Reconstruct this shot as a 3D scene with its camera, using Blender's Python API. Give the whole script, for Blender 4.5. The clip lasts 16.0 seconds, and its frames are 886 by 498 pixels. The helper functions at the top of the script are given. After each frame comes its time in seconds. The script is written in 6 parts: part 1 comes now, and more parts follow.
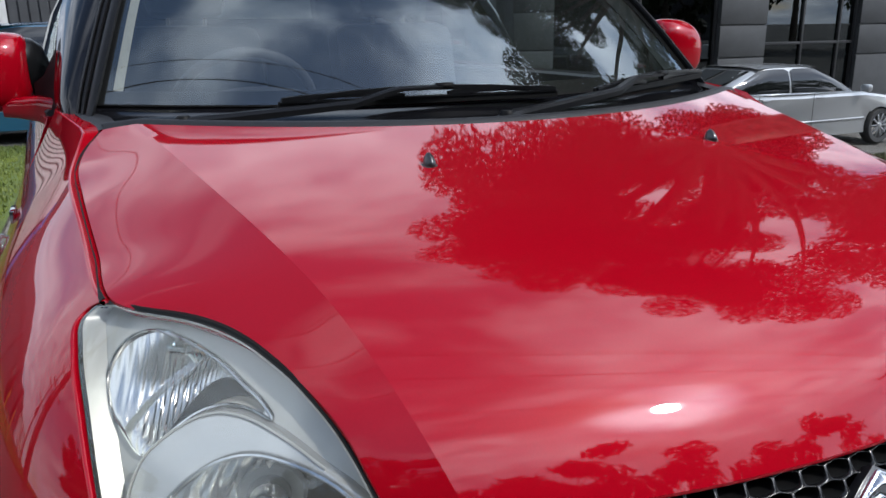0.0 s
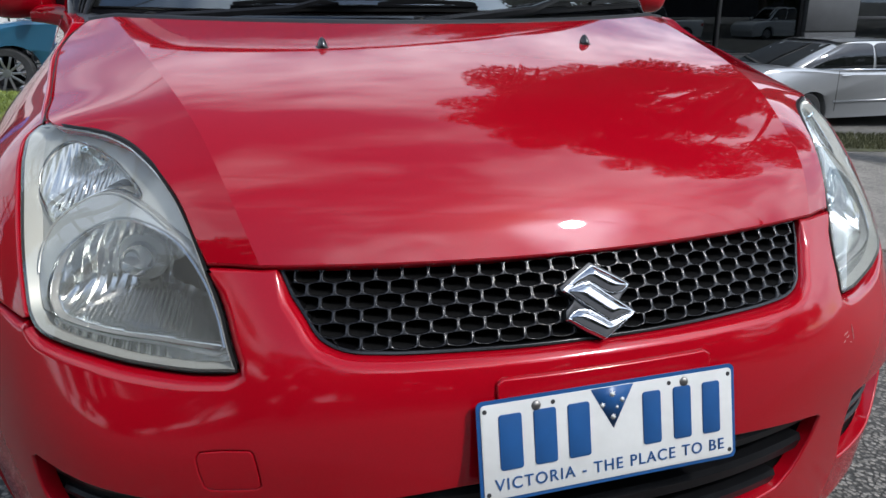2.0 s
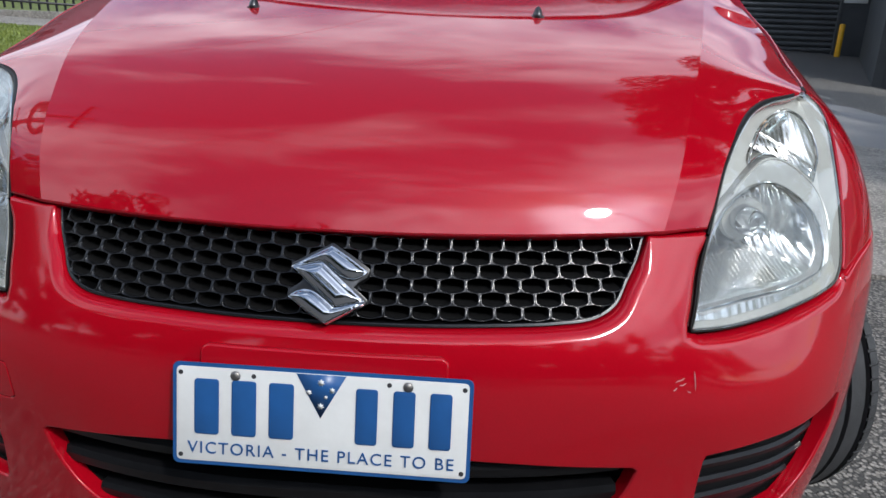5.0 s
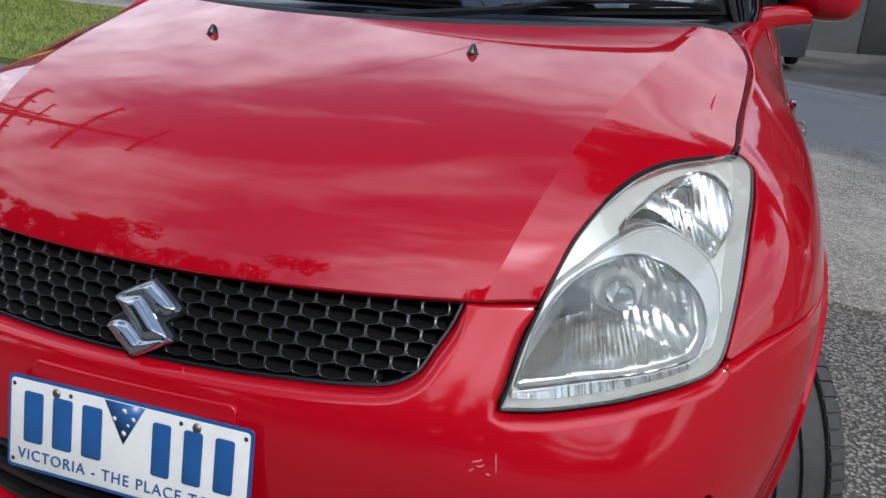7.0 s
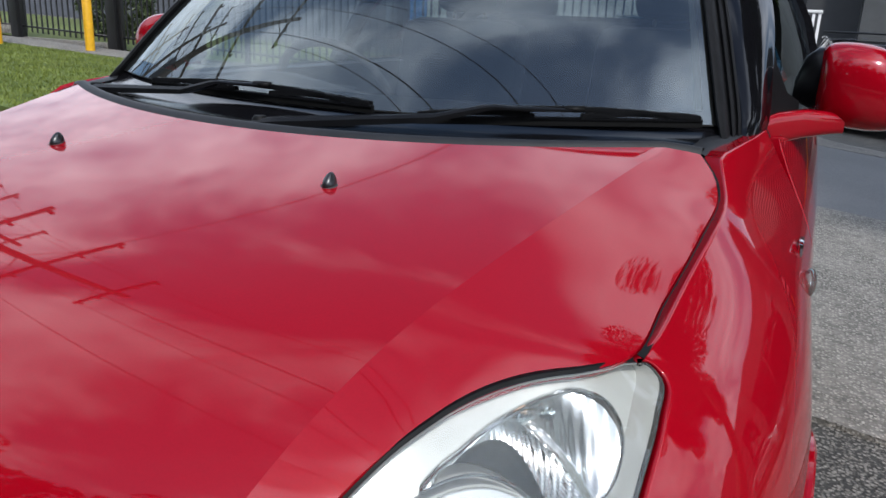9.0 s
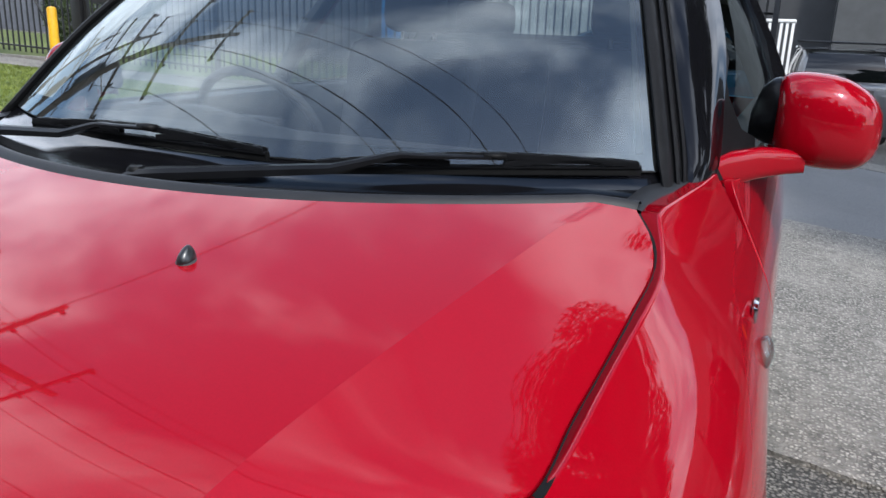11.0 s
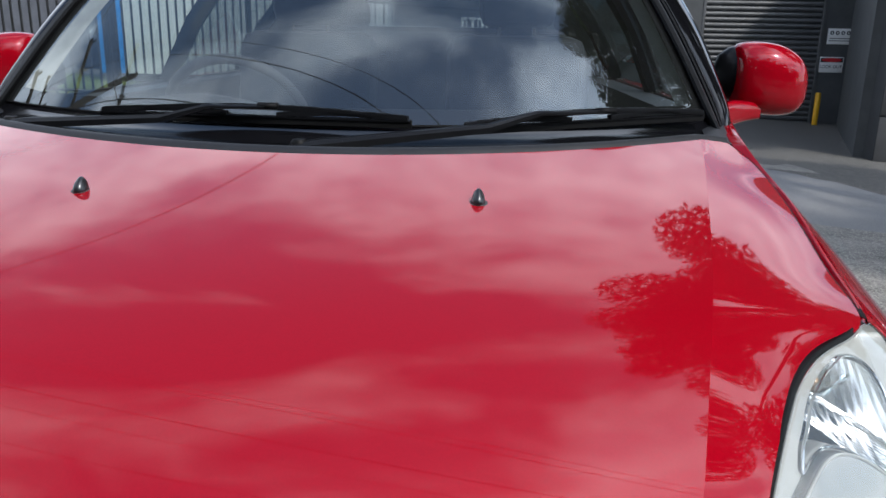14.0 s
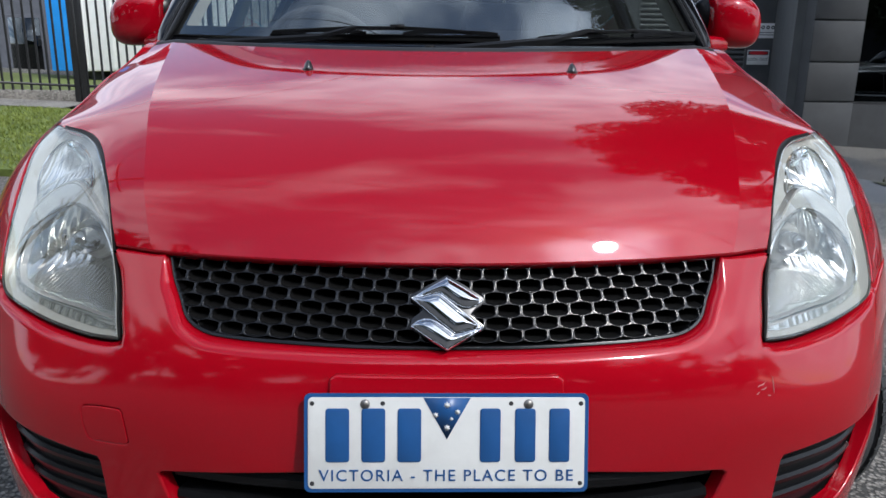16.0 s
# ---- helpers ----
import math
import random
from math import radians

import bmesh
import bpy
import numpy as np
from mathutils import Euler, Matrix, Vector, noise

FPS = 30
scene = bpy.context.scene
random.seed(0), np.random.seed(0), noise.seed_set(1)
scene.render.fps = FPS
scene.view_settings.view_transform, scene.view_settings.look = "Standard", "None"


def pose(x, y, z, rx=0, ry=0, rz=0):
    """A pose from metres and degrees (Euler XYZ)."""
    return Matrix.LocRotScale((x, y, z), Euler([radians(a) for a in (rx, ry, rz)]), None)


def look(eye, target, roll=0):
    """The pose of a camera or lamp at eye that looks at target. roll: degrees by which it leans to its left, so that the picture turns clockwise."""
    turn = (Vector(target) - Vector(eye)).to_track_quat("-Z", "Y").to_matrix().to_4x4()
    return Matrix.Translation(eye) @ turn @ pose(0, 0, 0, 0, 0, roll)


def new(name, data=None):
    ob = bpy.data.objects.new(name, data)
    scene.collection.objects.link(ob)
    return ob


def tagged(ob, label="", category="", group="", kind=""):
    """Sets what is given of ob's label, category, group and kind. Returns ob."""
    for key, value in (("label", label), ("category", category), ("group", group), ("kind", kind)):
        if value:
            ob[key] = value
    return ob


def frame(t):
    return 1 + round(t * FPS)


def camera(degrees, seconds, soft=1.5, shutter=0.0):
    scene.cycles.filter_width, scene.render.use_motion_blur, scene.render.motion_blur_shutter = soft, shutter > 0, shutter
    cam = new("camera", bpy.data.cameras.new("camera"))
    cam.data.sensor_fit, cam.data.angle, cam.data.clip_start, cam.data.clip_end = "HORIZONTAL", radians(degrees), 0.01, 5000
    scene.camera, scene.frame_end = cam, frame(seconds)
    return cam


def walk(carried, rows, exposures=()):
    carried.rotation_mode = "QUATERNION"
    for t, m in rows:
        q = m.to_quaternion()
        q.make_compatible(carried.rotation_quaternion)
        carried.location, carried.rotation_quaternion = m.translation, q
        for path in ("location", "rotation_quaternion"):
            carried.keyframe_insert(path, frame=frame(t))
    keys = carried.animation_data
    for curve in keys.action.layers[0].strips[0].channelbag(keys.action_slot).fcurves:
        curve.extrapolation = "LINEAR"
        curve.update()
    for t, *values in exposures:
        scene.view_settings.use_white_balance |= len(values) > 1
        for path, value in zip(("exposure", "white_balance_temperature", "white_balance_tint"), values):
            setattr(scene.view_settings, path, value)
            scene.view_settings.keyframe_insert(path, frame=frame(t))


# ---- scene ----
cam = camera(59.85, 16.0, soft=1.5)
# seconds, place in metres, turn in degrees
ROWS = [
    (0, -0.681, -0.468, 1.140, 74.02, 0.83, -24.21),
    (0.5, -0.683, -0.584, 1.106, 73.64, 0.58, -23.28),
    (1, -0.648, -0.677, 1.084, 73.21, 0.26, -21.95),
    (1.5, -0.554, -0.784, 1.058, 72.76, -0.05, -20.09),
    (2, -0.479, -0.873, 1.035, 72.06, -0.26, -17.63),
    (2.5, -0.402, -0.897, 1.029, 71.15, -0.28, -14.72),
    (3, -0.285, -0.894, 1.029, 70.50, -0.29, -11.43),
    (3.5, -0.199, -0.891, 1.028, 69.96, -0.25, -7.62),
    (4, -0.067, -0.945, 1.020, 70.41, -0.65, -3.69),
    (6.5, 0.535, -0.801, 1.093, 68.58, -2.28, 15.55),
    (7, 0.627, -0.773, 1.109, 69.17, -2.31, 18.27),
    (7.5, 0.691, -0.696, 1.108, 70.43, -2.32, 20.75),
    (8, 0.746, -0.535, 1.138, 71.04, -2.46, 22.65),
    (8.5, 0.769, -0.419, 1.149, 72.09, -2.28, 24.29),
    (9, 0.815, -0.305, 1.176, 73.02, -2.43, 25.79),
    (9.5, 0.864, -0.214, 1.199, 73.74, -2.49, 26.86),
    (10, 0.875, -0.143, 1.212, 74.40, -2.20, 27.09),
    (12.5, 0.615, -0.081, 1.210, 72.61, -1.32, 14.11),
    (13, 0.487, -0.165, 1.185, 73.14, -1.12, 9.91),
    (13.5, 0.348, -0.277, 1.162, 73.57, -1.64, 6.16),
    (14, 0.263, -0.425, 1.156, 74.53, -1.12, 3.27),
    (14.5, 0.187, -0.586, 1.129, 75.19, -0.82, 1.34),
    (15, 0.095, -0.740, 1.109, 75.39, -0.72, -0.46),
    (15.5, 0.006, -0.904, 1.057, 75.24, -0.56, -1.37),
    (16, -0.032, -1.011, 1.014, 74.75, -0.67, -1.33),
]
walk(cam, [(t, pose(*r)) for t, *r in ROWS], exposures=[(0.0, 0.0), (7.0, -0.03), (8.0, -0.2), (9.0, -0.16), (9.5, -0.02), (10.2, 0.12), (12.4, 0.4), (13.0, 0.22), (13.6, 0.06), (14.5, 0.0), (16.0, 0.0)])

# ---- light ----
SUN_EL, SUN_AZ = 47.0, 140.0          # degrees above the horizon; degrees from +y towards +x
world = bpy.data.worlds.new("sky")
scene.world = world
world.use_nodes = True


def node(tree, kind, **values):
    n = tree.nodes.new(kind)
    for key, value in values.items():
        n.inputs[key].default_value = value
    return n


def cloudy_sky(tree):
    for n in list(tree.nodes):
        tree.nodes.remove(n)
    link = tree.links.new
    out, back = node(tree, "ShaderNodeOutputWorld"), node(tree, "ShaderNodeBackground", Strength=1.0)
    sky = tree.nodes.new("ShaderNodeTexSky")
    sky.sky_type, sky.sun_disc = "NISHITA", False
    sky.sun_elevation, sky.sun_rotation = radians(SUN_EL), radians(SUN_AZ)
    dim = node(tree, "ShaderNodeVectorMath")
    dim.operation = "SCALE"
    dim.inputs["Scale"].default_value = SKY
    link(sky.outputs[0], dim.inputs[0])
    # a cloud layer: the direction divided by its height gives a flat sheet overhead
    co, parts_ = node(tree, "ShaderNodeTexCoord"), node(tree, "ShaderNodeSeparateXYZ")
    link(co.outputs["Generated"], parts_.inputs[0])
    lift = node(tree, "ShaderNodeMath")
    lift.operation = "ADD"
    lift.inputs[1].default_value = 0.22
    up = node(tree, "ShaderNodeMath")
    up.operation = "MAXIMUM"
    up.inputs[1].default_value = 0.0
    link(parts_.outputs[2], up.inputs[0])
    link(up.outputs[0], lift.inputs[0])
    flat = []
    for axis in (0, 1):
        d = node(tree, "ShaderNodeMath")
        d.operation = "DIVIDE"
        link(parts_.outputs[axis], d.inputs[0])
        link(lift.outputs[0], d.inputs[1])
        flat.append(d)
    sheet = node(tree, "ShaderNodeCombineXYZ", Z=CLOUD_SEED)
    link(flat[0].outputs[0], sheet.inputs[0])
    link(flat[1].outputs[0], sheet.inputs[1])
    long = node(tree, "ShaderNodeVectorMath")
    long.operation = "MULTIPLY_ADD"
    long.inputs[1].default_value, long.inputs[2].default_value = (0.8, 1, 1), (-0.014, 0.187, 0)
    link(sheet.outputs[0], long.inputs[0])
    sheet = long
    big = node(tree, "ShaderNodeTexNoise", Scale=1.67, Detail=8.0, Roughness=0.53, Distortion=0.3)
    link(sheet.outputs[0], big.inputs["Vector"])
    cover = node(tree, "ShaderNodeValToRGB")
    cover.color_ramp.interpolation = "EASE"
    cover.color_ramp.elements[0].position, cover.color_ramp.elements[1].position = CLOUD_LOW, CLOUD_HIGH
    link(big.outputs["Fac"], cover.inputs[0])
    fine = node(tree, "ShaderNodeTexNoise", Scale=5.57, Detail=6.0, Roughness=0.6)
    link(sheet.outputs[0], fine.inputs["Vector"])
    grey = node(tree, "ShaderNodeValToRGB")
    grey.color_ramp.elements[0].position, grey.color_ramp.elements[1].position = 0.3, 0.75
    grey.color_ramp.elements[0].color = (CLOUD * 0.34, CLOUD * 0.42, CLOUD * 0.56, 1)
    grey.color_ramp.elements[1].color = (CLOUD * 0.97, CLOUD * 1.03, CLOUD * 1.15, 1)
    link(fine.outputs["Fac"], grey.inputs[0])
    mix = tree.nodes.new("ShaderNodeMix")
    mix.data_type = "RGBA"
    link(cover.outputs[0], mix.inputs["Factor"])
    link(dim.outputs[0], mix.inputs["A"])
    # clouds are brighter towards the sun
    near = node(tree, "ShaderNodeVectorMath")
    near.operation = "DOT_PRODUCT"
    near.inputs[1].default_value = (math.sin(radians(SUN_AZ)) * math.cos(radians(SUN_EL)), math.cos(radians(SUN_AZ)) * math.cos(radians(SUN_EL)), math.sin(radians(SUN_EL)))
    link(co.outputs["Generated"], near.inputs[0])
    gain = node(tree, "ShaderNodeMapRange")
    gain.interpolation_type = "SMOOTHSTEP"
    gain.inputs["From Min"].default_value, gain.inputs["From Max"].default_value = 0.45, 1.0
    gain.inputs["To Min"].default_value, gain.inputs["To Max"].default_value = 1.0, 1.9
    link(near.outputs["Value"], gain.inputs["Value"])
    # thin cloud glows close round the sun
    ring = node(tree, "ShaderNodeMapRange")
    ring.interpolation_type = "SMOOTHERSTEP"
    ring.inputs["From Min"].default_value, ring.inputs["From Max"].default_value = 0.978, 1.0
    ring.inputs["To Min"].default_value, ring.inputs["To Max"].default_value = 0.0, AUREOLE
    link(near.outputs["Value"], ring.inputs["Value"])
    both = node(tree, "ShaderNodeMath")
    both.operation = "ADD"
    link(gain.outputs[0], both.inputs[0])
    link(ring.outputs[0], both.inputs[1])
    lit = node(tree, "ShaderNodeVectorMath")
    lit.operation = "SCALE"
    link(grey.outputs[0], lit.inputs[0])
    link(both.outputs[0], lit.inputs["Scale"])
    link(lit.outputs[0], mix.inputs["B"])
    link(mix.outputs["Result"], back.inputs["Color"])
    link(back.outputs[0], out.inputs[0])


SKY, CLOUD, CLOUD_LOW, CLOUD_HIGH, CLOUD_SEED, AUREOLE = 0.23, 2.2, 0.371, 0.545, 290.13, 4.0
cloudy_sky(world.node_tree)
sun = new("sun", bpy.data.lights.new("sun", "SUN"))
sun.data.energy, sun.data.angle, sun.data.color = 2.7, radians(3.4), (1.0, 0.965, 0.92)
sun.matrix_world = look((0, 0, 0), (-math.sin(radians(SUN_AZ)) * math.cos(radians(SUN_EL)), -math.cos(radians(SUN_AZ)) * math.cos(radians(SUN_EL)), -math.sin(radians(SUN_EL))))

# ---- materials ----
def material(name, colour, rough=0.5, metal=0.0, vary=0.12, scale=8.0, bump=0.0, bump_scale=60.0, coat=0.0, coat_rough=0.03, second=None, stain=0.0, stain_scale=1.5, specular=0.5, rough_vary=0.0, per_piece=0.0):
    """A surface with colour variation at two scales, and fine relief."""
    m = bpy.data.materials.new(name)
    m.use_nodes = True
    t = m.node_tree
    link = t.links.new
    b = t.nodes["Principled BSDF"]
    b.inputs["Roughness"].default_value, b.inputs["Metallic"].default_value = rough, metal
    b.inputs["Coat Weight"].default_value, b.inputs["Coat Roughness"].default_value = coat, coat_rough
    b.inputs["Specular IOR Level"].default_value = specular
    b.inputs["Base Color"].default_value = (*colour, 1)
    co = t.nodes.new("ShaderNodeTexCoord")
    last = None
    if vary or second:
        n = node(t, "ShaderNodeTexNoise", Scale=scale, Detail=8.0, Roughness=0.65)
        link(co.outputs["Object"], n.inputs["Vector"])
        r = t.nodes.new("ShaderNodeValToRGB")
        dark = second or tuple(c * (1 - vary) for c in colour)
        light = colour if second else tuple(min(1, c * (1 + vary)) for c in colour)
        r.color_ramp.elements[0].position, r.color_ramp.elements[1].position = 0.35, 0.68
        r.color_ramp.elements[0].color, r.color_ramp.elements[1].color = (*dark, 1), (*light, 1)
        link(n.outputs["Fac"], r.inputs[0])
        last = r.outputs[0]
        if stain:
            n2 = node(t, "ShaderNodeTexNoise", Scale=stain_scale, Detail=5.0, Roughness=0.6)
            link(co.outputs["Object"], n2.inputs["Vector"])
            r2 = t.nodes.new("ShaderNodeValToRGB")
            r2.color_ramp.elements[0].position, r2.color_ramp.elements[1].position = 0.35, 0.65
            r2.color_ramp.elements[0].color, r2.color_ramp.elements[1].color = (1 - stain,) * 3 + (1,), (1, 1, 1, 1)
            link(n2.outputs["Fac"], r2.inputs[0])
            mul = t.nodes.new("ShaderNodeMix")
            mul.data_type, mul.blend_type = "RGBA", "MULTIPLY"
            mul.inputs["Factor"].default_value = 1.0
            link(last, mul.inputs["A"])
            link(r2.outputs[0], mul.inputs["B"])
            last = mul.outputs["Result"]
        if per_piece:
            info = t.nodes.new("ShaderNodeObjectInfo")
            r3 = t.nodes.new("ShaderNodeValToRGB")
            r3.color_ramp.elements[0].color, r3.color_ramp.elements[1].color = (1 - per_piece,) * 3 + (1,), (1, 1, 1, 1)
            link(info.outputs["Random"], r3.inputs[0])
            mul = t.nodes.new("ShaderNodeMix")
            mul.data_type, mul.blend_type = "RGBA", "MULTIPLY"
            mul.inputs["Factor"].default_value = 1.0
            link(last, mul.inputs["A"])
            link(r3.outputs[0], mul.inputs["B"])
            last = mul.outputs["Result"]
        link(last, b.inputs["Base Color"])
        if rough_vary:
            mr = node(t, "ShaderNodeMapRange")
            mr.inputs["To Min"].default_value, mr.inputs["To Max"].default_value = max(0, rough - rough_vary), rough + rough_vary
            link(n.outputs["Fac"], mr.inputs["Value"])
            link(mr.outputs[0], b.inputs["Roughness"])
    if bump:
        n3 = node(t, "ShaderNodeTexNoise", Scale=bump_scale, Detail=6.0, Roughness=0.7)
        link(co.outputs["Object"], n3.inputs["Vector"])
        bp = node(t, "ShaderNodeBump", Strength=bump, Distance=0.01)
        link(n3.outputs["Fac"], bp.inputs["Height"])
        link(bp.outputs[0], b.inputs["Normal"])
    return m


def glass(name, tint, rough=0.0, milk=0.0, ior=1.5, both=False):
    """A thin pane: it lets light straight through, and mirrors by Fresnel; milk: a pale diffuse haze mixed in; both:
    alike from its two sides.
    """
    m = bpy.data.materials.new(name)
    m.use_nodes = True
    t = m.node_tree
    link = t.links.new
    for n in list(t.nodes):
        t.nodes.remove(n)
    out = t.nodes.new("ShaderNodeOutputMaterial")
    clear, shine, fres, mix = node(t, "ShaderNodeBsdfTransparent", Color=(*tint, 1)), node(t, "ShaderNodeBsdfGlossy", Roughness=rough, Color=(0.90, 0.98, 1.0, 1)), node(t, "ShaderNodeFresnel", IOR=ior), t.nodes.new("ShaderNodeMixShader")
    through_ = clear
    if milk:
        co = t.nodes.new("ShaderNodeTexCoord")
        n = node(t, "ShaderNodeTexNoise", Scale=9.0, Detail=6.0)
        link(co.outputs["Object"], n.inputs["Vector"])
        mr = node(t, "ShaderNodeMapRange")
        mr.inputs["To Min"].default_value, mr.inputs["To Max"].default_value = milk * 0.5, milk * 1.5
        link(n.outputs["Fac"], mr.inputs["Value"])
        milky, haze = node(t, "ShaderNodeBsdfDiffuse", Color=(0.72, 0.72, 0.66, 1)), t.nodes.new("ShaderNodeMixShader")
        link(mr.outputs[0], haze.inputs[0])
        link(clear.outputs[0], haze.inputs[1])
        link(milky.outputs[0], haze.inputs[2])
        through_ = haze
    if both:
        facing, power, gain = node(t, "ShaderNodeLayerWeight", Blend=0.5), t.nodes.new("ShaderNodeMath"), t.nodes.new("ShaderNodeMath")
        power.operation, gain.operation = "POWER", "MULTIPLY_ADD"
        power.inputs[1].default_value, gain.inputs[1].default_value, gain.inputs[2].default_value = 5.0, 0.94, 0.06
        link(facing.outputs["Facing"], power.inputs[0])
        link(power.outputs[0], gain.inputs[0])
        fres = gain
    link(fres.outputs[0], mix.inputs[0])
    link(through_.outputs[0], mix.inputs[1])
    link(shine.outputs[0], mix.inputs[2])
    link(mix.outputs[0], out.inputs[0])
    return m


PAINT = material("red_car_paint", (0.305, 0.0012, 0.008), rough=0.5, metal=0.12, vary=0.05, scale=400.0, coat=1.0, coat_rough=0.028, specular=0.0)
BUMPER_PAINT = material("red_bumper_paint", (0.33, 0.0016, 0.0085), rough=0.5, metal=0.12, vary=0.05, scale=400.0, coat=1.0, coat_rough=0.085, specular=0.0)
PLASTIC = material("black_plastic", (0.006, 0.0062, 0.007), rough=0.30, vary=0.2, scale=30, specular=0.2)
TRIM = material("faded_black_trim", (0.008, 0.0082, 0.009), rough=0.5, vary=0.2, scale=20, bump=0.05, bump_scale=700, specular=0.12)
PILLAR = material("gloss_black_pillar", (0.004, 0.004, 0.005), rough=0.05, vary=0.1, scale=10, specular=0.35)
COWL = material("gloss_black_cowl", (0.005, 0.005, 0.006), rough=0.09, vary=0.2, scale=14, specular=0.35, rough_vary=0.06)
SEAL = material("black_seal", (0.006, 0.006, 0.006), rough=0.5, vary=0.2, scale=60, specular=0.12)
MESH_BLACK = material("satin_black_mesh", (0.006, 0.006, 0.0065), rough=0.22, vary=0.1, scale=20, specular=0.5)
GLOSS_BLACK = material("gloss_black", (0.012, 0.012, 0.013), rough=0.28, vary=0.1, scale=10, coat=0.3)
LIP = material("grey_rubber_lip", (0.016, 0.0165, 0.018), rough=0.5, vary=0.15, scale=30, bump=0.05, bump_scale=500, specular=0.3)
RUBBER = material("rubber", (0.028, 0.029, 0.03), rough=0.75, vary=0.25, scale=25, bump=0.2, bump_scale=250)
CHROME = material("chrome", (0.50, 0.51, 0.52), rough=0.09, metal=1.0, vary=0.03)
ALLOY = material("alloy", (0.55, 0.56, 0.58), rough=0.3, metal=1.0, vary=0.08)
BEZEL = material("lamp_bezel", (0.45, 0.455, 0.43), rough=0.34, metal=0.3, vary=0.05, scale=30)
REFLECTOR = material("lamp_reflector", (0.67, 0.67, 0.655), rough=0.23, metal=1.0, vary=0.05, scale=40)
DOME_SILVER = material("lamp_collar", (0.50, 0.51, 0.505), rough=0.24, metal=0.5, vary=0.05, scale=30)
AMBER = material("amber_bulb", (0.50, 0.34, 0.22), rough=0.2, vary=0.05)
LENS = glass("lamp_lens", (0.95, 0.96, 0.95), rough=0.03, milk=0.065)
# milk here is a painted veil that lifts the darks behind the glass
SCREEN = glass("windscreen_glass", (0.72, 0.78, 0.78), milk=0.006, ior=2.1)
SIDE_GLASS = glass("side_glass", (0.74, 0.80, 0.78), both=True)
REAR_GLASS = glass("tinted_rear_glass", (0.24, 0.28, 0.28), both=True)
SHOP_GLASS = glass("dark_shop_glass", (0.10, 0.11, 0.11), ior=1.6)
CLEAR = glass("clear_plastic", (0.9, 0.9, 0.9), milk=0.1)
CABIN = material("cabin_fabric", (0.030, 0.034, 0.045), rough=0.85, vary=0.25, scale=40, bump=0.1)
PALE_TRIM = material("pale_pillar_trim", (0.42, 0.43, 0.40), rough=0.8, vary=0.08, scale=60)
CABIN_GREY = material("cabin_plastic", (0.030, 0.032, 0.038), rough=0.6, vary=0.1, scale=30)
PLATE_WHITE = material("plate_white", (0.55, 0.555, 0.535), rough=0.35, vary=0.05, scale=20)
PLATE_BLUE = material("plate_blue", (0.010, 0.066, 0.20), rough=0.35, vary=0.08, scale=20)
STEEL = material("screw_steel", (0.24, 0.23, 0.215), rough=0.45, metal=1.0, vary=0.2, scale=300)


def stony(name, binder, stones, scale, share, rough=0.9, bump=0.8, stain=0.35, grit=60.0, stain_scale=0.8):
    """Ground with stones of many greys set in a binder; share: how much of it is stone."""
    m = material(name, binder, rough=rough, scale=grit, vary=0.4, stain=stain, stain_scale=stain_scale)
    t = m.node_tree
    link = t.links.new
    b = t.nodes["Principled BSDF"]
    base = b.inputs["Base Color"].links[0].from_socket
    co = t.nodes.new("ShaderNodeTexCoord")
    cells = node(t, "ShaderNodeTexVoronoi", Scale=scale)
    link(co.outputs["Object"], cells.inputs["Vector"])
    tone = t.nodes.new("ShaderNodeValToRGB")
    tone.color_ramp.elements[0].color, tone.color_ramp.elements[1].color = (*(c * 0.35 for c in stones), 1), (*stones, 1)
    grey = node(t, "ShaderNodeSeparateColor")
    link(cells.outputs["Color"], grey.inputs[0])
    link(grey.outputs[0], tone.inputs[0])
    edge = node(t, "ShaderNodeMapRange")
    edge.inputs["From Min"].default_value, edge.inputs["From Max"].default_value = share, share * 0.6
    link(cells.outputs["Distance"], edge.inputs["Value"])
    mix = t.nodes.new("ShaderNodeMix")
    mix.data_type = "RGBA"
    link(edge.outputs[0], mix.inputs["Factor"])
    link(base, mix.inputs["A"])
    link(tone.outputs[0], mix.inputs["B"])
    link(mix.outputs["Result"], b.inputs["Base Color"])
    bp = node(t, "ShaderNodeBump", Strength=bump, Distance=0.006)
    link(edge.outputs[0], bp.inputs["Height"])
    link(bp.outputs[0], b.inputs["Normal"])
    return m


ASPHALT = stony("coarse_asphalt", (0.050, 0.048, 0.043), (0.27, 0.252, 0.222), 75.0, 0.62, stain_scale=1.6)
CONCRETE = stony("worn_concrete", (0.22, 0.205, 0.18), (0.42, 0.39, 0.34), 70.0, 0.55, bump=0.7, stain=0.5, grit=22.0, stain_scale=2.2)
ROAD = material("road_asphalt", (0.14, 0.138, 0.134), rough=0.9, scale=70, second=(0.09, 0.09, 0.092), stain=0.25, stain_scale=0.5, bump=0.4, bump_scale=150)
YARD = material("yard_asphalt", (0.23, 0.226, 0.215), rough=0.85, scale=60, second=(0.15, 0.15, 0.155), stain=0.2, stain_scale=0.5, bump=0.4, bump_scale=150)
SOIL = material("lawn_soil", (0.12, 0.17, 0.028), rough=0.95, scale=25, second=(0.085, 0.115, 0.02), stain=0.3, stain_scale=1.2, bump=0.6, bump_scale=90)
GRASS = material("grass_blades", (0.195, 0.235, 0.040), rough=0.6, scale=3.0, second=(0.125, 0.165, 0.024), stain=0.2)
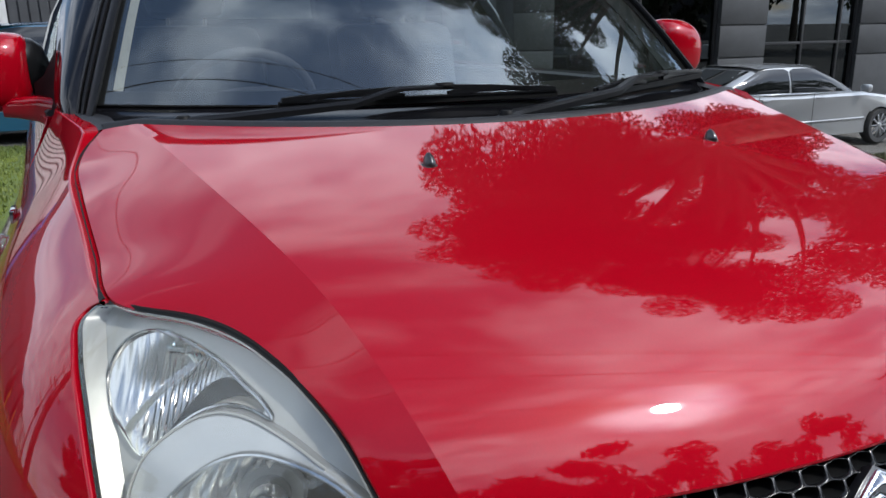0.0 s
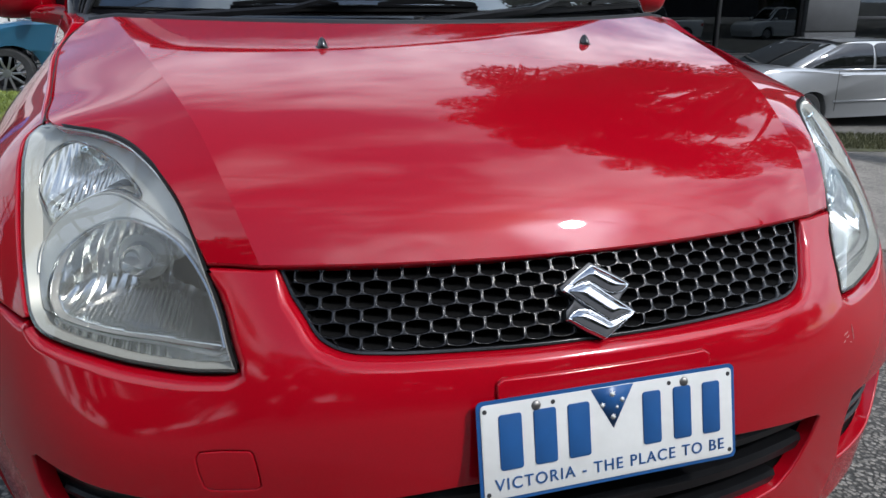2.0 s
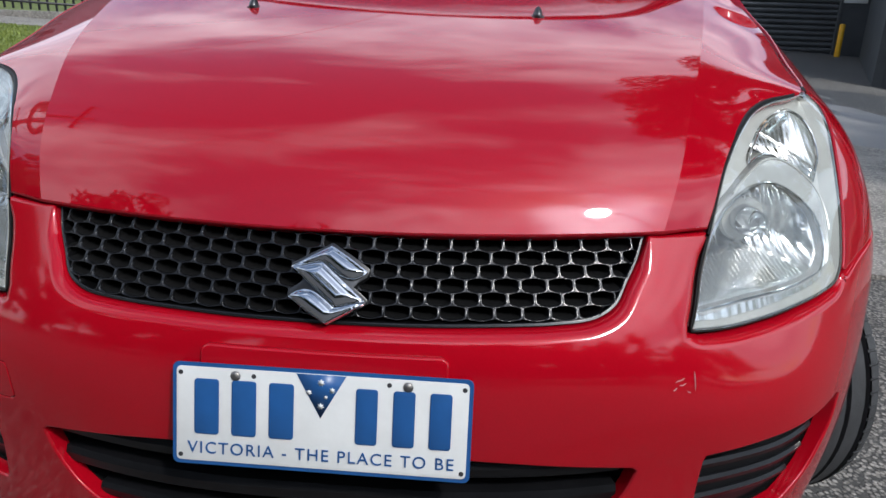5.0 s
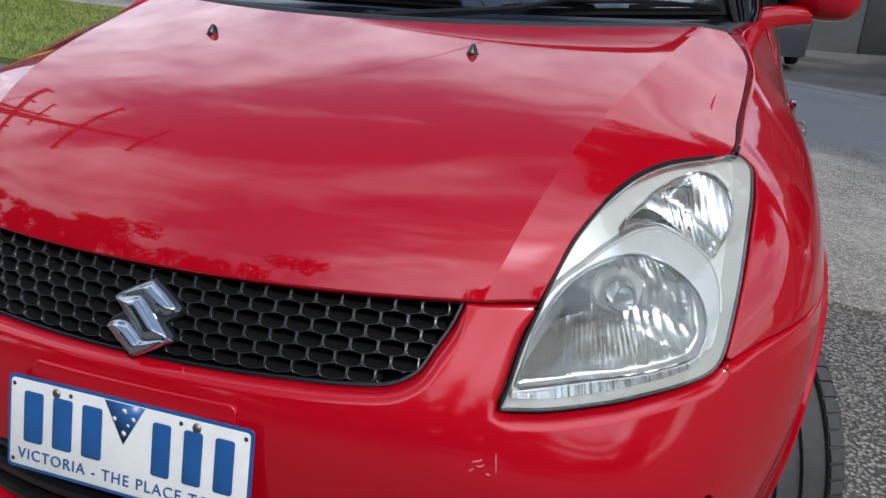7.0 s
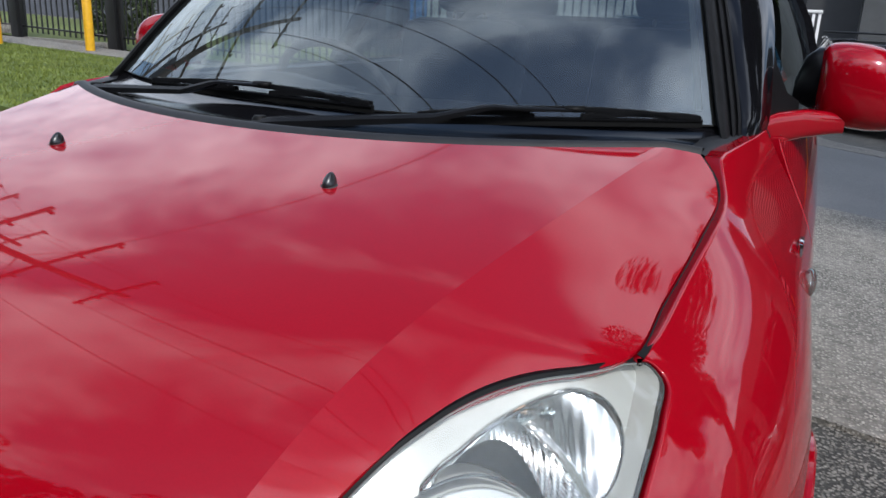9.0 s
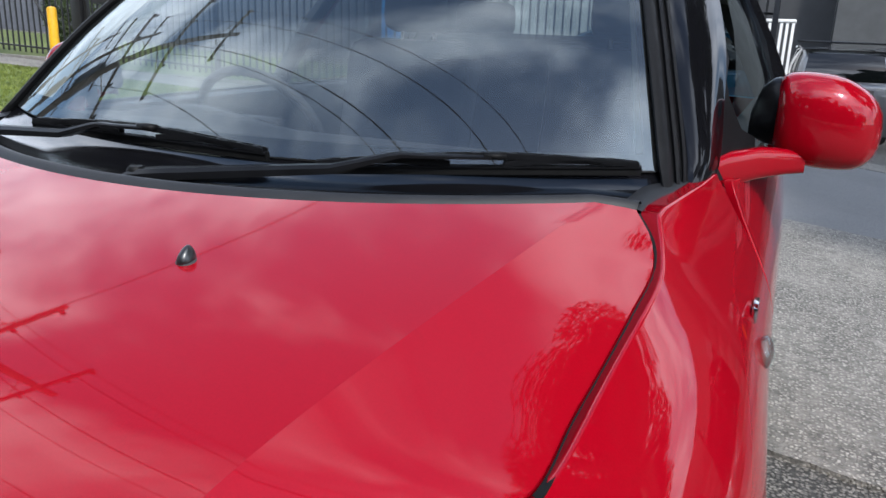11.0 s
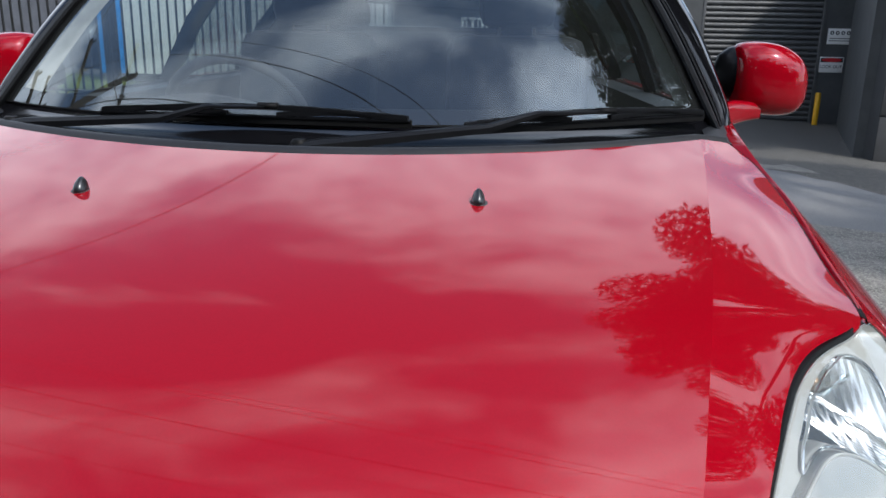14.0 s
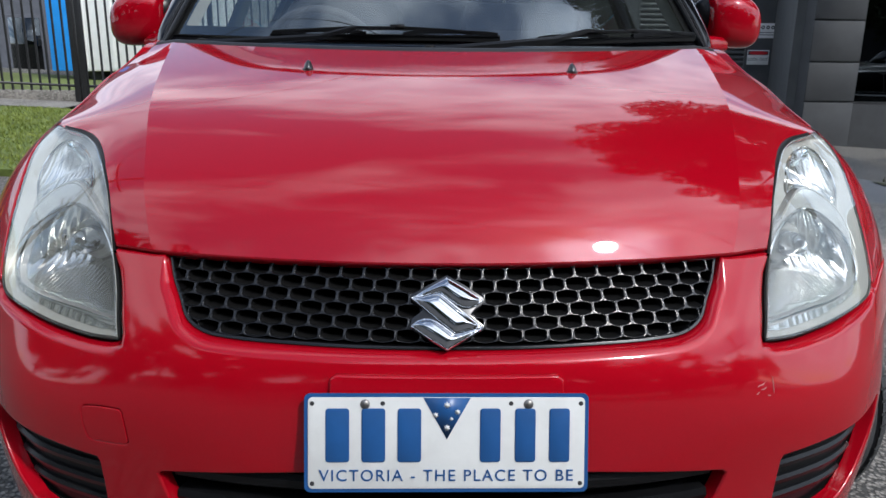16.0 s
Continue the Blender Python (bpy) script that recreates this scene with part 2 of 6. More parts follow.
LAWN = material("rough_lawn", (0.15, 0.19, 0.035), rough=0.9, scale=14, second=(0.08, 0.10, 0.022), stain=0.35, stain_scale=0.6, bump=0.6, bump_scale=40)
OLIVE_GRASS = material("olive_grass", (0.085, 0.088, 0.030), rough=0.8, scale=4.0, second=(0.05, 0.052, 0.018), stain=0.3)
# the charcoal of DARK_WALL, lightened to offset the shade in the entry
BACK_WALL = material("charcoal_wall_lifted", (0.078, 0.082, 0.084), rough=0.6, vary=0.12, scale=2.0, stain=0.15, bump=0.1, bump_scale=120)
DARK_WALL = material("charcoal_wall", (0.045, 0.047, 0.050), rough=0.6, vary=0.12, scale=2.0, stain=0.15, bump=0.1, bump_scale=120)
PANEL_WALL = material("charcoal_panel", (0.034, 0.036, 0.0375), rough=0.6, vary=0.10, scale=3.0, stain=0.15, bump=0.1, bump_scale=150)
GREY_WALL = material("grey_render", (0.10, 0.105, 0.12), rough=0.8, vary=0.1, scale=3, stain=0.15)
SHUTTER = material("charcoal_shutter", (0.085, 0.088, 0.09), rough=0.45, vary=0.12, scale=4, stain=0.15)
BLACK_STEEL = material("black_painted_steel", (0.012, 0.012, 0.013), rough=0.45, vary=0.2, scale=30)
YELLOW = material("yellow_paint", (0.80, 0.42, 0.010), rough=0.5, vary=0.08, scale=12, stain=0.2)
WHITE_PAINT = material("white_paint", (0.78, 0.78, 0.76), rough=0.45, vary=0.04, scale=6)
BLUE_PAINT = material("bright_blue_paint", (0.015, 0.25, 0.68), rough=0.4, vary=0.06, scale=5)
RED_SIGN = material("red_sign_paint", (0.60, 0.02, 0.03), rough=0.45, vary=0.06)
INK = material("black_ink", (0.02, 0.02, 0.022), rough=0.6, vary=0.1)
SILVER = material("silver_car_paint", (0.30, 0.31, 0.315), rough=0.34, metal=0.6, vary=0.03, scale=300, coat=1.0)
# near-black that puts the shade of recesses into their colour
VOID = material("recess_shade_black", (0.004, 0.004, 0.004), rough=0.9, vary=0.2, specular=0.1)
CAR_WINDOW = material("dark_car_window", (0.006, 0.007, 0.007), rough=0.03, vary=0.1, specular=0.6)
SCRATCH = material("pale_scratch", (0.38, 0.14, 0.13), rough=0.7, vary=0.2, scale=200)
TEAL = material("blue_car_paint", (0.020, 0.11, 0.19), rough=0.34, metal=0.3, vary=0.04, scale=300, coat=1.0)
GREY_CAR = material("grey_car_paint", (0.17, 0.175, 0.18), rough=0.34, metal=0.5, vary=0.04, scale=300, coat=1.0)
WHITE_CAR = material("white_car_paint", (0.72, 0.73, 0.73), rough=0.34, vary=0.03, scale=300, coat=1.0)
TAIL_RED = material("tail_lamp_red", (0.55, 0.02, 0.02), rough=0.15, vary=0.1, coat=0.5)
BARK = material("bark", (0.16, 0.13, 0.10), rough=0.9, vary=0.35, scale=6, bump=0.6, bump_scale=25)
LEAF = material("gum_leaves", (0.060, 0.080, 0.026), rough=0.55, scale=1.2, second=(0.035, 0.055, 0.016))
WOOD = material("pole_wood", (0.075, 0.062, 0.050), rough=0.9, vary=0.3, scale=8, bump=0.3, bump_scale=40)

# ---- mesh tools ----
from mathutils.geometry import delaunay_2d_cdt


def slope(x, y):
    """Height of the ground: level along the verge, falling away into the yard."""
    far = math.sqrt(x * x + 0.6)
    step = [min(1, max(0, k)) for k in ((y - 10) / 4.5, (x + 0.4) / 1.8, (x - 2.5) / 4)]
    a, b, c = (k * k * (3 - 2 * k) for k in step)
    return -1.21 * math.tanh((x + far) / 22) + 0.0175 * (far - x) - 0.012 * y + 0.029 - 0.27 * a * b * (1 - c)


def thing(name, label, category, group="", at=(0, 0, 0), turn=0.0):
    ob = new(name)
    ob.empty_display_size = 0.1
    ob.matrix_world = pose(*at, 0, 0, turn)
    return tagged(ob, label, category, group)


def part(name, bm, mat, parent=None, label="", smooth=True):
    """Links a bmesh as one mesh object under a thing or a part."""
    me = bpy.data.meshes.new(name)
    true = bm.verts.layers.float_vector.get("true_normal")
    normals = [tuple(v[true]) for v in bm.verts] if true else None
    if true:
        bm.verts.layers.float_vector.remove(true)
    bm.to_mesh(me)
    bm.free()
    for p in me.polygons:
        p.use_smooth = smooth
    if normals:
        me.normals_split_custom_set_from_vertices(normals)
    for m in (mat if isinstance(mat, (list, tuple)) else [mat]):
        me.materials.append(m)
    ob = new(name, me)
    if parent:
        ob.parent = parent
    if label:
        tagged(ob, label)
    return ob


def structure(name, bm, mat, label, smooth=False):
    return tagged(part(name, bm, mat, None, label, smooth), kind="structure")


def soup(verts, faces, sharp=35.0):
    """A bmesh from corners and faces, with hard edges where it turns sharply."""
    bm = bmesh.new()
    vs = [bm.verts.new(v) for v in verts]
    for f in faces:
        try:
            bm.faces.new([vs[i] for i in f])
        except ValueError:
            pass
    bmesh.ops.recalc_face_normals(bm, faces=bm.faces)
    harden(bm, sharp)
    return bm


def harden(bm, degrees=35.0):
    for e in bm.edges:
        e.smooth = not (len(e.link_faces) == 2 and e.calc_face_angle(0) > radians(degrees))


def box(cx, cy, cz, sx, sy, sz, bevel=0.0, bm=None, m=None, segments=2):
    """A block, its edges rounded, at its middle."""
    own = bmesh.new()
    bmesh.ops.create_cube(own, size=1)
    bmesh.ops.scale(own, vec=(sx, sy, sz), verts=own.verts)
    if bevel:
        bmesh.ops.bevel(own, geom=own.edges[:] , offset=bevel, segments=segments, affect="EDGES", profile=0.5)
    bmesh.ops.transform(own, matrix=Matrix.Translation((cx, cy, cz)) if m is None else Matrix.Translation((cx, cy, cz)) @ m, verts=own.verts)
    return merge(bm, own)


def merge(bm, own):
    if bm is None:
        harden(own, 40)
        return own
    me = bpy.data.meshes.new("tmp")
    own.to_mesh(me)
    own.free()
    bm.from_mesh(me)
    bpy.data.meshes.remove(me)
    harden(bm, 40)
    return bm


def tube(path, radius, sides=8, bm=None, cap=True):
    """A round bar along a path; radius may be a list."""
    p = [Vector(q) for q in path]
    rad = radius if isinstance(radius, (list, tuple)) else [radius] * len(p)
    own = bmesh.new()
    rings = []
    side = None
    for i, q in enumerate(p):
        d = (p[min(i + 1, len(p) - 1)] - p[max(i - 1, 0)]).normalized()
        if side is None:
            side = d.orthogonal().normalized()
        side = (side - side.dot(d) * d).normalized()
        other = d.cross(side)
        rings.append([own.verts.new(q + rad[i] * (math.cos(a) * side + math.sin(a) * other)) for a in [2 * math.pi * k / sides for k in range(sides)]])
    for a, b in zip(rings, rings[1:]):
        for k in range(sides):
            own.faces.new((a[k], a[(k + 1) % sides], b[(k + 1) % sides], b[k]))
    if cap:
        own.faces.new(rings[0][::-1])
        own.faces.new(rings[-1])
    bmesh.ops.recalc_face_normals(own, faces=own.faces)
    return merge(bm, own)


def lathe(profile, sides=32, bm=None, m=None):
    """Turns a profile of (radius, height) round z."""
    own = bmesh.new()
    rings = [[own.verts.new((r * math.cos(2 * math.pi * k / sides), r * math.sin(2 * math.pi * k / sides), h)) for k in range(sides)] for r, h in profile]
    for a, b in zip(rings, rings[1:]):
        for k in range(sides):
            own.faces.new((a[k], a[(k + 1) % sides], b[(k + 1) % sides], b[k]))
    bmesh.ops.remove_doubles(own, verts=own.verts, dist=1e-6)
    bmesh.ops.recalc_face_normals(own, faces=own.faces)
    if m is not None:
        bmesh.ops.transform(own, matrix=m, verts=own.verts)
    return merge(bm, own)


def prism(outline, depth, bevel=0.0, m=None, bm=None):
    """A flat outline (x, z) given a depth along y; the front at y = 0."""
    own = bmesh.new()
    a = [own.verts.new((x, 0, z)) for x, z in outline]
    b = [own.verts.new((x, depth, z)) for x, z in outline]
    n = len(a)
    front = own.faces.new(a)
    own.faces.new(b[::-1])
    for i in range(n):
        own.faces.new((a[i], b[i], b[(i + 1) % n], a[(i + 1) % n]))
    bmesh.ops.recalc_face_normals(own, faces=own.faces)
    if bevel:
        bmesh.ops.bevel(own, geom=list(front.edges), offset=bevel, segments=2, affect="EDGES", profile=0.5)
    if m is not None:
        bmesh.ops.transform(own, matrix=m, verts=own.verts)
    return merge(bm, own)


def grid(fn, nu, nv, close_u=False):
    """A sheet from fn(u, v), u and v from 0 to 1."""
    verts = [fn(i / nu, j / nv) for j in range(nv + 1) for i in range(nu + 1)]
    faces = [(j * (nu + 1) + i, j * (nu + 1) + i + 1, (j + 1) * (nu + 1) + i + 1, (j + 1) * (nu + 1) + i) for j in range(nv) for i in range(nu)]
    return verts, faces


def curve(pts, n=10, closed=False):
    """A smooth curve through the points (centripetal)."""
    p = np.asarray(pts, float)
    q = np.vstack([p[-1], p, p[0], p[1]]) if closed else np.vstack([2 * p[0] - p[1], p, 2 * p[-1] - p[-2]])
    out = []
    for i in range(1, len(q) - 2):
        a, b, c, e = q[i - 1], q[i], q[i + 1], q[i + 2]
        d1, d2, d3 = (max(1e-9, np.linalg.norm(v) ** 0.5) for v in (b - a, c - b, e - c))
        m1 = c - b + d2 * ((b - a) / d1 - (c - a) / (d1 + d2))
        m2 = c - b + d2 * ((e - c) / d3 - (e - b) / (d2 + d3))
        for t in np.arange(n) / n:
            out.append((2 * t**3 - 3 * t**2 + 1) * b + (t**3 - 2 * t**2 + t) * m1 + (3 * t**2 - 2 * t**3) * c + (t**3 - t**2) * m2)
    if not closed:
        out.append(q[-2])
    return np.array(out)


def cubic(xk, yk, x):
    """A natural cubic spline through (xk, yk); yk may have several columns."""
    xk, yk = np.asarray(xk, float), np.asarray(yk, float)
    n, h = len(xk), np.diff(xk)
    a = np.eye(n)
    r = np.zeros_like(yk)
    for i in range(1, n - 1):
        a[i, i - 1], a[i, i], a[i, i + 1] = h[i - 1], 2 * (h[i - 1] + h[i]), h[i]
        r[i] = 6 * ((yk[i + 1] - yk[i]) / h[i] - (yk[i] - yk[i - 1]) / h[i - 1])
    m = np.linalg.solve(a, r)
    x = np.clip(x, xk[0], xk[-1])
    k = np.clip(np.searchsorted(xk, x) - 1, 0, n - 2)
    shape = (-1,) + (1,) * (yk.ndim - 1)
    hk, u, w = h[k].reshape(shape), (xk[k + 1] - x).reshape(shape), (x - xk[k]).reshape(shape)
    return m[k] * u**3 / (6 * hk) + m[k + 1] * w**3 / (6 * hk) + (yk[k] / hk - m[k] * hk / 6) * u + (yk[k + 1] / hk - m[k + 1] * hk / 6) * w


def inside(poly, pts):
    poly, pts = np.asarray(poly), np.asarray(pts)
    ok = np.zeros(len(pts), bool)
    for (x1, y1), (x2, y2) in zip(poly, np.roll(poly, -1, axis=0)):
        if y1 != y2:
            ok ^= ((y1 > pts[:, 1]) != (y2 > pts[:, 1])) & (pts[:, 0] < (x2 - x1) * (pts[:, 1] - y1) / (y2 - y1) + x1)
    return ok


def resample(poly, step):
    p = np.vstack([poly, poly[:1]])
    out = []
    for a, b in zip(p, p[1:]):
        n = max(1, int(np.ceil(np.linalg.norm(b - a) / step)))
        out += [a + (b - a) * i / n for i in range(n)]
    return np.array(out)


def area(poly):
    x, y = poly[:, 0], poly[:, 1]
    return 0.5 * np.sum(x * np.roll(y, -1) - y * np.roll(x, -1))


def offset(poly, d):
    """Moves a closed outline outwards by d (one length, or one for each point)."""
    p, d = np.asarray(poly, float), np.asarray(d, float)
    if area(p) < 0:
        p, d = p[::-1], (d[::-1] if d.ndim else d)
    e = np.roll(p, -1, axis=0) - np.roll(p, 1, axis=0)
    n = np.stack([e[:, 1], -e[:, 0]], 1)
    return p + d.reshape(-1, 1) * n / np.maximum(np.linalg.norm(n, axis=1, keepdims=True), 1e-9)


def trimmed(fn, outline, holes=(), step=0.018, off=0.0, flange=0.014, lip=0.0025):
    """A sheet of the surface fn(s, z, off) inside an outline and outside holes, its edges rolled inwards with radius lip."""
    roll = lip if callable(lip) else (lambda s, z: lip)
    loops, radii = [], []
    for i, h in enumerate([outline] + list(holes)):
        lp = resample(np.asarray(h, float), step * 0.6)
        lp = lp if area(lp) > 0 else lp[::-1]
        if flange:
            r = np.array([roll(s, z) for s, z in lp])
            lp = offset(lp, (0.0005 - r) if i == 0 else (r - 0.0005))
            radii.append(r)
        loops.append(lp)
    lo, hi = loops[0].min(0), loops[0].max(0)
    gx, gy = np.meshgrid(np.arange(lo[0], hi[0], step), np.arange(lo[1], hi[1], step))
    pts = np.stack([gx.ravel(), gy.ravel()], 1)
    ok = inside(loops[0], pts)
    for h in loops[1:]:
        ok &= ~inside(h, pts)
    pts = pts[ok]
    for lp in loops:
        if len(pts):
            near = np.min(np.linalg.norm(pts[:, None] - lp[None], axis=2), axis=1)
            pts = pts[near > step * 0.45]
    edges, allp = [], []
    k = 0
    for lp in loops:
        n = len(lp)
        edges += [(k + i, k + (i + 1) % n) for i in range(n)]
        allp += list(lp)
        k += n
    allp = np.vstack([np.array(allp), pts]) if len(pts) else np.array(allp)
    vs, _, fs, *_ = delaunay_2d_cdt([Vector(p) for p in allp], edges, [], 0, 1e-7)
    vs = np.array([tuple(v) for v in vs])
    mid = np.array([vs[list(f)].mean(0) for f in fs])
    ok = inside(loops[0], mid)
    for h in loops[1:]:
        ok &= ~inside(h, mid)
    bm = bmesh.new()
    true = bm.verts.layers.float_vector.new("true_normal")

    def facing(s, z, o, turn=0.0, way=None):
        """The surface's own normal, turned over the rolled edge."""
        h = 0.002
        ds = Vector(fn(s + h, z, o)) - Vector(fn(s - h, z, o))
        dz = Vector(fn(s, z + h, o)) - Vector(fn(s, z - h, o))
        n = ds.cross(dz).normalized()
        if n.dot(Vector(fn(s, z, o - h)) - Vector(fn(s, z, o))) < 0:
            n = -n
        if turn and way is not None:
            w = (ds * way[0] + dz * way[1]).normalized()
            n = (n * math.cos(turn) + w * math.sin(turn)).normalized()
        return n

    def placed(s, z, o, turn=0.0, way=None, at=None):
        v = bm.verts.new(fn(s, z, o))
        v[true] = facing(s, z, at if at is not None else o, turn, way)
        return v

    made = [placed(s, z, off) for s, z in vs]
    for f, o in zip(fs, ok):
        if o:
            try:
                bm.faces.new([made[i] for i in f])
            except ValueError:
                pass
    bmesh.ops.recalc_face_normals(bm, faces=bm.faces)
    if flange:
        known = {(round(s, 5), round(z, 5)): m for (s, z), m in zip(vs, made)}
        for i, (lp, r) in enumerate(zip(loops, radii)):
            rings = [[known.get((round(s, 5), round(z, 5))) or placed(s, z, off) for s, z in lp]]
            for a in (30, 60, 90):
                sa, ca = math.sin(radians(a)), 1 - math.cos(radians(a))
                ring = offset(lp, r * sa if i == 0 else -r * sa)
                ways = (ring - lp) / np.maximum(np.linalg.norm(ring - lp, axis=1, keepdims=True), 1e-9)
                rings.append([placed(s, z, off + q * ca, radians(a), w, off) for (s, z), q, w in zip(ring, r, ways)])
            rings.append([placed(s, z, off + q + flange, radians(90), w, off) for (s, z), q, w in zip(ring, r, ways)])
            n = len(lp)
            for a, b in zip(rings, rings[1:]):
                for j in range(n):
                    quad = (b[j], b[(j + 1) % n], a[(j + 1) % n], a[j])
                    try:
                        bm.faces.new(quad if i == 0 else quad[::-1])
                    except ValueError:
                        pass
        bmesh.ops.recalc_face_normals(bm, faces=bm.faces)
    bm.normal_update()
    if sum(f.normal.dot(f.verts[0][true]) for f in bm.faces) < 0:
        bmesh.ops.reverse_faces(bm, faces=bm.faces)
    loose = [v for v in bm.verts if not v.link_faces]
    bmesh.ops.delete(bm, geom=loose, context="VERTS")
    return bm


def lettering(words, size, mat, parent, m, name="lettering", depth=0.0006, label="", spread=1.0):
    """Words in the built-in font, as a mesh; they lie in the x-z plane and face -y."""
    c = bpy.data.curves.new(name, "FONT")
    c.body, c.size, c.extrude, c.align_x, c.align_y, c.space_character = words, size, depth, "CENTER", "CENTER", spread
    tmp = new("tmp_text", c)
    dg = bpy.context.evaluated_depsgraph_get()
    me = bpy.data.meshes.new_from_object(tmp.evaluated_get(dg))
    bpy.data.objects.remove(tmp)
    bpy.data.curves.remove(c)
    me.transform(m @ pose(0, 0, 0, 90, 0, 0))
    me.materials.clear()
    me.materials.append(mat)
    me.name = name
    ob = new(name, me)
    ob.parent = parent
    if label:
        tagged(ob, label)
    return ob

# ---- the red hatchback: its skin ----
# half of the outline seen from above, from the middle of the nose to the tail
PLAN = [(0, -0.115), (0.10, -0.111), (0.20, -0.097), (0.32, -0.070), (0.447, -0.030), (0.56, 0.018), (0.657, 0.078), (0.735, 0.165), (0.79, 0.270), (0.825, 0.380), (0.841, 0.50), (0.848, 0.70), (0.851, 1.0), (0.851, 1.5), (0.845, 2.2), (0.82, 3.0), (0.78, 3.4)]
_half = np.array(PLAN)
_line = curve(np.vstack([_half[:0:-1] * [-1, 1], _half]), 24)
_line = _line[len(_line) // 2:]
_run = np.r_[0, np.cumsum(np.linalg.norm(np.diff(_line, axis=0), axis=1))]
RUN = np.linspace(0, _run[-1], 1400)
CX, CY = np.interp(RUN, _run, _line[:, 0]), np.interp(RUN, _run, _line[:, 1])


def _soften(a, odd):
    k = np.ones(41) / 41
    pad = np.r_[-a[40:0:-1] if odd else a[40:0:-1], a, 2 * a[-1] - a[-2:-42:-1]]
    return np.convolve(np.convolve(pad, k, "same"), k, "same")[40:-40]


TX, TY = _soften(np.gradient(CX, RUN), False), _soften(np.gradient(CY, RUN), True)
TX, TY = TX / np.hypot(TX, TY), TY / np.hypot(TX, TY)
# how far the skin leans in from that outline: one row for each length along it, one column for each height
STATIONS = [0, 0.25, 0.46, 0.62, 0.78, 0.92, 1.08, 1.17, 1.3, 1.6, 2.2]
HEIGHTS = [0.20, 0.42, 0.52, 0.60, 0.68, 0.76, 0.84, 0.92, 1.0]
LEAN_IN = [
    (0.028, 0.024, 0.027, 0.042, 0.089, 0.152, 0.217, 0.281, 0.345),
    (0.018, 0.008, 0.010, 0.031, 0.088, 0.151, 0.212, 0.277, 0.342),
    (0.019, 0.002, 0.000, 0.026, 0.075, 0.128, 0.196, 0.269, 0.339),
    (0.022, -0.002, 0.006, 0.046, 0.079, 0.123, 0.194, 0.268, 0.338),
    (0.023, -0.004, 0.006, 0.030, 0.064, 0.120, 0.195, 0.266, 0.333),
    (0.024, -0.012, -0.006, 0.006, 0.036, 0.089, 0.167, 0.247, 0.317),
    (0.018, -0.030, -0.033, -0.028, -0.010, 0.027, 0.097, 0.207, 0.286),
    (0.013, -0.035, -0.039, -0.035, -0.019, 0.013, 0.089, 0.196, 0.270),
    (0.006, -0.042, -0.047, -0.045, -0.032, -0.006, 0.055, 0.144, 0.228),
    (0.000, -0.012, -0.014, -0.014, -0.016, -0.012, 0.024, 0.090, 0.150),
    (0.0, 0.002, 0.002, 0.0, -0.007, -0.008, 0.004, 0.022, 0.045),
]
_z = np.linspace(0.16, 1.04, 221)
_cols = cubic(HEIGHTS, np.array(LEAN_IN).T, _z)
_st = np.r_[-0.46, -0.25, STATIONS, 2.7, 4.2]
_tab = np.c_[_cols[:, 2], _cols[:, 1], _cols, _cols[:, -1], _cols[:, -1]]
_sg = np.linspace(0, 3.7, 741)
DEPTH = cubic(_st, _tab.T, _sg)


def _blur(a, sigma, axis):
    r = int(3 * sigma)
    k = np.exp(-0.5 * (np.arange(-r, r + 1) / sigma) ** 2)
    a = np.moveaxis(a, axis, 0)
    ends = (2 * a[:1] - a[r:0:-1], 2 * a[-1:] - a[-2:-r - 2:-1]) if axis else (a[r:0:-1], 2 * a[-1:] - a[-2:-r - 2:-1])
    p = np.concatenate([ends[0], a, ends[1]])
    return np.moveaxis(sum(w * p[i:i + len(a)] for i, w in enumerate(k / k.sum())), 0, axis)


_soft = _blur(_blur(DEPTH, 15.0, 0), 4.5, 1)
_share = np.clip((_sg - 0.93) / 0.15, 0, 1)[:, None] * np.clip((0.95 - _z) / 0.05, 0, 1)[None, :]
DEPTH = _blur(_blur(DEPTH, 7.0, 0), 2.6, 1) * (1 - _share) + _soft * _share      # no ripples


def skin(s, z, off=0.0):
    """A point of the body: s metres round from the nose (minus: the driver's side), at height z, off metres under the surface."""
    a = abs(s)
    i, j = np.clip(a / 0.005, 0, 739.999), np.clip((z - 0.16) / 0.004, 0, 219.999)
    i0, j0 = int(i), int(j)
    fi, fj = i - i0, j - j0
    d = (DEPTH[i0, j0] * (1 - fi) + DEPTH[i0 + 1, j0] * fi) * (1 - fj) + (DEPTH[i0, j0 + 1] * (1 - fi) + DEPTH[i0 + 1, j0 + 1] * fi) * fj + off
    x, y, tx, ty = (np.interp(a, RUN, c) for c in (CX, CY, TX, TY))
    return ((x - d * ty) * (1 if s >= 0 else -1), y + d * tx, z)


def along(y):
    """The length along the outline at which it reaches y (past the nose)."""
    return float(np.interp(y, CY, RUN))


def mirrored(poly):
    return np.asarray(poly)[::-1] * [-1, 1]


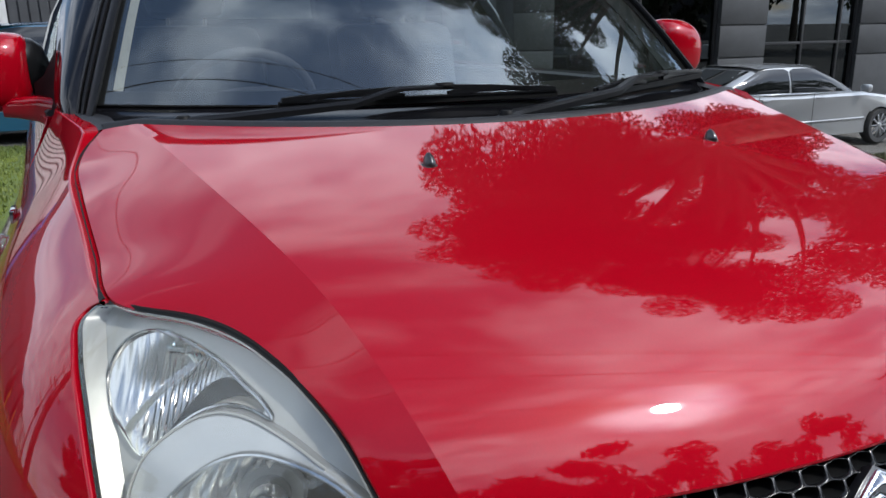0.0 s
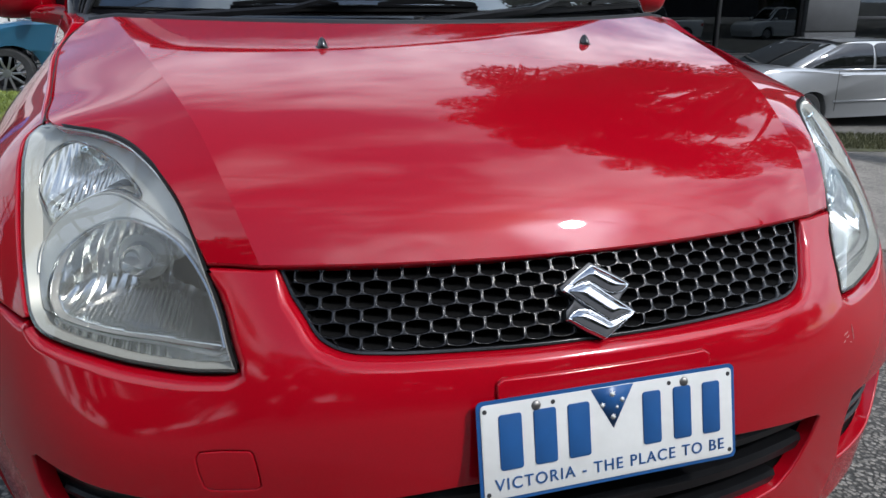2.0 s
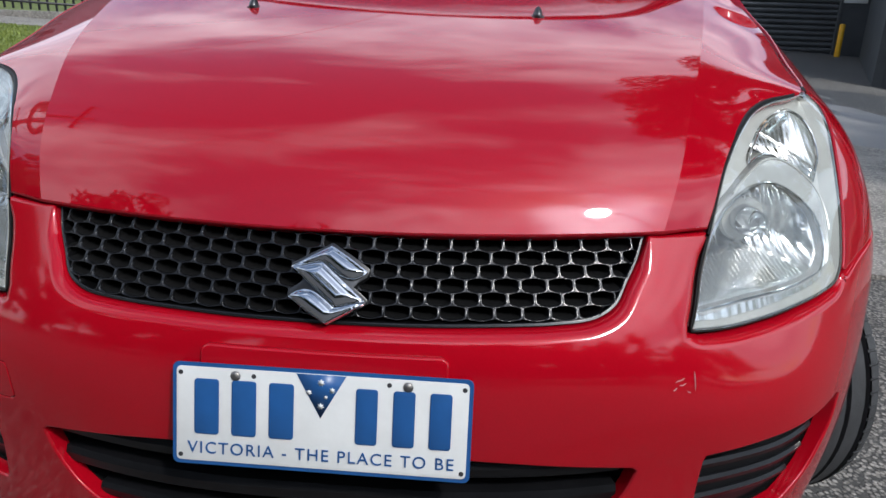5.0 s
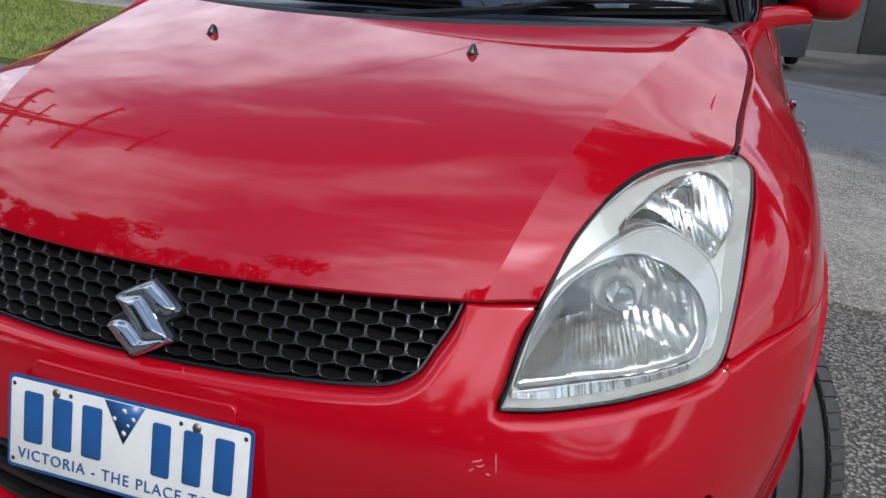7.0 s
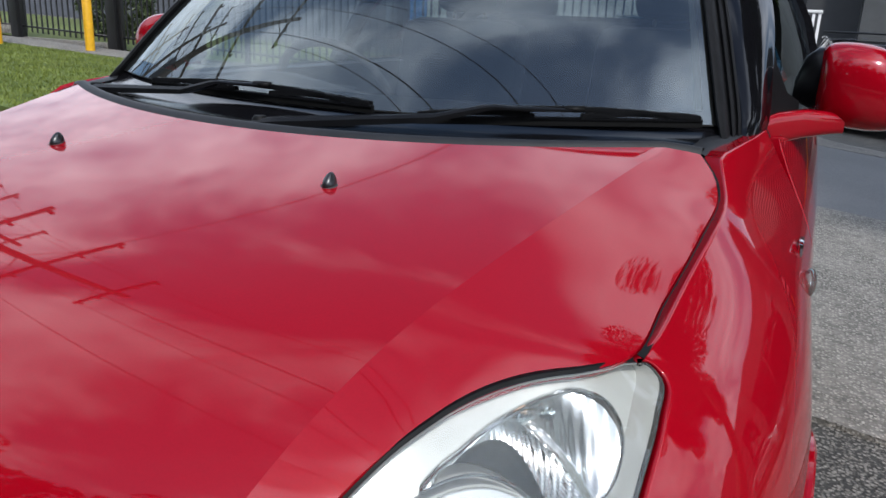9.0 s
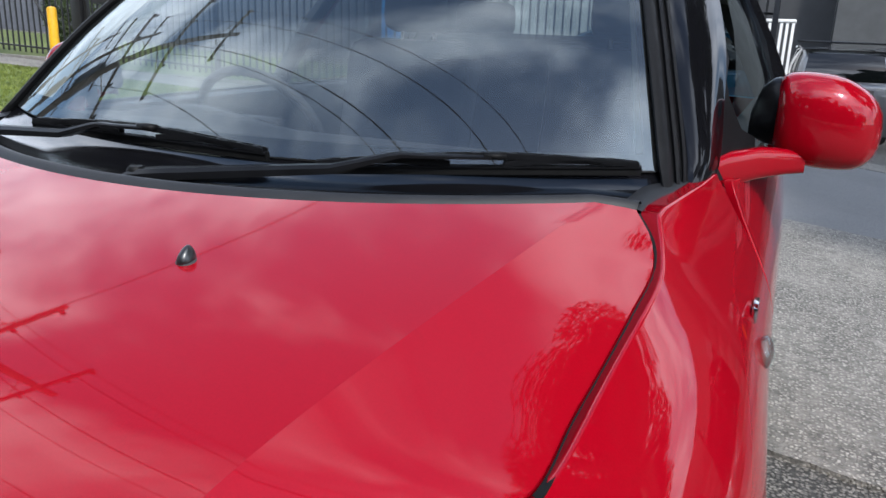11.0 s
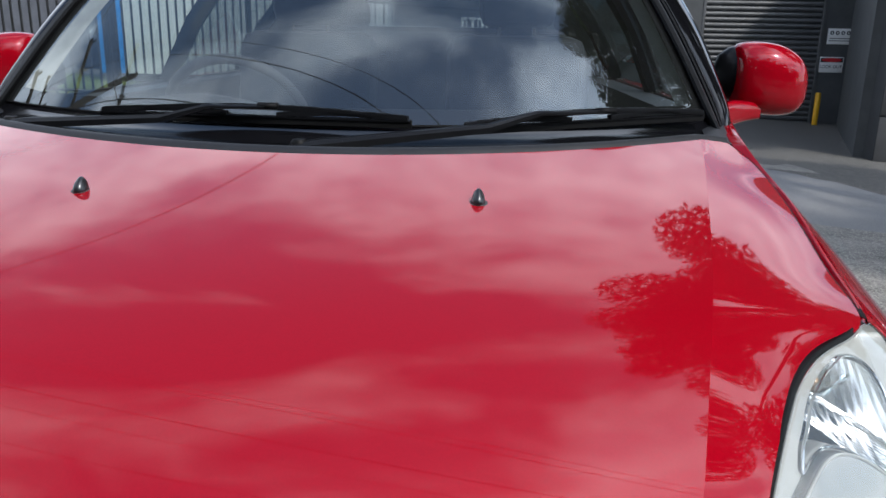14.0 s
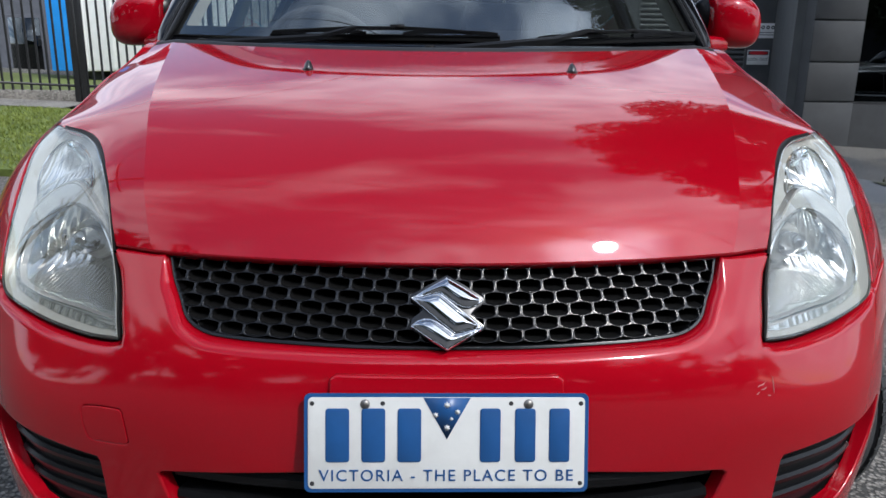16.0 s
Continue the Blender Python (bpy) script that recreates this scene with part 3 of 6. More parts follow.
car = thing("hatchback_car", "glossy red small hatchback with clear headlamps, parked nose to the street", "car")
half_lamp_top = curve([(1.034, .857), (.985, .855), (.93, .853), (.85, .846), (.76, .833), (.672, .814), (.615, .788), (.583, .762), (.56, .735), (.543, .71), (.515, .664), (.498, .626), (.486, .603)], 5)
half_lamp_low = curve([(.486, .601), (.55, .596), (.635, .597), (.70, .603), (.765, .609), (.806, .616), (.83, .631), (.86, .665), (.91, .715), (.975, .775), (1.03, .815), (1.068, .838), (1.066, .851), (1.036, .857)], 5)
LAMP = np.vstack([half_lamp_top[:-1], half_lamp_low[:-1]])
g_low = curve([(0, .613), (.12, .6135), (.22, .615), (.30, .617), (.352, .622), (.384, .636), (.405, .660), (.425, .683), (.4435, .7125)], 6)
GRILLE = np.vstack([g_low, [(.30, .7145), (0, .7155), (-.30, .7145)], mirrored(g_low)[:-1]])
LOW_TOP = [(0, .452), (.2, .447), (.34, .433), (.405, .425)]
l_half = np.vstack([curve(LOW_TOP, 6), curve([(.412, .420), (.40, .385), (.372, .345), (.345, .325)], 5), curve([(.33, .318), (.2, .308), (0, .305)], 4)])
LOWER = np.vstack([l_half[:-1], mirrored(l_half)[:-1]])
FOG = np.vstack([curve([(.515, .428), (.60, .433), (.70, .441), (.79, .452)], 5), curve([(.80, .446), (.785, .40), (.74, .34), (.70, .312)], 5), curve([(.69, .305), (.62, .296), (.53, .297)], 4), curve([(.522, .302), (.512, .36), (.512, .42)], 4)])
TOW = np.vstack([curve([(.465, .512), (.50, .511), (.528, .507)], 3), curve([(.533, .500), (.530, .48), (.524, .46)], 3), curve([(.516, .456), (.49, .457), (.460, .459)], 3), curve([(.454, .464), (.457, .49), (.461, .508)], 3)])
ARCH_Y, ARCH_Z, ARCH_R = 0.705, 0.31, 0.335


def arch_at(angle, r=ARCH_R):
    return along(ARCH_Y - r * math.cos(angle)), ARCH_Z + r * math.sin(angle)


# bumper: below bonnet and lamps, from one wheel arch round to the other
side = np.vstack([
    g_low, [(.462, .7115), (.545, .7115)],
    half_lamp_top[-16:] + [-0.004, -0.002],
    half_lamp_low[1:31] + [0.003, -0.006],
    curve([(.845, .621), (.90, .630), (.976, .634), (1.05, .636)], 4),
    [arch_at(a) for a in np.linspace(math.radians(72), math.radians(-12), 18)],
    curve([(1.0, .225), (.8, .215), (.5, .205), (.25, .20), (0, .20)], 4)])
BUMPER = np.vstack([side[:-1], mirrored(side)[:-1]])


def bumper_roll(s, z):
    """The bumper's edges are softly rounded under the lamps and round the grille, tight elsewhere."""
    a = abs(s)
    if z < 0.56 or a > 1.0:
        return 0.004
    k = min(1, max(0, (1.0 - a) / 0.2)) * min(1, max(0, (0.712 - z) / 0.03))
    return 0.004 + 0.012 * k


bumper = part("bumper", trimmed(skin, BUMPER, [LOWER, FOG, mirrored(FOG), TOW * [-1, 1]], 0.017, flange=0.02, lip=bumper_roll), BUMPER_PAINT, car, "red bumper with a few scratches")
part("tow_cover", trimmed(skin, offset(TOW * [-1, 1], -0.0012), [], 0.02, flange=0.008, lip=0.001), BUMPER_PAINT, bumper)
# black sheet added under the panels as the shade seen in their gaps
inner = part("gap_blackout", trimmed(lambda s, z, o: skin(s, z, o), [(-1.0, .23), (1.0, .23), (1.12, .50), (1.12, .84), (.9, .80), (.6, .715), (-.6, .715), (-.9, .80), (-1.12, .84), (-1.12, .50)], [], 0.05, off=0.125, flange=0), VOID, car)


# bonnet: middle line, crease and edge, from the nose to the screen
B_MID = [(0, .004, .717), (0, .066, .793), (0, .19, .868), (0, .38, .927), (0, .668, .988)]
B_CREASE = [(.421, .061, .719), (.447, .125, .790), (.476, .235, .856), (.525, .43, .919), (.622, .875, .999)]
B_EDGE_V = [0, .125, .25, .375, .5, .6, .68, .78, .88, .95, .975, 1]
B_EDGE = [(.486, .092, .718), (.498, .116, .748), (.511, .149, .782), (.532, .196, .811), (.561, .251, .832), (.622, .334, .850), (.690, .404, .858), (.701, .53, .882), (.713, .70, .922), (.716, .81, .946), (.702, .86, .968), (.675, .897, .991)]
_v5 = [0, .25, .5, .75, 1]
B_EDGE = [(x - 0.003, y, z) for x, y, z in B_EDGE]
_edge = curve(B_EDGE, 12)
_ev = np.interp(np.arange(len(_edge)) / 12, np.arange(len(B_EDGE)), B_EDGE_V)


def beside(p, gap):
    """Where on the skin (s, z) the fender meets the bonnet's edge point p, a gap further out."""
    lo, hi = 0.78, 1.02
    for _ in range(30):
        z = (lo + hi) / 2
        s = along(p[1])
        for _ in range(8):
            s += p[1] - skin(s, z)[1]
        if skin(s, z)[0] > p[0] + gap:
            lo = z
        else:
            hi = z
    return s, min(z, p[2] - 0.003)


FENDER_TOP = np.array([beside(p, 0.0085) for p in _edge[12 * 6 + 4:][::-3]])


def fenders(sign):
    arch = np.array([arch_at(a) for a in np.linspace(math.radians(76), math.radians(180 + 8), 26)])
    rear = along(1.205)
    top = np.vstack([[(along(1.142), 1.008), (along(1.075), 1.001), (FENDER_TOP[0][0] + .03, .993)], FENDER_TOP])
    outer = half_lamp_low[::-1][1:36]
    poly = np.vstack([top, outer + [0.004, -0.001], curve([(.842, .626), (.90, .6345), (.976, .6385), (1.05, .641)], 4), arch, [(along(1.04), .20), (rear, .20), (rear, .90), (along(1.165), .985)]])
    poly = poly * [sign, 1] if sign > 0 else mirrored(poly)
    f = part("fender", trimmed(skin, poly, [], 0.016, flange=0.02, lip=0.003), PAINT, car)
    lip = [Vector(skin(sign * s, z, -0.002)) for s, z in (arch_at(a, ARCH_R + 0.004) for a in np.linspace(math.radians(-10), math.radians(186), 40))]
    part("arch_lip", tube(lip, 0.005, 6), PAINT, f)
    # black strip sunk in the shut gap, its colour standing for deep shade
    seam = [Vector((sign * (p[0] + 0.004), p[1], p[2] - 0.009)) for p in _edge[12 * 6 + 2:]]
    part("gap_shade_strip", tube(seam, 0.007, 6), SEAL, f, "black strip standing for the deep shade in the gap")
    # side repeater and badge
    s0 = along(0.985)
    bm = bmesh.new()
    bmesh.ops.create_uvsphere(bm, u_segments=16, v_segments=10, radius=1)
    bmesh.ops.scale(bm, vec=(0.012, 0.034, 0.023), verts=bm.verts)
    bmesh.ops.translate(bm, vec=skin(sign * s0, 0.795), verts=bm.verts)
    part("side_repeater", bm, CLEAR, f, "clear side repeater lamp")
    b = box(*skin(sign * along(1.02), 0.842, -0.003), 0.008, 0.055, 0.022, 0.002)
    part("badge", b, CHROME, f, "small chrome badge")
    return f


for side_sign in (1, -1):
    fenders(side_sign)

def bonnet_at(u, v, drop=0.0):
    """u from -1 to 1 across, v from 0 to 1 back."""
    vv = np.array([v])
    m = cubic(_v5, B_MID, vv)[0]
    c = cubic(_v5, B_CREASE, vv)[0]
    e = np.array([np.interp(v, _ev, _edge[:, k]) for k in range(3)])
    a = abs(u)
    if a <= 0.8:
        k = a / 0.8
        p = m + (c - m) * np.array([k, k * k, k * k])
    else:
        k = (a - 0.8) / 0.2
        p = c + (e - c) * k + np.array([0, 0, 0.07 * (e[0] - c[0]) * k * k * (1 - k)])
    kick = 0.0007 * max(0.0, (v - 0.72) / 0.28) ** 2 * (1 - a ** 4)      # the back edge turns up a little
    return (p[0] * (1 if u >= 0 else -1), p[1], p[2] - drop + kick)


_us = np.r_[np.linspace(-1, -0.8, 9), np.linspace(-0.8, 0.8, 65)[1:-1], np.linspace(0.8, 1, 9)]
_vs = np.r_[np.linspace(0, 1, 97)]
bm = bmesh.new()
_grid = np.array([[bonnet_at(u, v) for u in _us] for v in _vs])
rows_ = [[bm.verts.new(p) for p in row] for row in _grid]
for a, b in zip(rows_, rows_[1:]):
    for i in range(len(_us) - 1):
        bm.faces.new((a[i], a[i + 1], b[i + 1], b[i]))
rim = rows_[0] + [r[-1] for r in rows_[1:]] + rows_[-1][-2::-1] + [r[0] for r in rows_[-2:0:-1]]
mid = Vector((0, 0.45, 0.80))
low = []
for vtx in rim:
    flat = Vector((vtx.co.x * 0.985, 0.45 + (vtx.co.y - 0.45) * 0.965, vtx.co.z + 0.002))
    low.append((bm.verts.new(vtx.co + Vector((0, 0, -0.0003))), bm.verts.new(Vector((vtx.co.x * 1.001, 0.45 + (vtx.co.y - 0.45) * 1.001, vtx.co.z - 0.003))), bm.verts.new(flat + Vector((0, 0.0, -0.016)))))
n = len(rim)
for i in range(n):
    j = (i + 1) % n
    for k in (0, 1):
        bm.faces.new((low[i][k], low[j][k], low[j][k + 1], low[i][k + 1]))
bmesh.ops.recalc_face_normals(bm, faces=bm.faces)
crease_columns = (8, len(_us) - 9)
for r0, r1 in zip(rows_, rows_[1:]):
    for i in crease_columns:
        e = bm.edges.get((r0[i], r1[i]))
        if e and r0[i].co.y < 0.80:
            e.smooth = False
bonnet = part("bonnet", bm, PAINT, car, "red bonnet mirroring clouds and trees")

# washer jets on the bonnet
for sx in (-1, 1):
    bm = bmesh.new()
    bmesh.ops.create_uvsphere(bm, u_segments=18, v_segments=12, radius=1)
    for vtx in bm.verts:
        k = 1 - 0.25 * max(0, vtx.co.z)
        vtx.co = Vector((vtx.co.x * 0.0090 * k, vtx.co.y * 0.0125 * k + 0.003 * vtx.co.z, max(vtx.co.z, -0.3) * 0.0150))
    bmesh.ops.translate(bm, vec=(sx * 0.257, 0.528, 0.957), verts=bm.verts)
    jet = part("washer_jet", bm, GLOSS_BLACK, bonnet, "small black washer jet")
    part("jet_base", lathe([(0.0115, 0), (0.0125, 0.0015), (0.0105, 0.003), (0, 0.003)], 20, m=pose(sx * 0.257, 0.527, 0.9525, 12, 0, 0)), RUBBER, jet)

# ---- grille ----
grille = part("grille", trimmed(skin, offset(GRILLE, -0.001), [offset(GRILLE, -0.0045)], 0.012, off=0.010, flange=0.02, lip=0.0012), MESH_BLACK, car, "black honeycomb grille")
# black sheet standing for the dark behind the mesh
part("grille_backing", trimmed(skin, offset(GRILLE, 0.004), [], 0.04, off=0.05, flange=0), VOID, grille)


def honeycomb(limit, pitch, rise):
    """Walls of pointed cells, wider than high, that fill the outline."""
    bm = bmesh.new()
    bound = offset(limit, -0.003)
    rows = int(0.14 / rise) + 2
    for r in range(rows):
        z0 = 0.616 + r * rise
        for k in range(-14, 15):
            s0 = (k + 0.5 * (r % 2)) * pitch
            if not inside(offset(limit, -0.005), np.array([(s0, z0)]))[0]:
                continue
            ring = [(s0 + dx * pitch * 0.5, z0 + dz * rise) for dx, dz in ((.20, .545), (.72, .455), (.93, .33), (.93, -.28), (.70, -.45), (.22, -.545), (-.22, -.545), (-.70, -.45), (-.93, -.28), (-.93, .33), (-.72, .455), (-.20, .545))]
            outer = [(s0 + dx * pitch * 0.5, z0 + dz * rise) for dx, dz in ((.0, .60), (.6, .48), (1, .40), (1, -.40), (.6, -.48), (0, -.60), (0, -.60), (-.6, -.48), (-1, -.40), (-1, .40), (-.6, .48), (0, .60))]
            def pull(loop):
                out = []
                for s, z in loop:
                    f = 1.0
                    while f > 0.2 and not inside(bound, np.array([(s0 + (s - s0) * f, z0 + (z - z0) * f)]))[0]:
                        f -= 0.05
                    out.append((s0 + (s - s0) * f, z0 + (z - z0) * f))
                return out
            pulled, wide = pull(ring), pull(outer)
            levels = []
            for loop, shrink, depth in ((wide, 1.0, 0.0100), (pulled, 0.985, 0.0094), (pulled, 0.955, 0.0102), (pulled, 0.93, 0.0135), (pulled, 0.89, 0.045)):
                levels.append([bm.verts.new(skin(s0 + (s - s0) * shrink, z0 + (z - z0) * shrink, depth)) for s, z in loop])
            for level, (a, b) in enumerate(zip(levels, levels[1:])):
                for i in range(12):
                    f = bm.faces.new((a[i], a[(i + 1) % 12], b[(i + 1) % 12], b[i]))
                    # index 1: cell insides painted near-black for the shade deep in them
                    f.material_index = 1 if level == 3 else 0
    bmesh.ops.recalc_face_normals(bm, faces=bm.faces)
    return bm


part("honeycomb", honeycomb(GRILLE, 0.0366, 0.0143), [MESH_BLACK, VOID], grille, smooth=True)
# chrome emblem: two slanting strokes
face = Vector(skin(0, 0.662, 0.0))
lean = math.degrees(math.atan2(skin(0, 0.705)[1] - skin(0, 0.62)[1], 0.085))
at_em = pose(face.x, face.y - 0.006, face.z, -lean, 0, 0)
CAP = [(-1, .42), (-.5, .72), (0, 1), (.5, .71), (1, .375), (.93, .29), (.80, .205), (.63, .155), (.46, .165), (.30, .225), (.06, .385), (-.20, .585), (-.42, .545), (-.72, .46)]
BAND = [(-.985, .405), (-.70, .445), (-.40, .525), (-.195, .555), (.05, .365), (.42, .06), (.80, -.25), (.985, -.405), (.70, -.445), (.40, -.525), (.195, -.555), (-.05, -.365), (-.42, -.06), (-.80, .25)]
em = bmesh.new()
for stroke, rise_ in ((CAP, 0.0), ([(-x, -z) for x, z in CAP], 0.0), (BAND, 0.0008)):
    line_ = offset(np.array(stroke) * [0.0478, 0.0490], -0.0004)
    seg = list(zip(line_, np.roll(line_, -1, axis=0)))

    def domed(x, z, o):
        q = np.array((x, z))
        far = min(float(np.linalg.norm(q - a - (b - a) * min(1, max(0, np.dot(q - a, b - a) / max(1e-12, np.dot(b - a, b - a)))))) for a, b in seg)
        k_ = min(1.0, far / 0.0115)
        return tuple(at_em @ Vector((x, o - rise_ - 0.0075 * (1 - (1 - k_) ** 1.8), z)))

    own = trimmed(domed, line_, [], 0.0022, flange=0.010, lip=0.0006)
    em = merge(em, own)
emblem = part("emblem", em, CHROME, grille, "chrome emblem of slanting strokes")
rim_em = CAP[:5] + [(.95, .22), (.74, .07), (.62, -.10), (1, -.405)]
rim_em = np.array(rim_em + [(-x, -z) for x, z in rim_em])
part("emblem_backing", prism([tuple(p) for p in offset(rim_em * [0.0478, 0.0490], 0.0022)], 0.014, 0.001, pose(face.x, face.y - 0.001, face.z, -lean, 0, 0)), GLOSS_BLACK, grille)
# lower grille and fog recesses
for hole in (LOWER, FOG, mirrored(FOG)):
    fog = hole is not LOWER
    # behind the lower slats a sheet painted black as shade; fog inserts are plastic
    low_grille = part("lower_grille", trimmed(skin, offset(hole, 0.010), [], 0.03, off=0.030 if fog else 0.062, flange=0), PLASTIC if fog else VOID, bumper, "black insert with ribs" if fog else "black lower grille with shade painted behind its slats")
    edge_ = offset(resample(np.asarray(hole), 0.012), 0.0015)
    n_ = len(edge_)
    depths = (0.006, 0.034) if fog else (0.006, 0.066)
    # walls of the holes, near-black in place of the shade inside
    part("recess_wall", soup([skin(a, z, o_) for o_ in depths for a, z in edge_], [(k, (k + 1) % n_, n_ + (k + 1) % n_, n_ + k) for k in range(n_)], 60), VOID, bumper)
    deep = 0.022 if fog else 0.012
    for z, tall in ((0.420, 1.0), (0.392, 1.0), (0.362, 1.0), (0.332, 1.0)) if fog else ((0.424, 1.6), (0.376, 1.9), (0.330, 1.6)):
        lo, hi = hole[:, 0].min(), hole[:, 0].max()
        run = [a for a in np.linspace(lo, hi, 48) if inside(hole, np.array([(a, z)]))[0]]
        if len(run) > 3:
            verts, faces = [], []
            for a in run:
                for dz, o_ in ((-.010, deep + .010), (-.006, deep + .002), (.002, deep), (.007, deep + .004), (.007, deep + .03), (-.010, deep + .03)):
                    verts.append(skin(a, z + dz * tall, o_))
            for i in range(len(run) - 1):
                for k in range(6):
                    faces.append((i * 6 + k, i * 6 + (k + 1) % 6, i * 6 + 6 + (k + 1) % 6, i * 6 + 6 + k))
            faces += [tuple(range(6)), tuple(len(verts) - 6 + k for k in range(6))]
            part("slat", soup(verts, faces, 30), PLASTIC, low_grille)

# pad over the plate, and the plate
pad = [(-.158, .5815), (-.15, .587), (.15, .587), (.158, .5815), (.158, .545), (-.158, .545)]
part("plate_pad", trimmed(skin, pad, [], 0.02, off=-0.006, flange=0.012, lip=0.003), BUMPER_PAINT, bumper)
tilt = math.degrees(math.atan2(0.024, 0.107))
PL = pose(0, -0.104, 0.503, -tilt, 0, 0)


def rounded(w, h, r, n=5):
    return [(sx * (w / 2 - r) + r * math.cos(a), sz * (h / 2 - r) + r * math.sin(a)) for sx, sz, a0 in ((1, 1, 0), (-1, 1, 90), (-1, -1, 180), (1, -1, 270)) for a in [radians(a0 + 90 * k / n) for k in range(n + 1)]]


for k, (s, z, ds, dz) in enumerate(((.452, .546, .014, .004), (.458, .541, .010, .002), (.449, .536, .006, .003), (.470, .533, .005, -.003), (.4815, .557, .0006, -.024))):
    part("scratch", tube([skin(s + ds * f, z + dz * f + 0.0006 * math.sin(7 * f + k), -0.0003) for f in np.linspace(0, 1, 6)], [0.0003, .0008, .0010, .0007, .0009, .0002], 5), SCRATCH, bumper, "pale paint scratch")
plate = part("number_plate", prism(rounded(0.373, 0.131, 0.008), 0.0015, 0.0, PL), PLATE_BLUE, car, "white number plate with blue border and blue bars")
part("plate_face", prism(rounded(0.363, 0.121, 0.006), 0.0012, 0.0004, PL @ pose(0, -0.0012, 0)), PLATE_WHITE, plate)
part("triangle", prism([(-.031, .0600), (.031, .0600), (0, .005)], 0.0005, 0.0, PL @ pose(0, -0.0016, 0)), PLATE_BLUE, plate)
for x, z, r in ((0, .050, .0052), (-.015, .037, .0045), (.014, .041, .0045), (.006, .032, .003), (0, .020, .005)):
    star = [(x + (r if k % 2 == 0 else r * 0.5) * math.sin(math.pi * k / 7), z + (r if k % 2 == 0 else r * 0.5) * math.cos(math.pi * k / 7)) for k in range(14)]
    part("star", prism(star[::-1], 0.0004, 0.0, PL @ pose(0, -0.0019, 0)), PLATE_WHITE, plate)
for x in (-.143, -.096, -.049, .057, .103, .148):
    part("bar", prism(rounded(0.031 if x < 0 else 0.027, 0.071, 0.004), 0.0016, 0.0007, PL @ pose(x, -0.0026, 0.0105)), PLATE_BLUE, plate)
lettering("VICTORIA - THE PLACE TO BE", 0.0215, PLATE_BLUE, plate, PL @ pose(0, -0.0018, -0.0435), "slogan", spread=1.17)
for x in (-.107, .107):
    part("screw", lathe([(0.0001, .003), (.0045, .0026), (.0062, .001), (.0065, 0)], 14, m=PL @ pose(x, -0.0012, .0515) @ pose(0, 0, 0, 90, 0, 0)), STEEL, plate, "steel screw")
for x, z in ((-.176, .0525), (.176, .0525), (-.176, -.0535), (.176, -.0535), (-.084, .0525), (.084, .0525)):
    part("hole", prism(rounded(.006, .006, .0029), 0.0003, 0, PL @ pose(x, -0.0015, z)), INK, plate)

# ---- headlamps ----
MAIN = np.vstack([curve([(.508, .6205), (.524, .656), (.552, .698), (.606, .738), (.714, .756), (.787, .741), (.829, .703), (.822, .655), (.803, .636)], 6), curve([(.79, .6305), (.765, .6275), (.70, .622), (.62, .619), (.515, .6165)], 4)])
SHELF = np.vstack([curve([(.504, .6125), (.62, .6155), (.70, .6185), (.765, .624), (.799, .631)], 5), curve([(.806, .627), (.797, .6195), (.765, .614), (.70, .6075), (.635, .6015), (.55, .6005), (.502, .605)], 5)])
TURN = curve([(.94, .831), (.978, .834), (.998, .824), (.997, .805), (.965, .770), (.927, .750), (.888, .736), (.877, .745), (.865, .759), (.845, .774), (.81, .784), (.76, .784), (.715, .779), (.745, .790), (.79, .800), (.84, .812), (.90, .824)], 4, closed=True)
DOME = curve([(.620, .750), (.665, .766), (.715, .776), (.76, .781), (.81, .780), (.842, .771), (.866, .755), (.880, .735), (.877, .706), (.855, .668), (.828, .637), (.812, .634), (.79, .6285), (.70, .620), (.62, .617), (.503, .6145), (.517, .652), (.543, .702), (.577, .731)], 4, closed=True)


def bowl(centre, radii, turn, depth, ripple):
    """A mirror bowl: the lamp's skin sunk towards a centre, with ripples pressed into it."""
    ct, st = math.cos(radians(turn)), math.sin(radians(turn))

    def fn(s, z, o):
        ds, dz = abs(s) - centre[0], z - centre[1]
        u, v = (ds * ct + dz * st) / radii[0], (dz * ct - ds * st) / radii[1]
        q = min(1.0, u * u + v * v)
        p = skin(s, z, o)
        face = skin(centre[0], centre[1], o)[1]
        return (p[0] * (1 - 0.03 * (1 - q)), p[1] * q + face * (1 - q) + depth * (1 - q) + ripple(abs(s), z) * min(1.0, 0.45 + 5 * (1 - q)), p[2])
    return fn


def pan(outline, centre, depth, ripple, reach=0.055):
    """A mirror bowl that sinks from its own outline towards a flat floor, with facets pressed into it."""
    a = np.vstack([outline, outline[:1]])
    p0, way = a[:-1], a[1:] - a[:-1]
    long_ = np.maximum((way ** 2).sum(1), 1e-12)

    def fn(s, z, o):
        q = np.array((abs(s), z)) - p0
        k = np.clip((q * way).sum(1) / long_, 0, 1)[:, None]
        d = float(np.sqrt(((q - way * k) ** 2).sum(1).min()))
        w = 1 - (1 - min(1.0, d / reach)) ** 2
        p = skin(s, z, o)
        face = skin(centre[0], centre[1], o)[1]
        return (p[0] * (1 - 0.03 * w), p[1] * (1 - w) + (face + depth) * w + ripple(abs(s), z) * min(1.0, d / 0.006), p[2])
    return fn


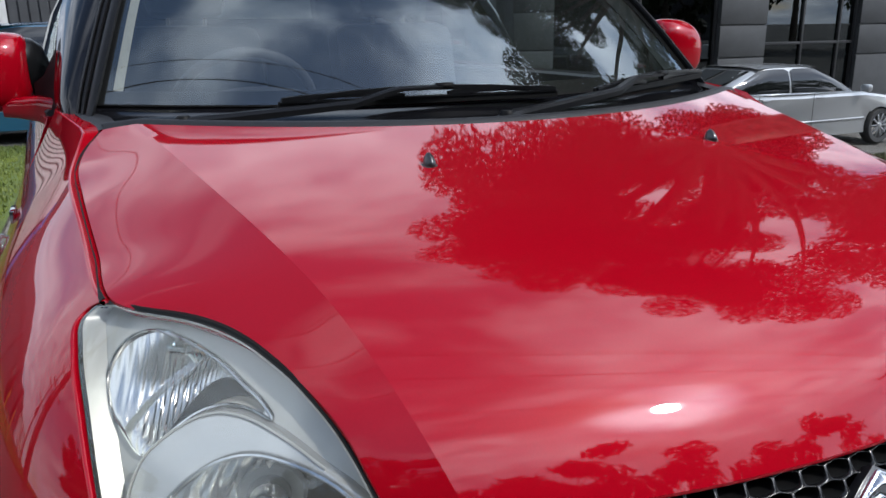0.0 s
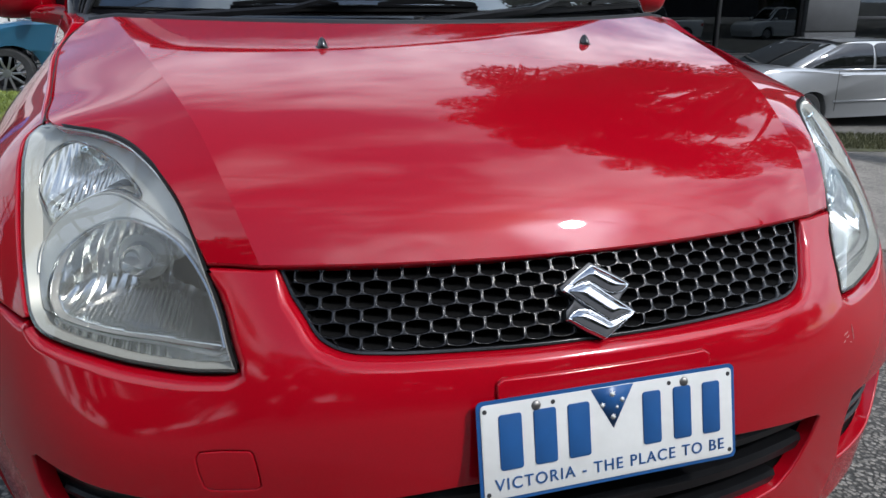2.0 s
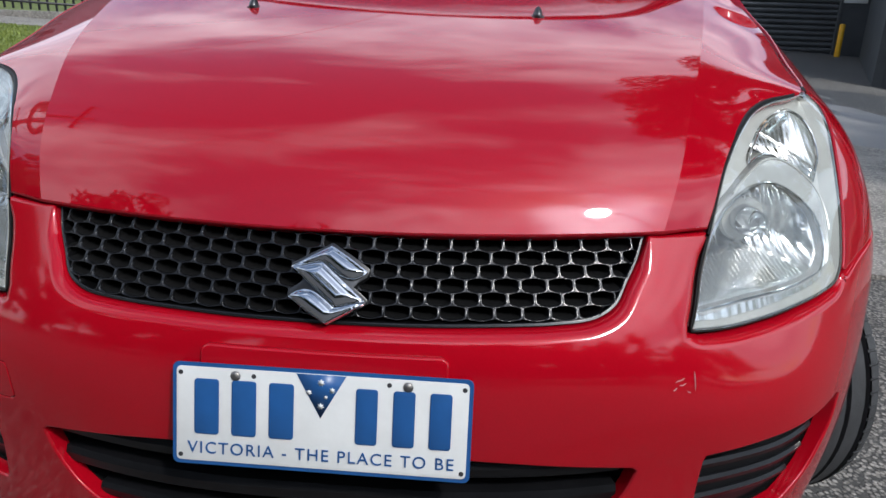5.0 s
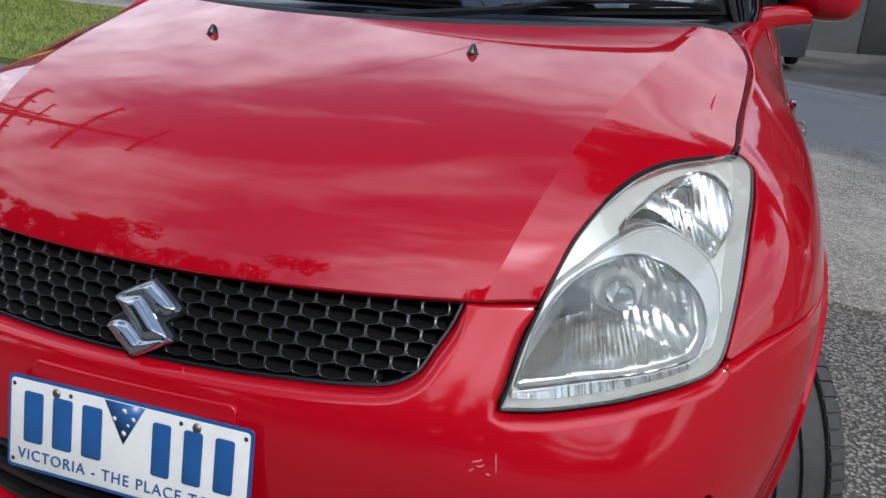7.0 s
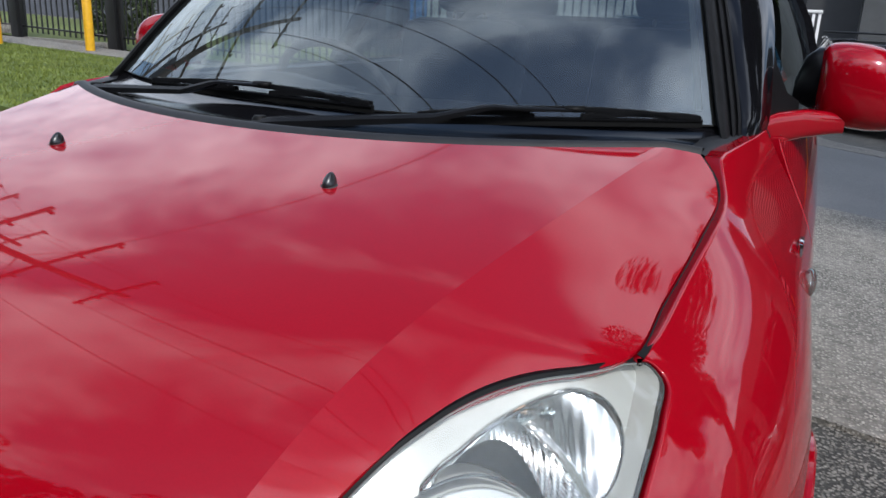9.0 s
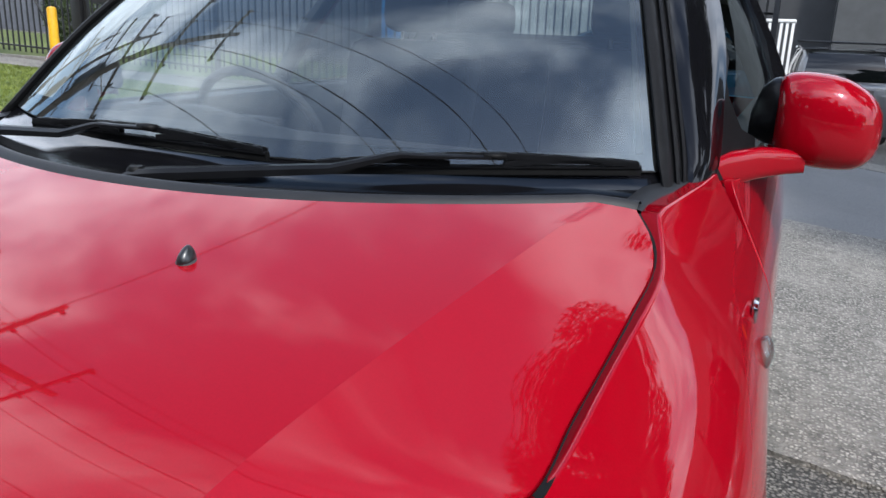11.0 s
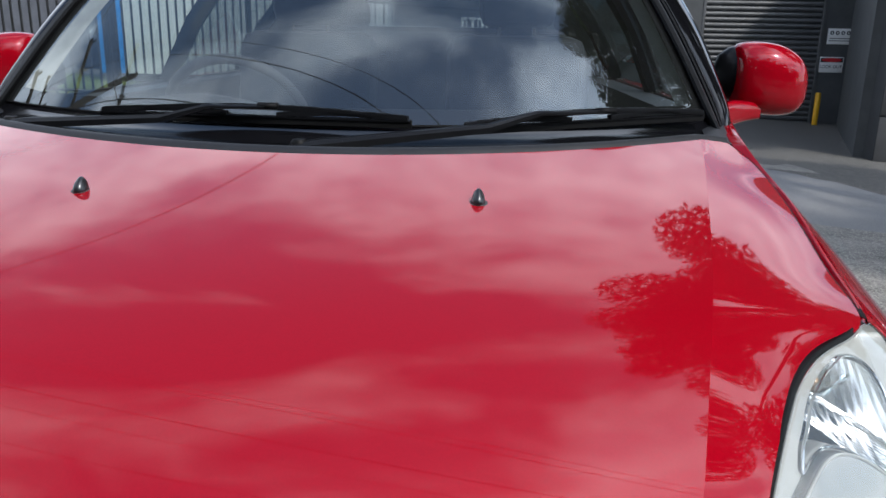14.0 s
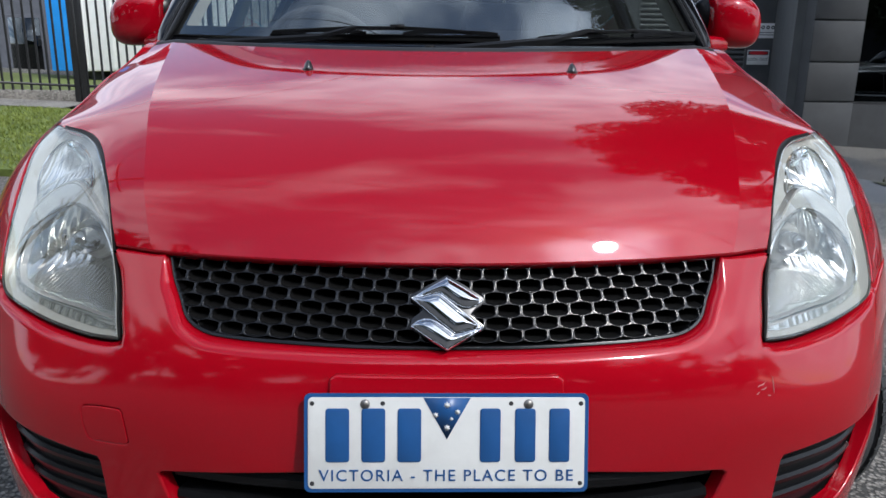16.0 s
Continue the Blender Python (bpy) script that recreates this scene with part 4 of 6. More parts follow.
def main_ripple(s, z):
    """Pressed facets: upright flutes beside the bulb, a ribbed fan under a low arch."""
    arch = 0.655 - 1.6 * (s - 0.665) ** 2
    low = min(1, max(0, (arch - z) / 0.004))
    col = s / 0.0215 + 0.35 * math.sin(z * 60)
    flute = abs(2 * (col - math.floor(col)) - 1)
    row = math.sin(z * 118 + 2.2 * math.floor(col))
    return low * (0.0012 * math.sin(s * 640) - 0.004) + (1 - low) * (0.0030 * flute + 0.0011 * row)


def turn_ripple(s, z):
    e = ((s - .845) / .083) ** 2 + ((z - .755) / .054) ** 2
    k = min(1.0, max(0.0, (1.06 - e) / 0.16))
    shelf = k * k * (3 - 2 * k)          # the ribbed step low in the bowl
    return shelf * (0.0009 * math.sin((s - 0.9 * z) * 690) - 0.011) + (1 - shelf) * (0.0006 * math.sin((s - 0.9 * z) * 560) + 0.0003 * math.sin((s - 0.9 * z) * 190 + 1))


def headlamp(sign):
    flip = (lambda p: np.asarray(p)) if sign > 0 else mirrored
    fn = skin
    lamp = part("headlamp", trimmed(fn, flip(offset(LAMP, 0.0015)), [flip(offset(LAMP, -0.0018))], 0.01, off=0.004, flange=0.004, lip=0.001), SEAL, car, "clear headlamp with a slightly yellowed lens")
    part("lens", trimmed(fn, flip(offset(LAMP, -0.0012)), [], 0.018, off=0.0005, flange=0.006, lip=0.002), LENS, lamp).visible_shadow = False
    part("bezel", trimmed(fn, flip(offset(LAMP, -0.002)), [flip(MAIN), flip(TURN), flip(offset(SHELF, 0.0008))], 0.014, off=0.028, flange=0.012, lip=0.003), BEZEL, lamp)
    rim_ = flip(offset(LAMP, -0.0034))
    loop = [skin(s, z, o_) for o_ in (0.004, 0.012, 0.020, 0.030) for s, z in rim_]
    n_ = len(rim_)
    part("housing_wall", soup(loop, [(k * n_ + i, k * n_ + (i + 1) % n_, (k + 1) * n_ + (i + 1) % n_, (k + 1) * n_ + i) for k in range(3) for i in range(n_)], 60), BEZEL, lamp)
    main = part("reflector", trimmed(pan(MAIN, (.69, .69), 0.070, main_ripple), flip(MAIN), [], 0.0028, off=0.028, flange=0), REFLECTOR, lamp)
    shelf_fn = lambda s, z, o: (lambda p: (p[0], p[1] + 0.0008 * math.sin(abs(s) * 300 + 2.5 * math.sin(abs(s) * 41)) + 0.0005 * math.sin(abs(s) * 930), p[2]))(skin(s, z, o))
    part("shelf", trimmed(shelf_fn, flip(SHELF), [], 0.003, off=0.020, flange=0.008, lip=0.001), REFLECTOR, lamp, "ribbed chrome strip along the foot of the lamp")
    hub = Vector(pan(MAIN, (.69, .69), 0.070, lambda s, z: 0)(sign * .69, .695, .028))
    part("bulb_shield", lathe([(0.0001, -.052), (.013, -.050), (.0195, -.042), (.022, -.010), (.018, 0)], 24, m=Matrix.Translation(hub) @ pose(0, 0, 0, -90, 0, sign * 14)), CHROME, main)
    part("bulb_collar", lathe([(.017, 0), (.032, -.004), (.036, 0), (.032, .004)], 24, m=Matrix.Translation(hub + Vector((0, -.006, 0))) @ pose(0, 0, 0, -90, 0, sign * 14)), BEZEL, main)
    turn = part("turn_reflector", trimmed(bowl((.875, .800), (.15, .062), 17, 0.050, turn_ripple), flip(TURN), [], 0.0026, off=0.026, flange=0), REFLECTOR, lamp)
    for outline_, r in ((MAIN, .0020), (TURN, .0018)):
        part("rim", tube([skin(sign * s, z, .0160 if outline_ is MAIN else .0245) for s, z in np.vstack([outline_, outline_[:1]])], r, 6, cap=False), CHROME, lamp)
    at_ring = pose(*skin(sign * .905, .820, .018), -58, 0, sign * 34)
    bulb = bmesh.new()
    bmesh.ops.create_uvsphere(bulb, u_segments=14, v_segments=10, radius=0.0075)
    bmesh.ops.translate(bulb, vec=skin(sign * .905, .818, .040), verts=bulb.verts)
    part("bulb", bulb, AMBER, turn, "amber turn bulb")
    rings_ = [(0.0001, .001)]
    for k in range(4):
        r = 0.0035 + 0.0042 * k
        rings_ += [(r, -.0006), (r + .0014, .0016), (r + .0030, .0006)]
    part("bulb_lens", lathe(rings_, 32, m=at_ring), CLEAR, turn, "clear lens with rings")
    part("dome", trimmed(fn, flip(DOME), [flip(offset(MAIN, 0.0004))], 0.010, off=0.017, flange=0.012, lip=0.004), DOME_SILVER, lamp, "smooth silver collar round the main lamp")
    part("dome_rim", tube([skin(sign * s, z, .0165) for s, z in DOME[:36]], .0015, 6), BEZEL, lamp)
    return lamp


for side_sign in (1, -1):
    headlamp(side_sign)

# ---- screen, cabin and the rest of the hatchback ----
def rear_edge(u):
    """The bonnet's back edge, u from -1 to 1."""
    return Vector(bonnet_at(u, 1.0))


def screen_at(u, v, off=0.0):
    """The windscreen: u from -1 to 1 across, v from 0 (foot) to 1 (roof)."""
    a = u * u
    foot = np.array([0.685 * u, 0.852 + 0.185 * a + 0.02 * a * a, 1.012 + 0.008 * a])
    top = np.array([0.53 * u, 1.405 + 0.09 * a, 1.425 - 0.035 * a])
    p = foot + (top - foot) * v + np.array([0, -0.018, 0.022]) * math.sin(math.pi * v)
    return (p[0], p[1] + off * 0.55, p[2] - off * 0.83)


v_, f_ = grid(lambda a, b: screen_at(-1 + 2 * a, b), 40, 24)
windscreen = part("windscreen", soup(v_, f_, 80), SCREEN, car, "windscreen mirroring sky, tree and wires")
windscreen.visible_shadow = False
# black frit round the glass
for name, u0, u1, w0, w1 in (("frit", -1, 1, 0.0, 0.055), ("frit", -1.0, -0.955, 0.055, 1), ("frit", 0.955, 1.0, 0.055, 1)):
    v_, f_ = grid(lambda a, b: screen_at(u0 + (u1 - u0) * a, w0 + (w1 - w0) * b, 0.004), 40 if u1 - u0 > 1 else 3, 3 if w1 < 1 else 24)
    part(name, soup(v_, f_, 80), TRIM, windscreen)

# cowl: plastic panel between bonnet and glass
def cowl_at(a, b):
    u = -1 + 2 * a
    e = Vector(rear_edge(u * 0.999)) + Vector((0, 0.004, -0.006))
    g = Vector(screen_at(u, 0.02, 0.012))
    p = e.lerp(g, b)
    if b < 0.16:
        p.z += 0.010 * math.sin(math.pi * min(1, b / 0.16))
    else:
        p.z += -0.012 * math.sin(math.pi * (b - 0.16) / 0.84)
    return p


v_, f_ = grid(lambda a, b: cowl_at(a, 0.19 + 0.81 * b), 60, 16)
cowl = part("cowl", soup(v_, f_, 50), COWL, car, "black plastic cowl under the windscreen")
v_, f_ = grid(lambda a, b: cowl_at(a, 0.20 * b) + Vector((0, 0, 0.0015)), 60, 8)
part("cowl_lip", soup(v_, f_, 50), LIP, cowl, "dull grey rubber lip")
v_, f_ = grid(lambda a, b: rear_edge(-1 + 2 * a) + Vector((0, 0.006 + 0.012 * b - 0.004 * math.sin(math.pi * b), -0.022 + 0.026 * math.sin(math.pi * 0.55 * b))), 60, 6)
part("cowl_seal", soup(v_, f_, 60), RUBBER, cowl)
part("drain_slot", soup(*grid(lambda a, b: cowl_at(0.50 + 0.19 * a, 0.235 + 0.03 * b) + Vector((0, 0, 0.0012)), 16, 1), 60), VOID, cowl)

# wipers
def rail(path, half, height, mat, parent, name, across):
    """A flat bar along a path, half wide to each side and this high."""
    verts, faces = [], []
    for i, q in enumerate(path):
        hw = half[i] if isinstance(half, (list, tuple)) else half
        hh = height[i] if isinstance(height, (list, tuple)) else height
        for sx, sz in ((-1, 0), (1, 0), (1, .65), (.6, 1), (-.6, 1), (-1, .65)):
            verts.append(Vector(q) + across * hw * sx + Vector((0, 0, hh * sz)))
    n = len(path)
    for i in range(n - 1):
        for j in range(6):
            faces.append((i * 6 + j, i * 6 + (j + 1) % 6, i * 6 + 6 + (j + 1) % 6, i * 6 + 6 + j))
    faces += [tuple(range(6)), tuple(range(n * 6 - 6, n * 6))]
    return part(name, soup(verts, faces, 25), mat, parent)


def wiper(root, elbow, bend, joint, left, tip):
    """A hinged arm that runs low, climbs at its elbow and holds a slotted blade."""
    root, elbow, bend, joint, b0, b1 = (Vector(p) for p in (root, elbow, bend, joint, left, tip))
    d = b1 - b0
    across = Vector((-d.y, d.x, 0)).normalized()
    way = (elbow - root).normalized()
    over = Vector((-way.y, way.x, 0)).normalized()
    w = rail([root - way * 0.035, root - way * 0.02, root + way * 0.02, root + way * 0.055], (.012, .018, .018, .015), (.010, .016, .017, .016), PLASTIC, car, "wiper", over)
    tagged(w, "black windscreen wiper")
    part("spindle_cap", lathe([(0.014, -.012), (0.014, 0.015), (0.010, 0.020), (0.0001, 0.021)], 18, m=Matrix.Translation(root - way * 0.015)), SEAL, w)
    rail([root + way * 0.05, root.lerp(elbow, 0.5), elbow, elbow.lerp(bend, 0.25), elbow.lerp(bend, 0.8), bend, bend.lerp(joint, 0.3), joint], (.016, .0135, .0115, .0105, .0095, .009, .009, .009), (.016, .015, .013, .012, .010, .007, .0055, .0055), PLASTIC, w, "arm", over)
    rail([joint - d.normalized() * 0.012, joint + d.normalized() * 0.020], .0085, .0095, SEAL, w, "clip", across)
    rail([b0 + d * t + Vector((0, 0, -0.004)) for t in np.linspace(0, 1, 12)], .0034, .014, SEAL, w, "blade", across)
    holder = rail([b0 + d * t + Vector((0, 0, 0.006)) for t in np.linspace(0.004, 0.996, 12)], .0062, .0035, PLASTIC, w, "holder", across)
    for k, (lo, hi, lift, base) in enumerate(((0.12, 0.88, 0.010, 0.009), (0.01, 0.42, 0.005, 0.007), (0.58, 0.99, 0.005, 0.007))):
        ts = np.linspace(lo, hi, 15)
        line_ = [b0 + d * t + Vector((0, 0, base + lift * max(0.0, math.sin(math.pi * (t - lo) / (hi - lo))) ** 0.7)) for t in ts]
        for sgn in (-1, 1):
            rail([p + across * 0.0052 * sgn for p in line_], .0014, .0085, PLASTIC, w, "bridge", across)
        for i in range(1, 15, 2):
            p = line_[i]
            rail([p - d.normalized() * 0.006 + Vector((0, 0, .0012)), p + d.normalized() * 0.006 + Vector((0, 0, .0012))], .0050, .0075, PLASTIC, w, "web", across)
    return w


wiper((-0.535, 0.862, 0.990), (-0.270, 0.826, 1.010), (-0.186, 0.826, 1.035), (-0.098, 0.836, 1.036), (-0.392, 0.866, 1.014), (0.143, 0.830, 1.014))
wiper((-0.005, 0.738, 0.982), (0.268, 0.806, 1.010), (0.352, 0.856, 1.034), (0.463, 0.915, 1.034), (0.226, 0.822, 1.006), (0.655, 1.004, 1.022))


# pillars, roof, doors, glass behind
def loft(sections, close=False):
    n = len(sections[0])
    verts = [p for s in sections for p in s]
    faces = []
    for i in range(len(sections) - 1):
        for j in range(n if close else n - 1):
            faces.append((i * n + j, i * n + (j + 1) % n, i * n + n + (j + 1) % n, i * n + n + j))
    if close:
        faces += [tuple(range(n)), tuple((len(sections) - 1) * n + k for k in range(n))]
    return soup(verts, faces, 38)


PILLAR_EDGE = curve([(0.730, 1.130, 0.965), (0.743, 1.146, 1.006), (0.732, 1.250, 1.105), (0.712, 1.365, 1.20), (0.632, 1.600, 1.395)], 8)
for sx in (1, -1):
    faces_, seals = [], []
    for v in np.linspace(-0.09, 1.03, 22):
        g = Vector(screen_at(1.0, max(v, -0.04)))
        if v < -0.04:
            g += Vector((0.01, -0.02, -0.03))
        zk = min(max(g.z - 0.008, 0.965), 1.394)
        o = Vector([np.interp(zk, PILLAR_EDGE[:, 2], PILLAR_EDGE[:, k]) for k in range(3)])
        d_ = (o - g).normalized()
        up_ = Vector((0.15, -0.62, 0.77))
        f0 = g + d_ * 0.040
        row = [f0 - up_ * 0.012, f0]
        row += [f0.lerp(o, k) + (up_ * 0.6 + Vector((0.5, -0.3, 0))) * 0.016 * math.sin(math.pi * (0.12 + 0.86 * k)) for k in (.12, .3, .5, .68, .84, .95)]
        row += [o + Vector((0.003, 0.004, 0)), o + Vector((-0.008, 0.016, -0.004)), o + Vector((-0.05, 0.03, -0.02)), g + Vector((-0.01, 0.05, -0.03))]
        faces_.append([Vector((p.x * sx, p.y, p.z)) for p in row])
        ridge = [(-.020, .000), (-.018, .006), (-.008, .010), (.004, .009), (.008, .002), (.012, .001), (.015, .009), (.022, .011), (.026, .004), (.029, .003), (.032, .010), (.039, .009), (.042, -.012), (-.01, -.012)]
        seals.append([Vector((q.x * sx, q.y, q.z)) for q in (g + d_ * a + up_ * h for a, h in ridge)])
    part("a_pillar", loft(faces_, True), PILLAR, car, "gloss black windscreen pillar")
    part("screen_seal", loft(seals, True), TRIM, car, "ribbed black rubber seal beside the glass")
    # pale cloth trim inside the glass
    v_, f_ = grid(lambda a, b: (lambda p: (p[0], p[1] + 0.03 * a, p[2]))(screen_at(sx * (0.962 - 0.028 * a), 0.075 + 0.92 * b, 0.012 + 0.012 * a)), 4, 24)
    part("pillar_trim", soup(v_, f_, 80), PALE_TRIM, car, "pale grey trim inside the windscreen pillar")
    # black corner by the mirror foot
    v_, f_ = grid(lambda a, b: Vector((sx * (0.645 + 0.020 * a), 0.920 + 0.150 * a, 0.990 + 0.016 * a)).lerp(Vector((sx * (0.679 + 0.036 * a), 0.899 + 0.176 * a, 0.9895 + 0.0135 * a)), b) + Vector((0, 0, 0.003 * math.sin(math.pi * b))), 10, 6)
    part("cowl_corner", soup(v_, f_, 60), LIP, cowl)
    base = [(0.737, 1.190, 0.985), (0.790, 1.345, 0.985), (0.786, 1.335, 1.045), (0.764, 1.300, 1.062), (0.738, 1.310, 1.110), (0.710, 1.360, 1.188), (0.730, 1.255, 1.090)]
    v2 = [Vector((x * sx, y, z)) for x, y, z in base] + [Vector(((x - 0.02) * sx, y + 0.01, z)) for x, y, z in base]
    n_ = len(base)
    part("mirror_corner", soup(v2, [tuple(range(n_)), tuple(range(2 * n_ - 1, n_ - 1, -1))] + [(k, (k + 1) % n_, n_ + (k + 1) % n_, n_ + k) for k in range(n_)]), TRIM, car)


def roof_at(a, b):
    u, y = -1 + 2 * a, 1.40 + 1.95 * b
    half = 0.625 + 0.03 * math.sin(math.pi * b) - 0.06 * b
    z = 1.428 + 0.075 * (math.sin(math.pi * min(1, 0.12 + 0.62 * b)) - 0.368) - 0.05 * b
    return (half * u, y + 0.085 * u * u * (1 - b), z - 0.045 * u * u - 0.02 * u**6)


v_, f_ = grid(roof_at, 24, 30)
part("roof", soup(v_, f_, 60), PAINT, car, "red roof")


def door_skin(sign, y0, y1, arch=None):
    s0, s1 = along(y0), along(y1)
    low_edge = [(s1, .22), (s0, .22)] if arch is None else [(along(arch + .36), .22)] + [(along(arch + .34 * math.cos(a)), .30 + .34 * math.sin(a)) for a in np.linspace(0.0, math.pi, 20)] + [(along(arch - .36), .22), (s0, .22)]
    poly = np.vstack([[(s0, .985)], curve([(s0, .985), ((s0 + s1) / 2, .988), (s1, .985)], 8)[1:], low_edge])
    return poly if sign > 0 else mirrored(poly)


for sx in (1, -1):
    door = part("front_door", trimmed(skin, door_skin(sx, 1.213, 2.16), [], 0.05, flange=0.012), PAINT, car)
    v_, f_ = grid(lambda a, b: (sx * (0.705 - 0.02 * math.sin(math.pi * b) + 0.085 * min(1, max(0, (b - 0.9) / 0.1)) * min(1, 0.25 + 3 * a)), 1.18 + 2.12 * a, 0.28 + 0.712 * min(1, b / 0.9)), 14, 10)
    part("door_lining", soup(v_, f_, 60), CABIN_GREY, car, "dark plastic door lining")
    part("quarter_panel", trimmed(skin, door_skin(sx, 2.168, 3.35, 3.085), [], 0.05, flange=0.012), PAINT, car)
    # side glass from belt to roof
    def side_at(a, b):
        y = 1.25 + 1.95 * a
        foot = Vector((0.755 + 0.055 * (1 - math.exp(-(y - 1.25) / 0.22)), y, 0.99))
        top = Vector(roof_at(1.0, 0.02 + 0.95 * a))
        top.x = abs(top.x)
        k = min(1.0, max(0.05, (y - 1.17) / 0.40))
        p = foot.lerp(top, b * k)
        p.x += 0.022 * math.sin(math.pi * b * k)
        return (p.x * sx, p.y, p.z)
    for a0, a1, mat in ((0.0, 0.467, SIDE_GLASS), (0.467, 0.872, REAR_GLASS)):
        v_, f_ = grid(lambda a, b: side_at(a0 + (a1 - a0) * a, b), 16, 8)
        sg = part("side_window", soup(v_, f_, 80), mat, car)
        sg.visible_shadow = False
    # rear pillar, painted outside and lined inside
    for name, lift, mat in (("c_pillar", 0.0, PAINT), ("c_pillar_lining", 0.03, CABIN_GREY)):
        def pillar_at(a, b):
            p = Vector(side_at(0.872, b)).lerp(Vector((sx * (0.50 + 0.22 * (1 - b)), 3.29 + 0.12 * (1 - b), 0.97 + 0.42 * b)), a)
            p.x += sx * 0.05 * math.sin(math.pi * a)
            return (p.x - sx * lift, p.y - lift * a, p.z)
        v_, f_ = grid(pillar_at, 8, 8)
        part(name, soup(v_, f_, 80), mat, car)
    for y in (2.16, 2.95):
        a = (y - 1.25) / 1.95
        part("window_post", tube([Vector(side_at(a, 0)) , Vector(side_at(a, 0.5)), Vector(side_at(a, 1))], 0.03, 6), PILLAR, car)
    part("belt_trim", tube([Vector(side_at(a, 0)) + Vector((sx * 0.004, 0, 0)) for a in np.linspace(0, 1, 16)], 0.008, 6), RUBBER, car)

v_, f_ = grid(lambda a, b: ((-1 + 2 * a) * (0.50 + 0.22 * (1 - b)), 3.34 + 0.12 * (1 - b) - 0.05 * (2 * a - 1) ** 2, 0.97 + 0.42 * b), 12, 6)
hatch_glass = part("rear_window", soup(v_, f_, 80), REAR_GLASS, car)
hatch_glass.visible_shadow = False
v_, f_ = grid(lambda a, b: ((-1 + 2 * a) * (0.78 - 0.05 * b * b), 3.52 - 0.17 * abs(2 * a - 1) ** 3 - 0.06 * b, 0.22 + 0.75 * b), 20, 10)
part("tailgate", soup(v_, f_, 60), PAINT, car)


# mirrors
def mirror(sign):
    m = part("door_mirror", bmesh.new(), PAINT, car, "red door mirror with a black inner edge")
    secs = []
    for x, h, d, zc, yc in curve(((0.812, .056, .036, 1.087, 1.398), (0.824, .069, .056, 1.085, 1.392), (0.86, .078, .066, 1.080, 1.385), (0.91, .077, .066, 1.074, 1.385), (0.95, .064, .058, 1.066, 1.392), (0.972, .042, .042, 1.062, 1.402), (0.980, .015, .018, 1.060, 1.410)), 4):
        ring = []
        for k in range(40):
            a = 2 * math.pi * k / 40
            c, s = math.cos(a), math.sin(a)
            e = 0.72
            yy = -d * (abs(c) ** e) * (1 if c > 0 else -0.55)
            ring.append(Vector((x * sign, yc + yy * (1 if c > 0 else 1), zc + h * (abs(s) ** e) * (1 if s > 0 else -1))))
        secs.append(ring)
    shell = part("mirror_shell", loft(secs, True), PAINT, m)
    secs = []
    for x, h, d, zc, yc in ((0.770, .022, .014, 1.062, 1.405), (0.784, .046, .026, 1.082, 1.402), (0.803, .058, .040, 1.087, 1.399), (0.8135, .060, .044, 1.087, 1.398)):
        secs.append([Vector((x * sign, yc - d * math.cos(a), zc + h * math.sin(a))) for a in [2 * math.pi * k / 20 for k in range(20)]])
    part("mirror_rim", loft(secs, True), PLASTIC, m)
    secs = []
    for x, y, z, w, h in ((0.715, 1.215, 0.988, .030, .022), (0.755, 1.262, 0.999, .026, .030), (0.80, 1.312, 1.007, .024, .027), (0.84, 1.343, 1.009, .024, .022), (0.870, 1.360, 1.009, .024, .019)):
        secs.append([Vector((x * sign, y + w * math.cos(a) * (abs(math.cos(a)) ** -0.4 if abs(math.cos(a)) > .05 else 1), z + h * math.sin(a) * (abs(math.sin(a)) ** -0.5 if abs(math.sin(a)) > .05 else 1))) for a in [2 * math.pi * (k + .5) / 20 for k in range(20)]])
    part("mirror_arm", loft(secs, True), PAINT, m)
    v_, f_ = grid(lambda a, b: (sign * (0.805 + 0.155 * a), 1.432, 1.02 + 0.11 * b), 2, 2)
    part("mirror_glass", soup(v_, f_), CHROME, m)
    if sign < 0:
        m.location = (0.020, 0, -0.012)


for sx in (1, -1):
    mirror(sx)


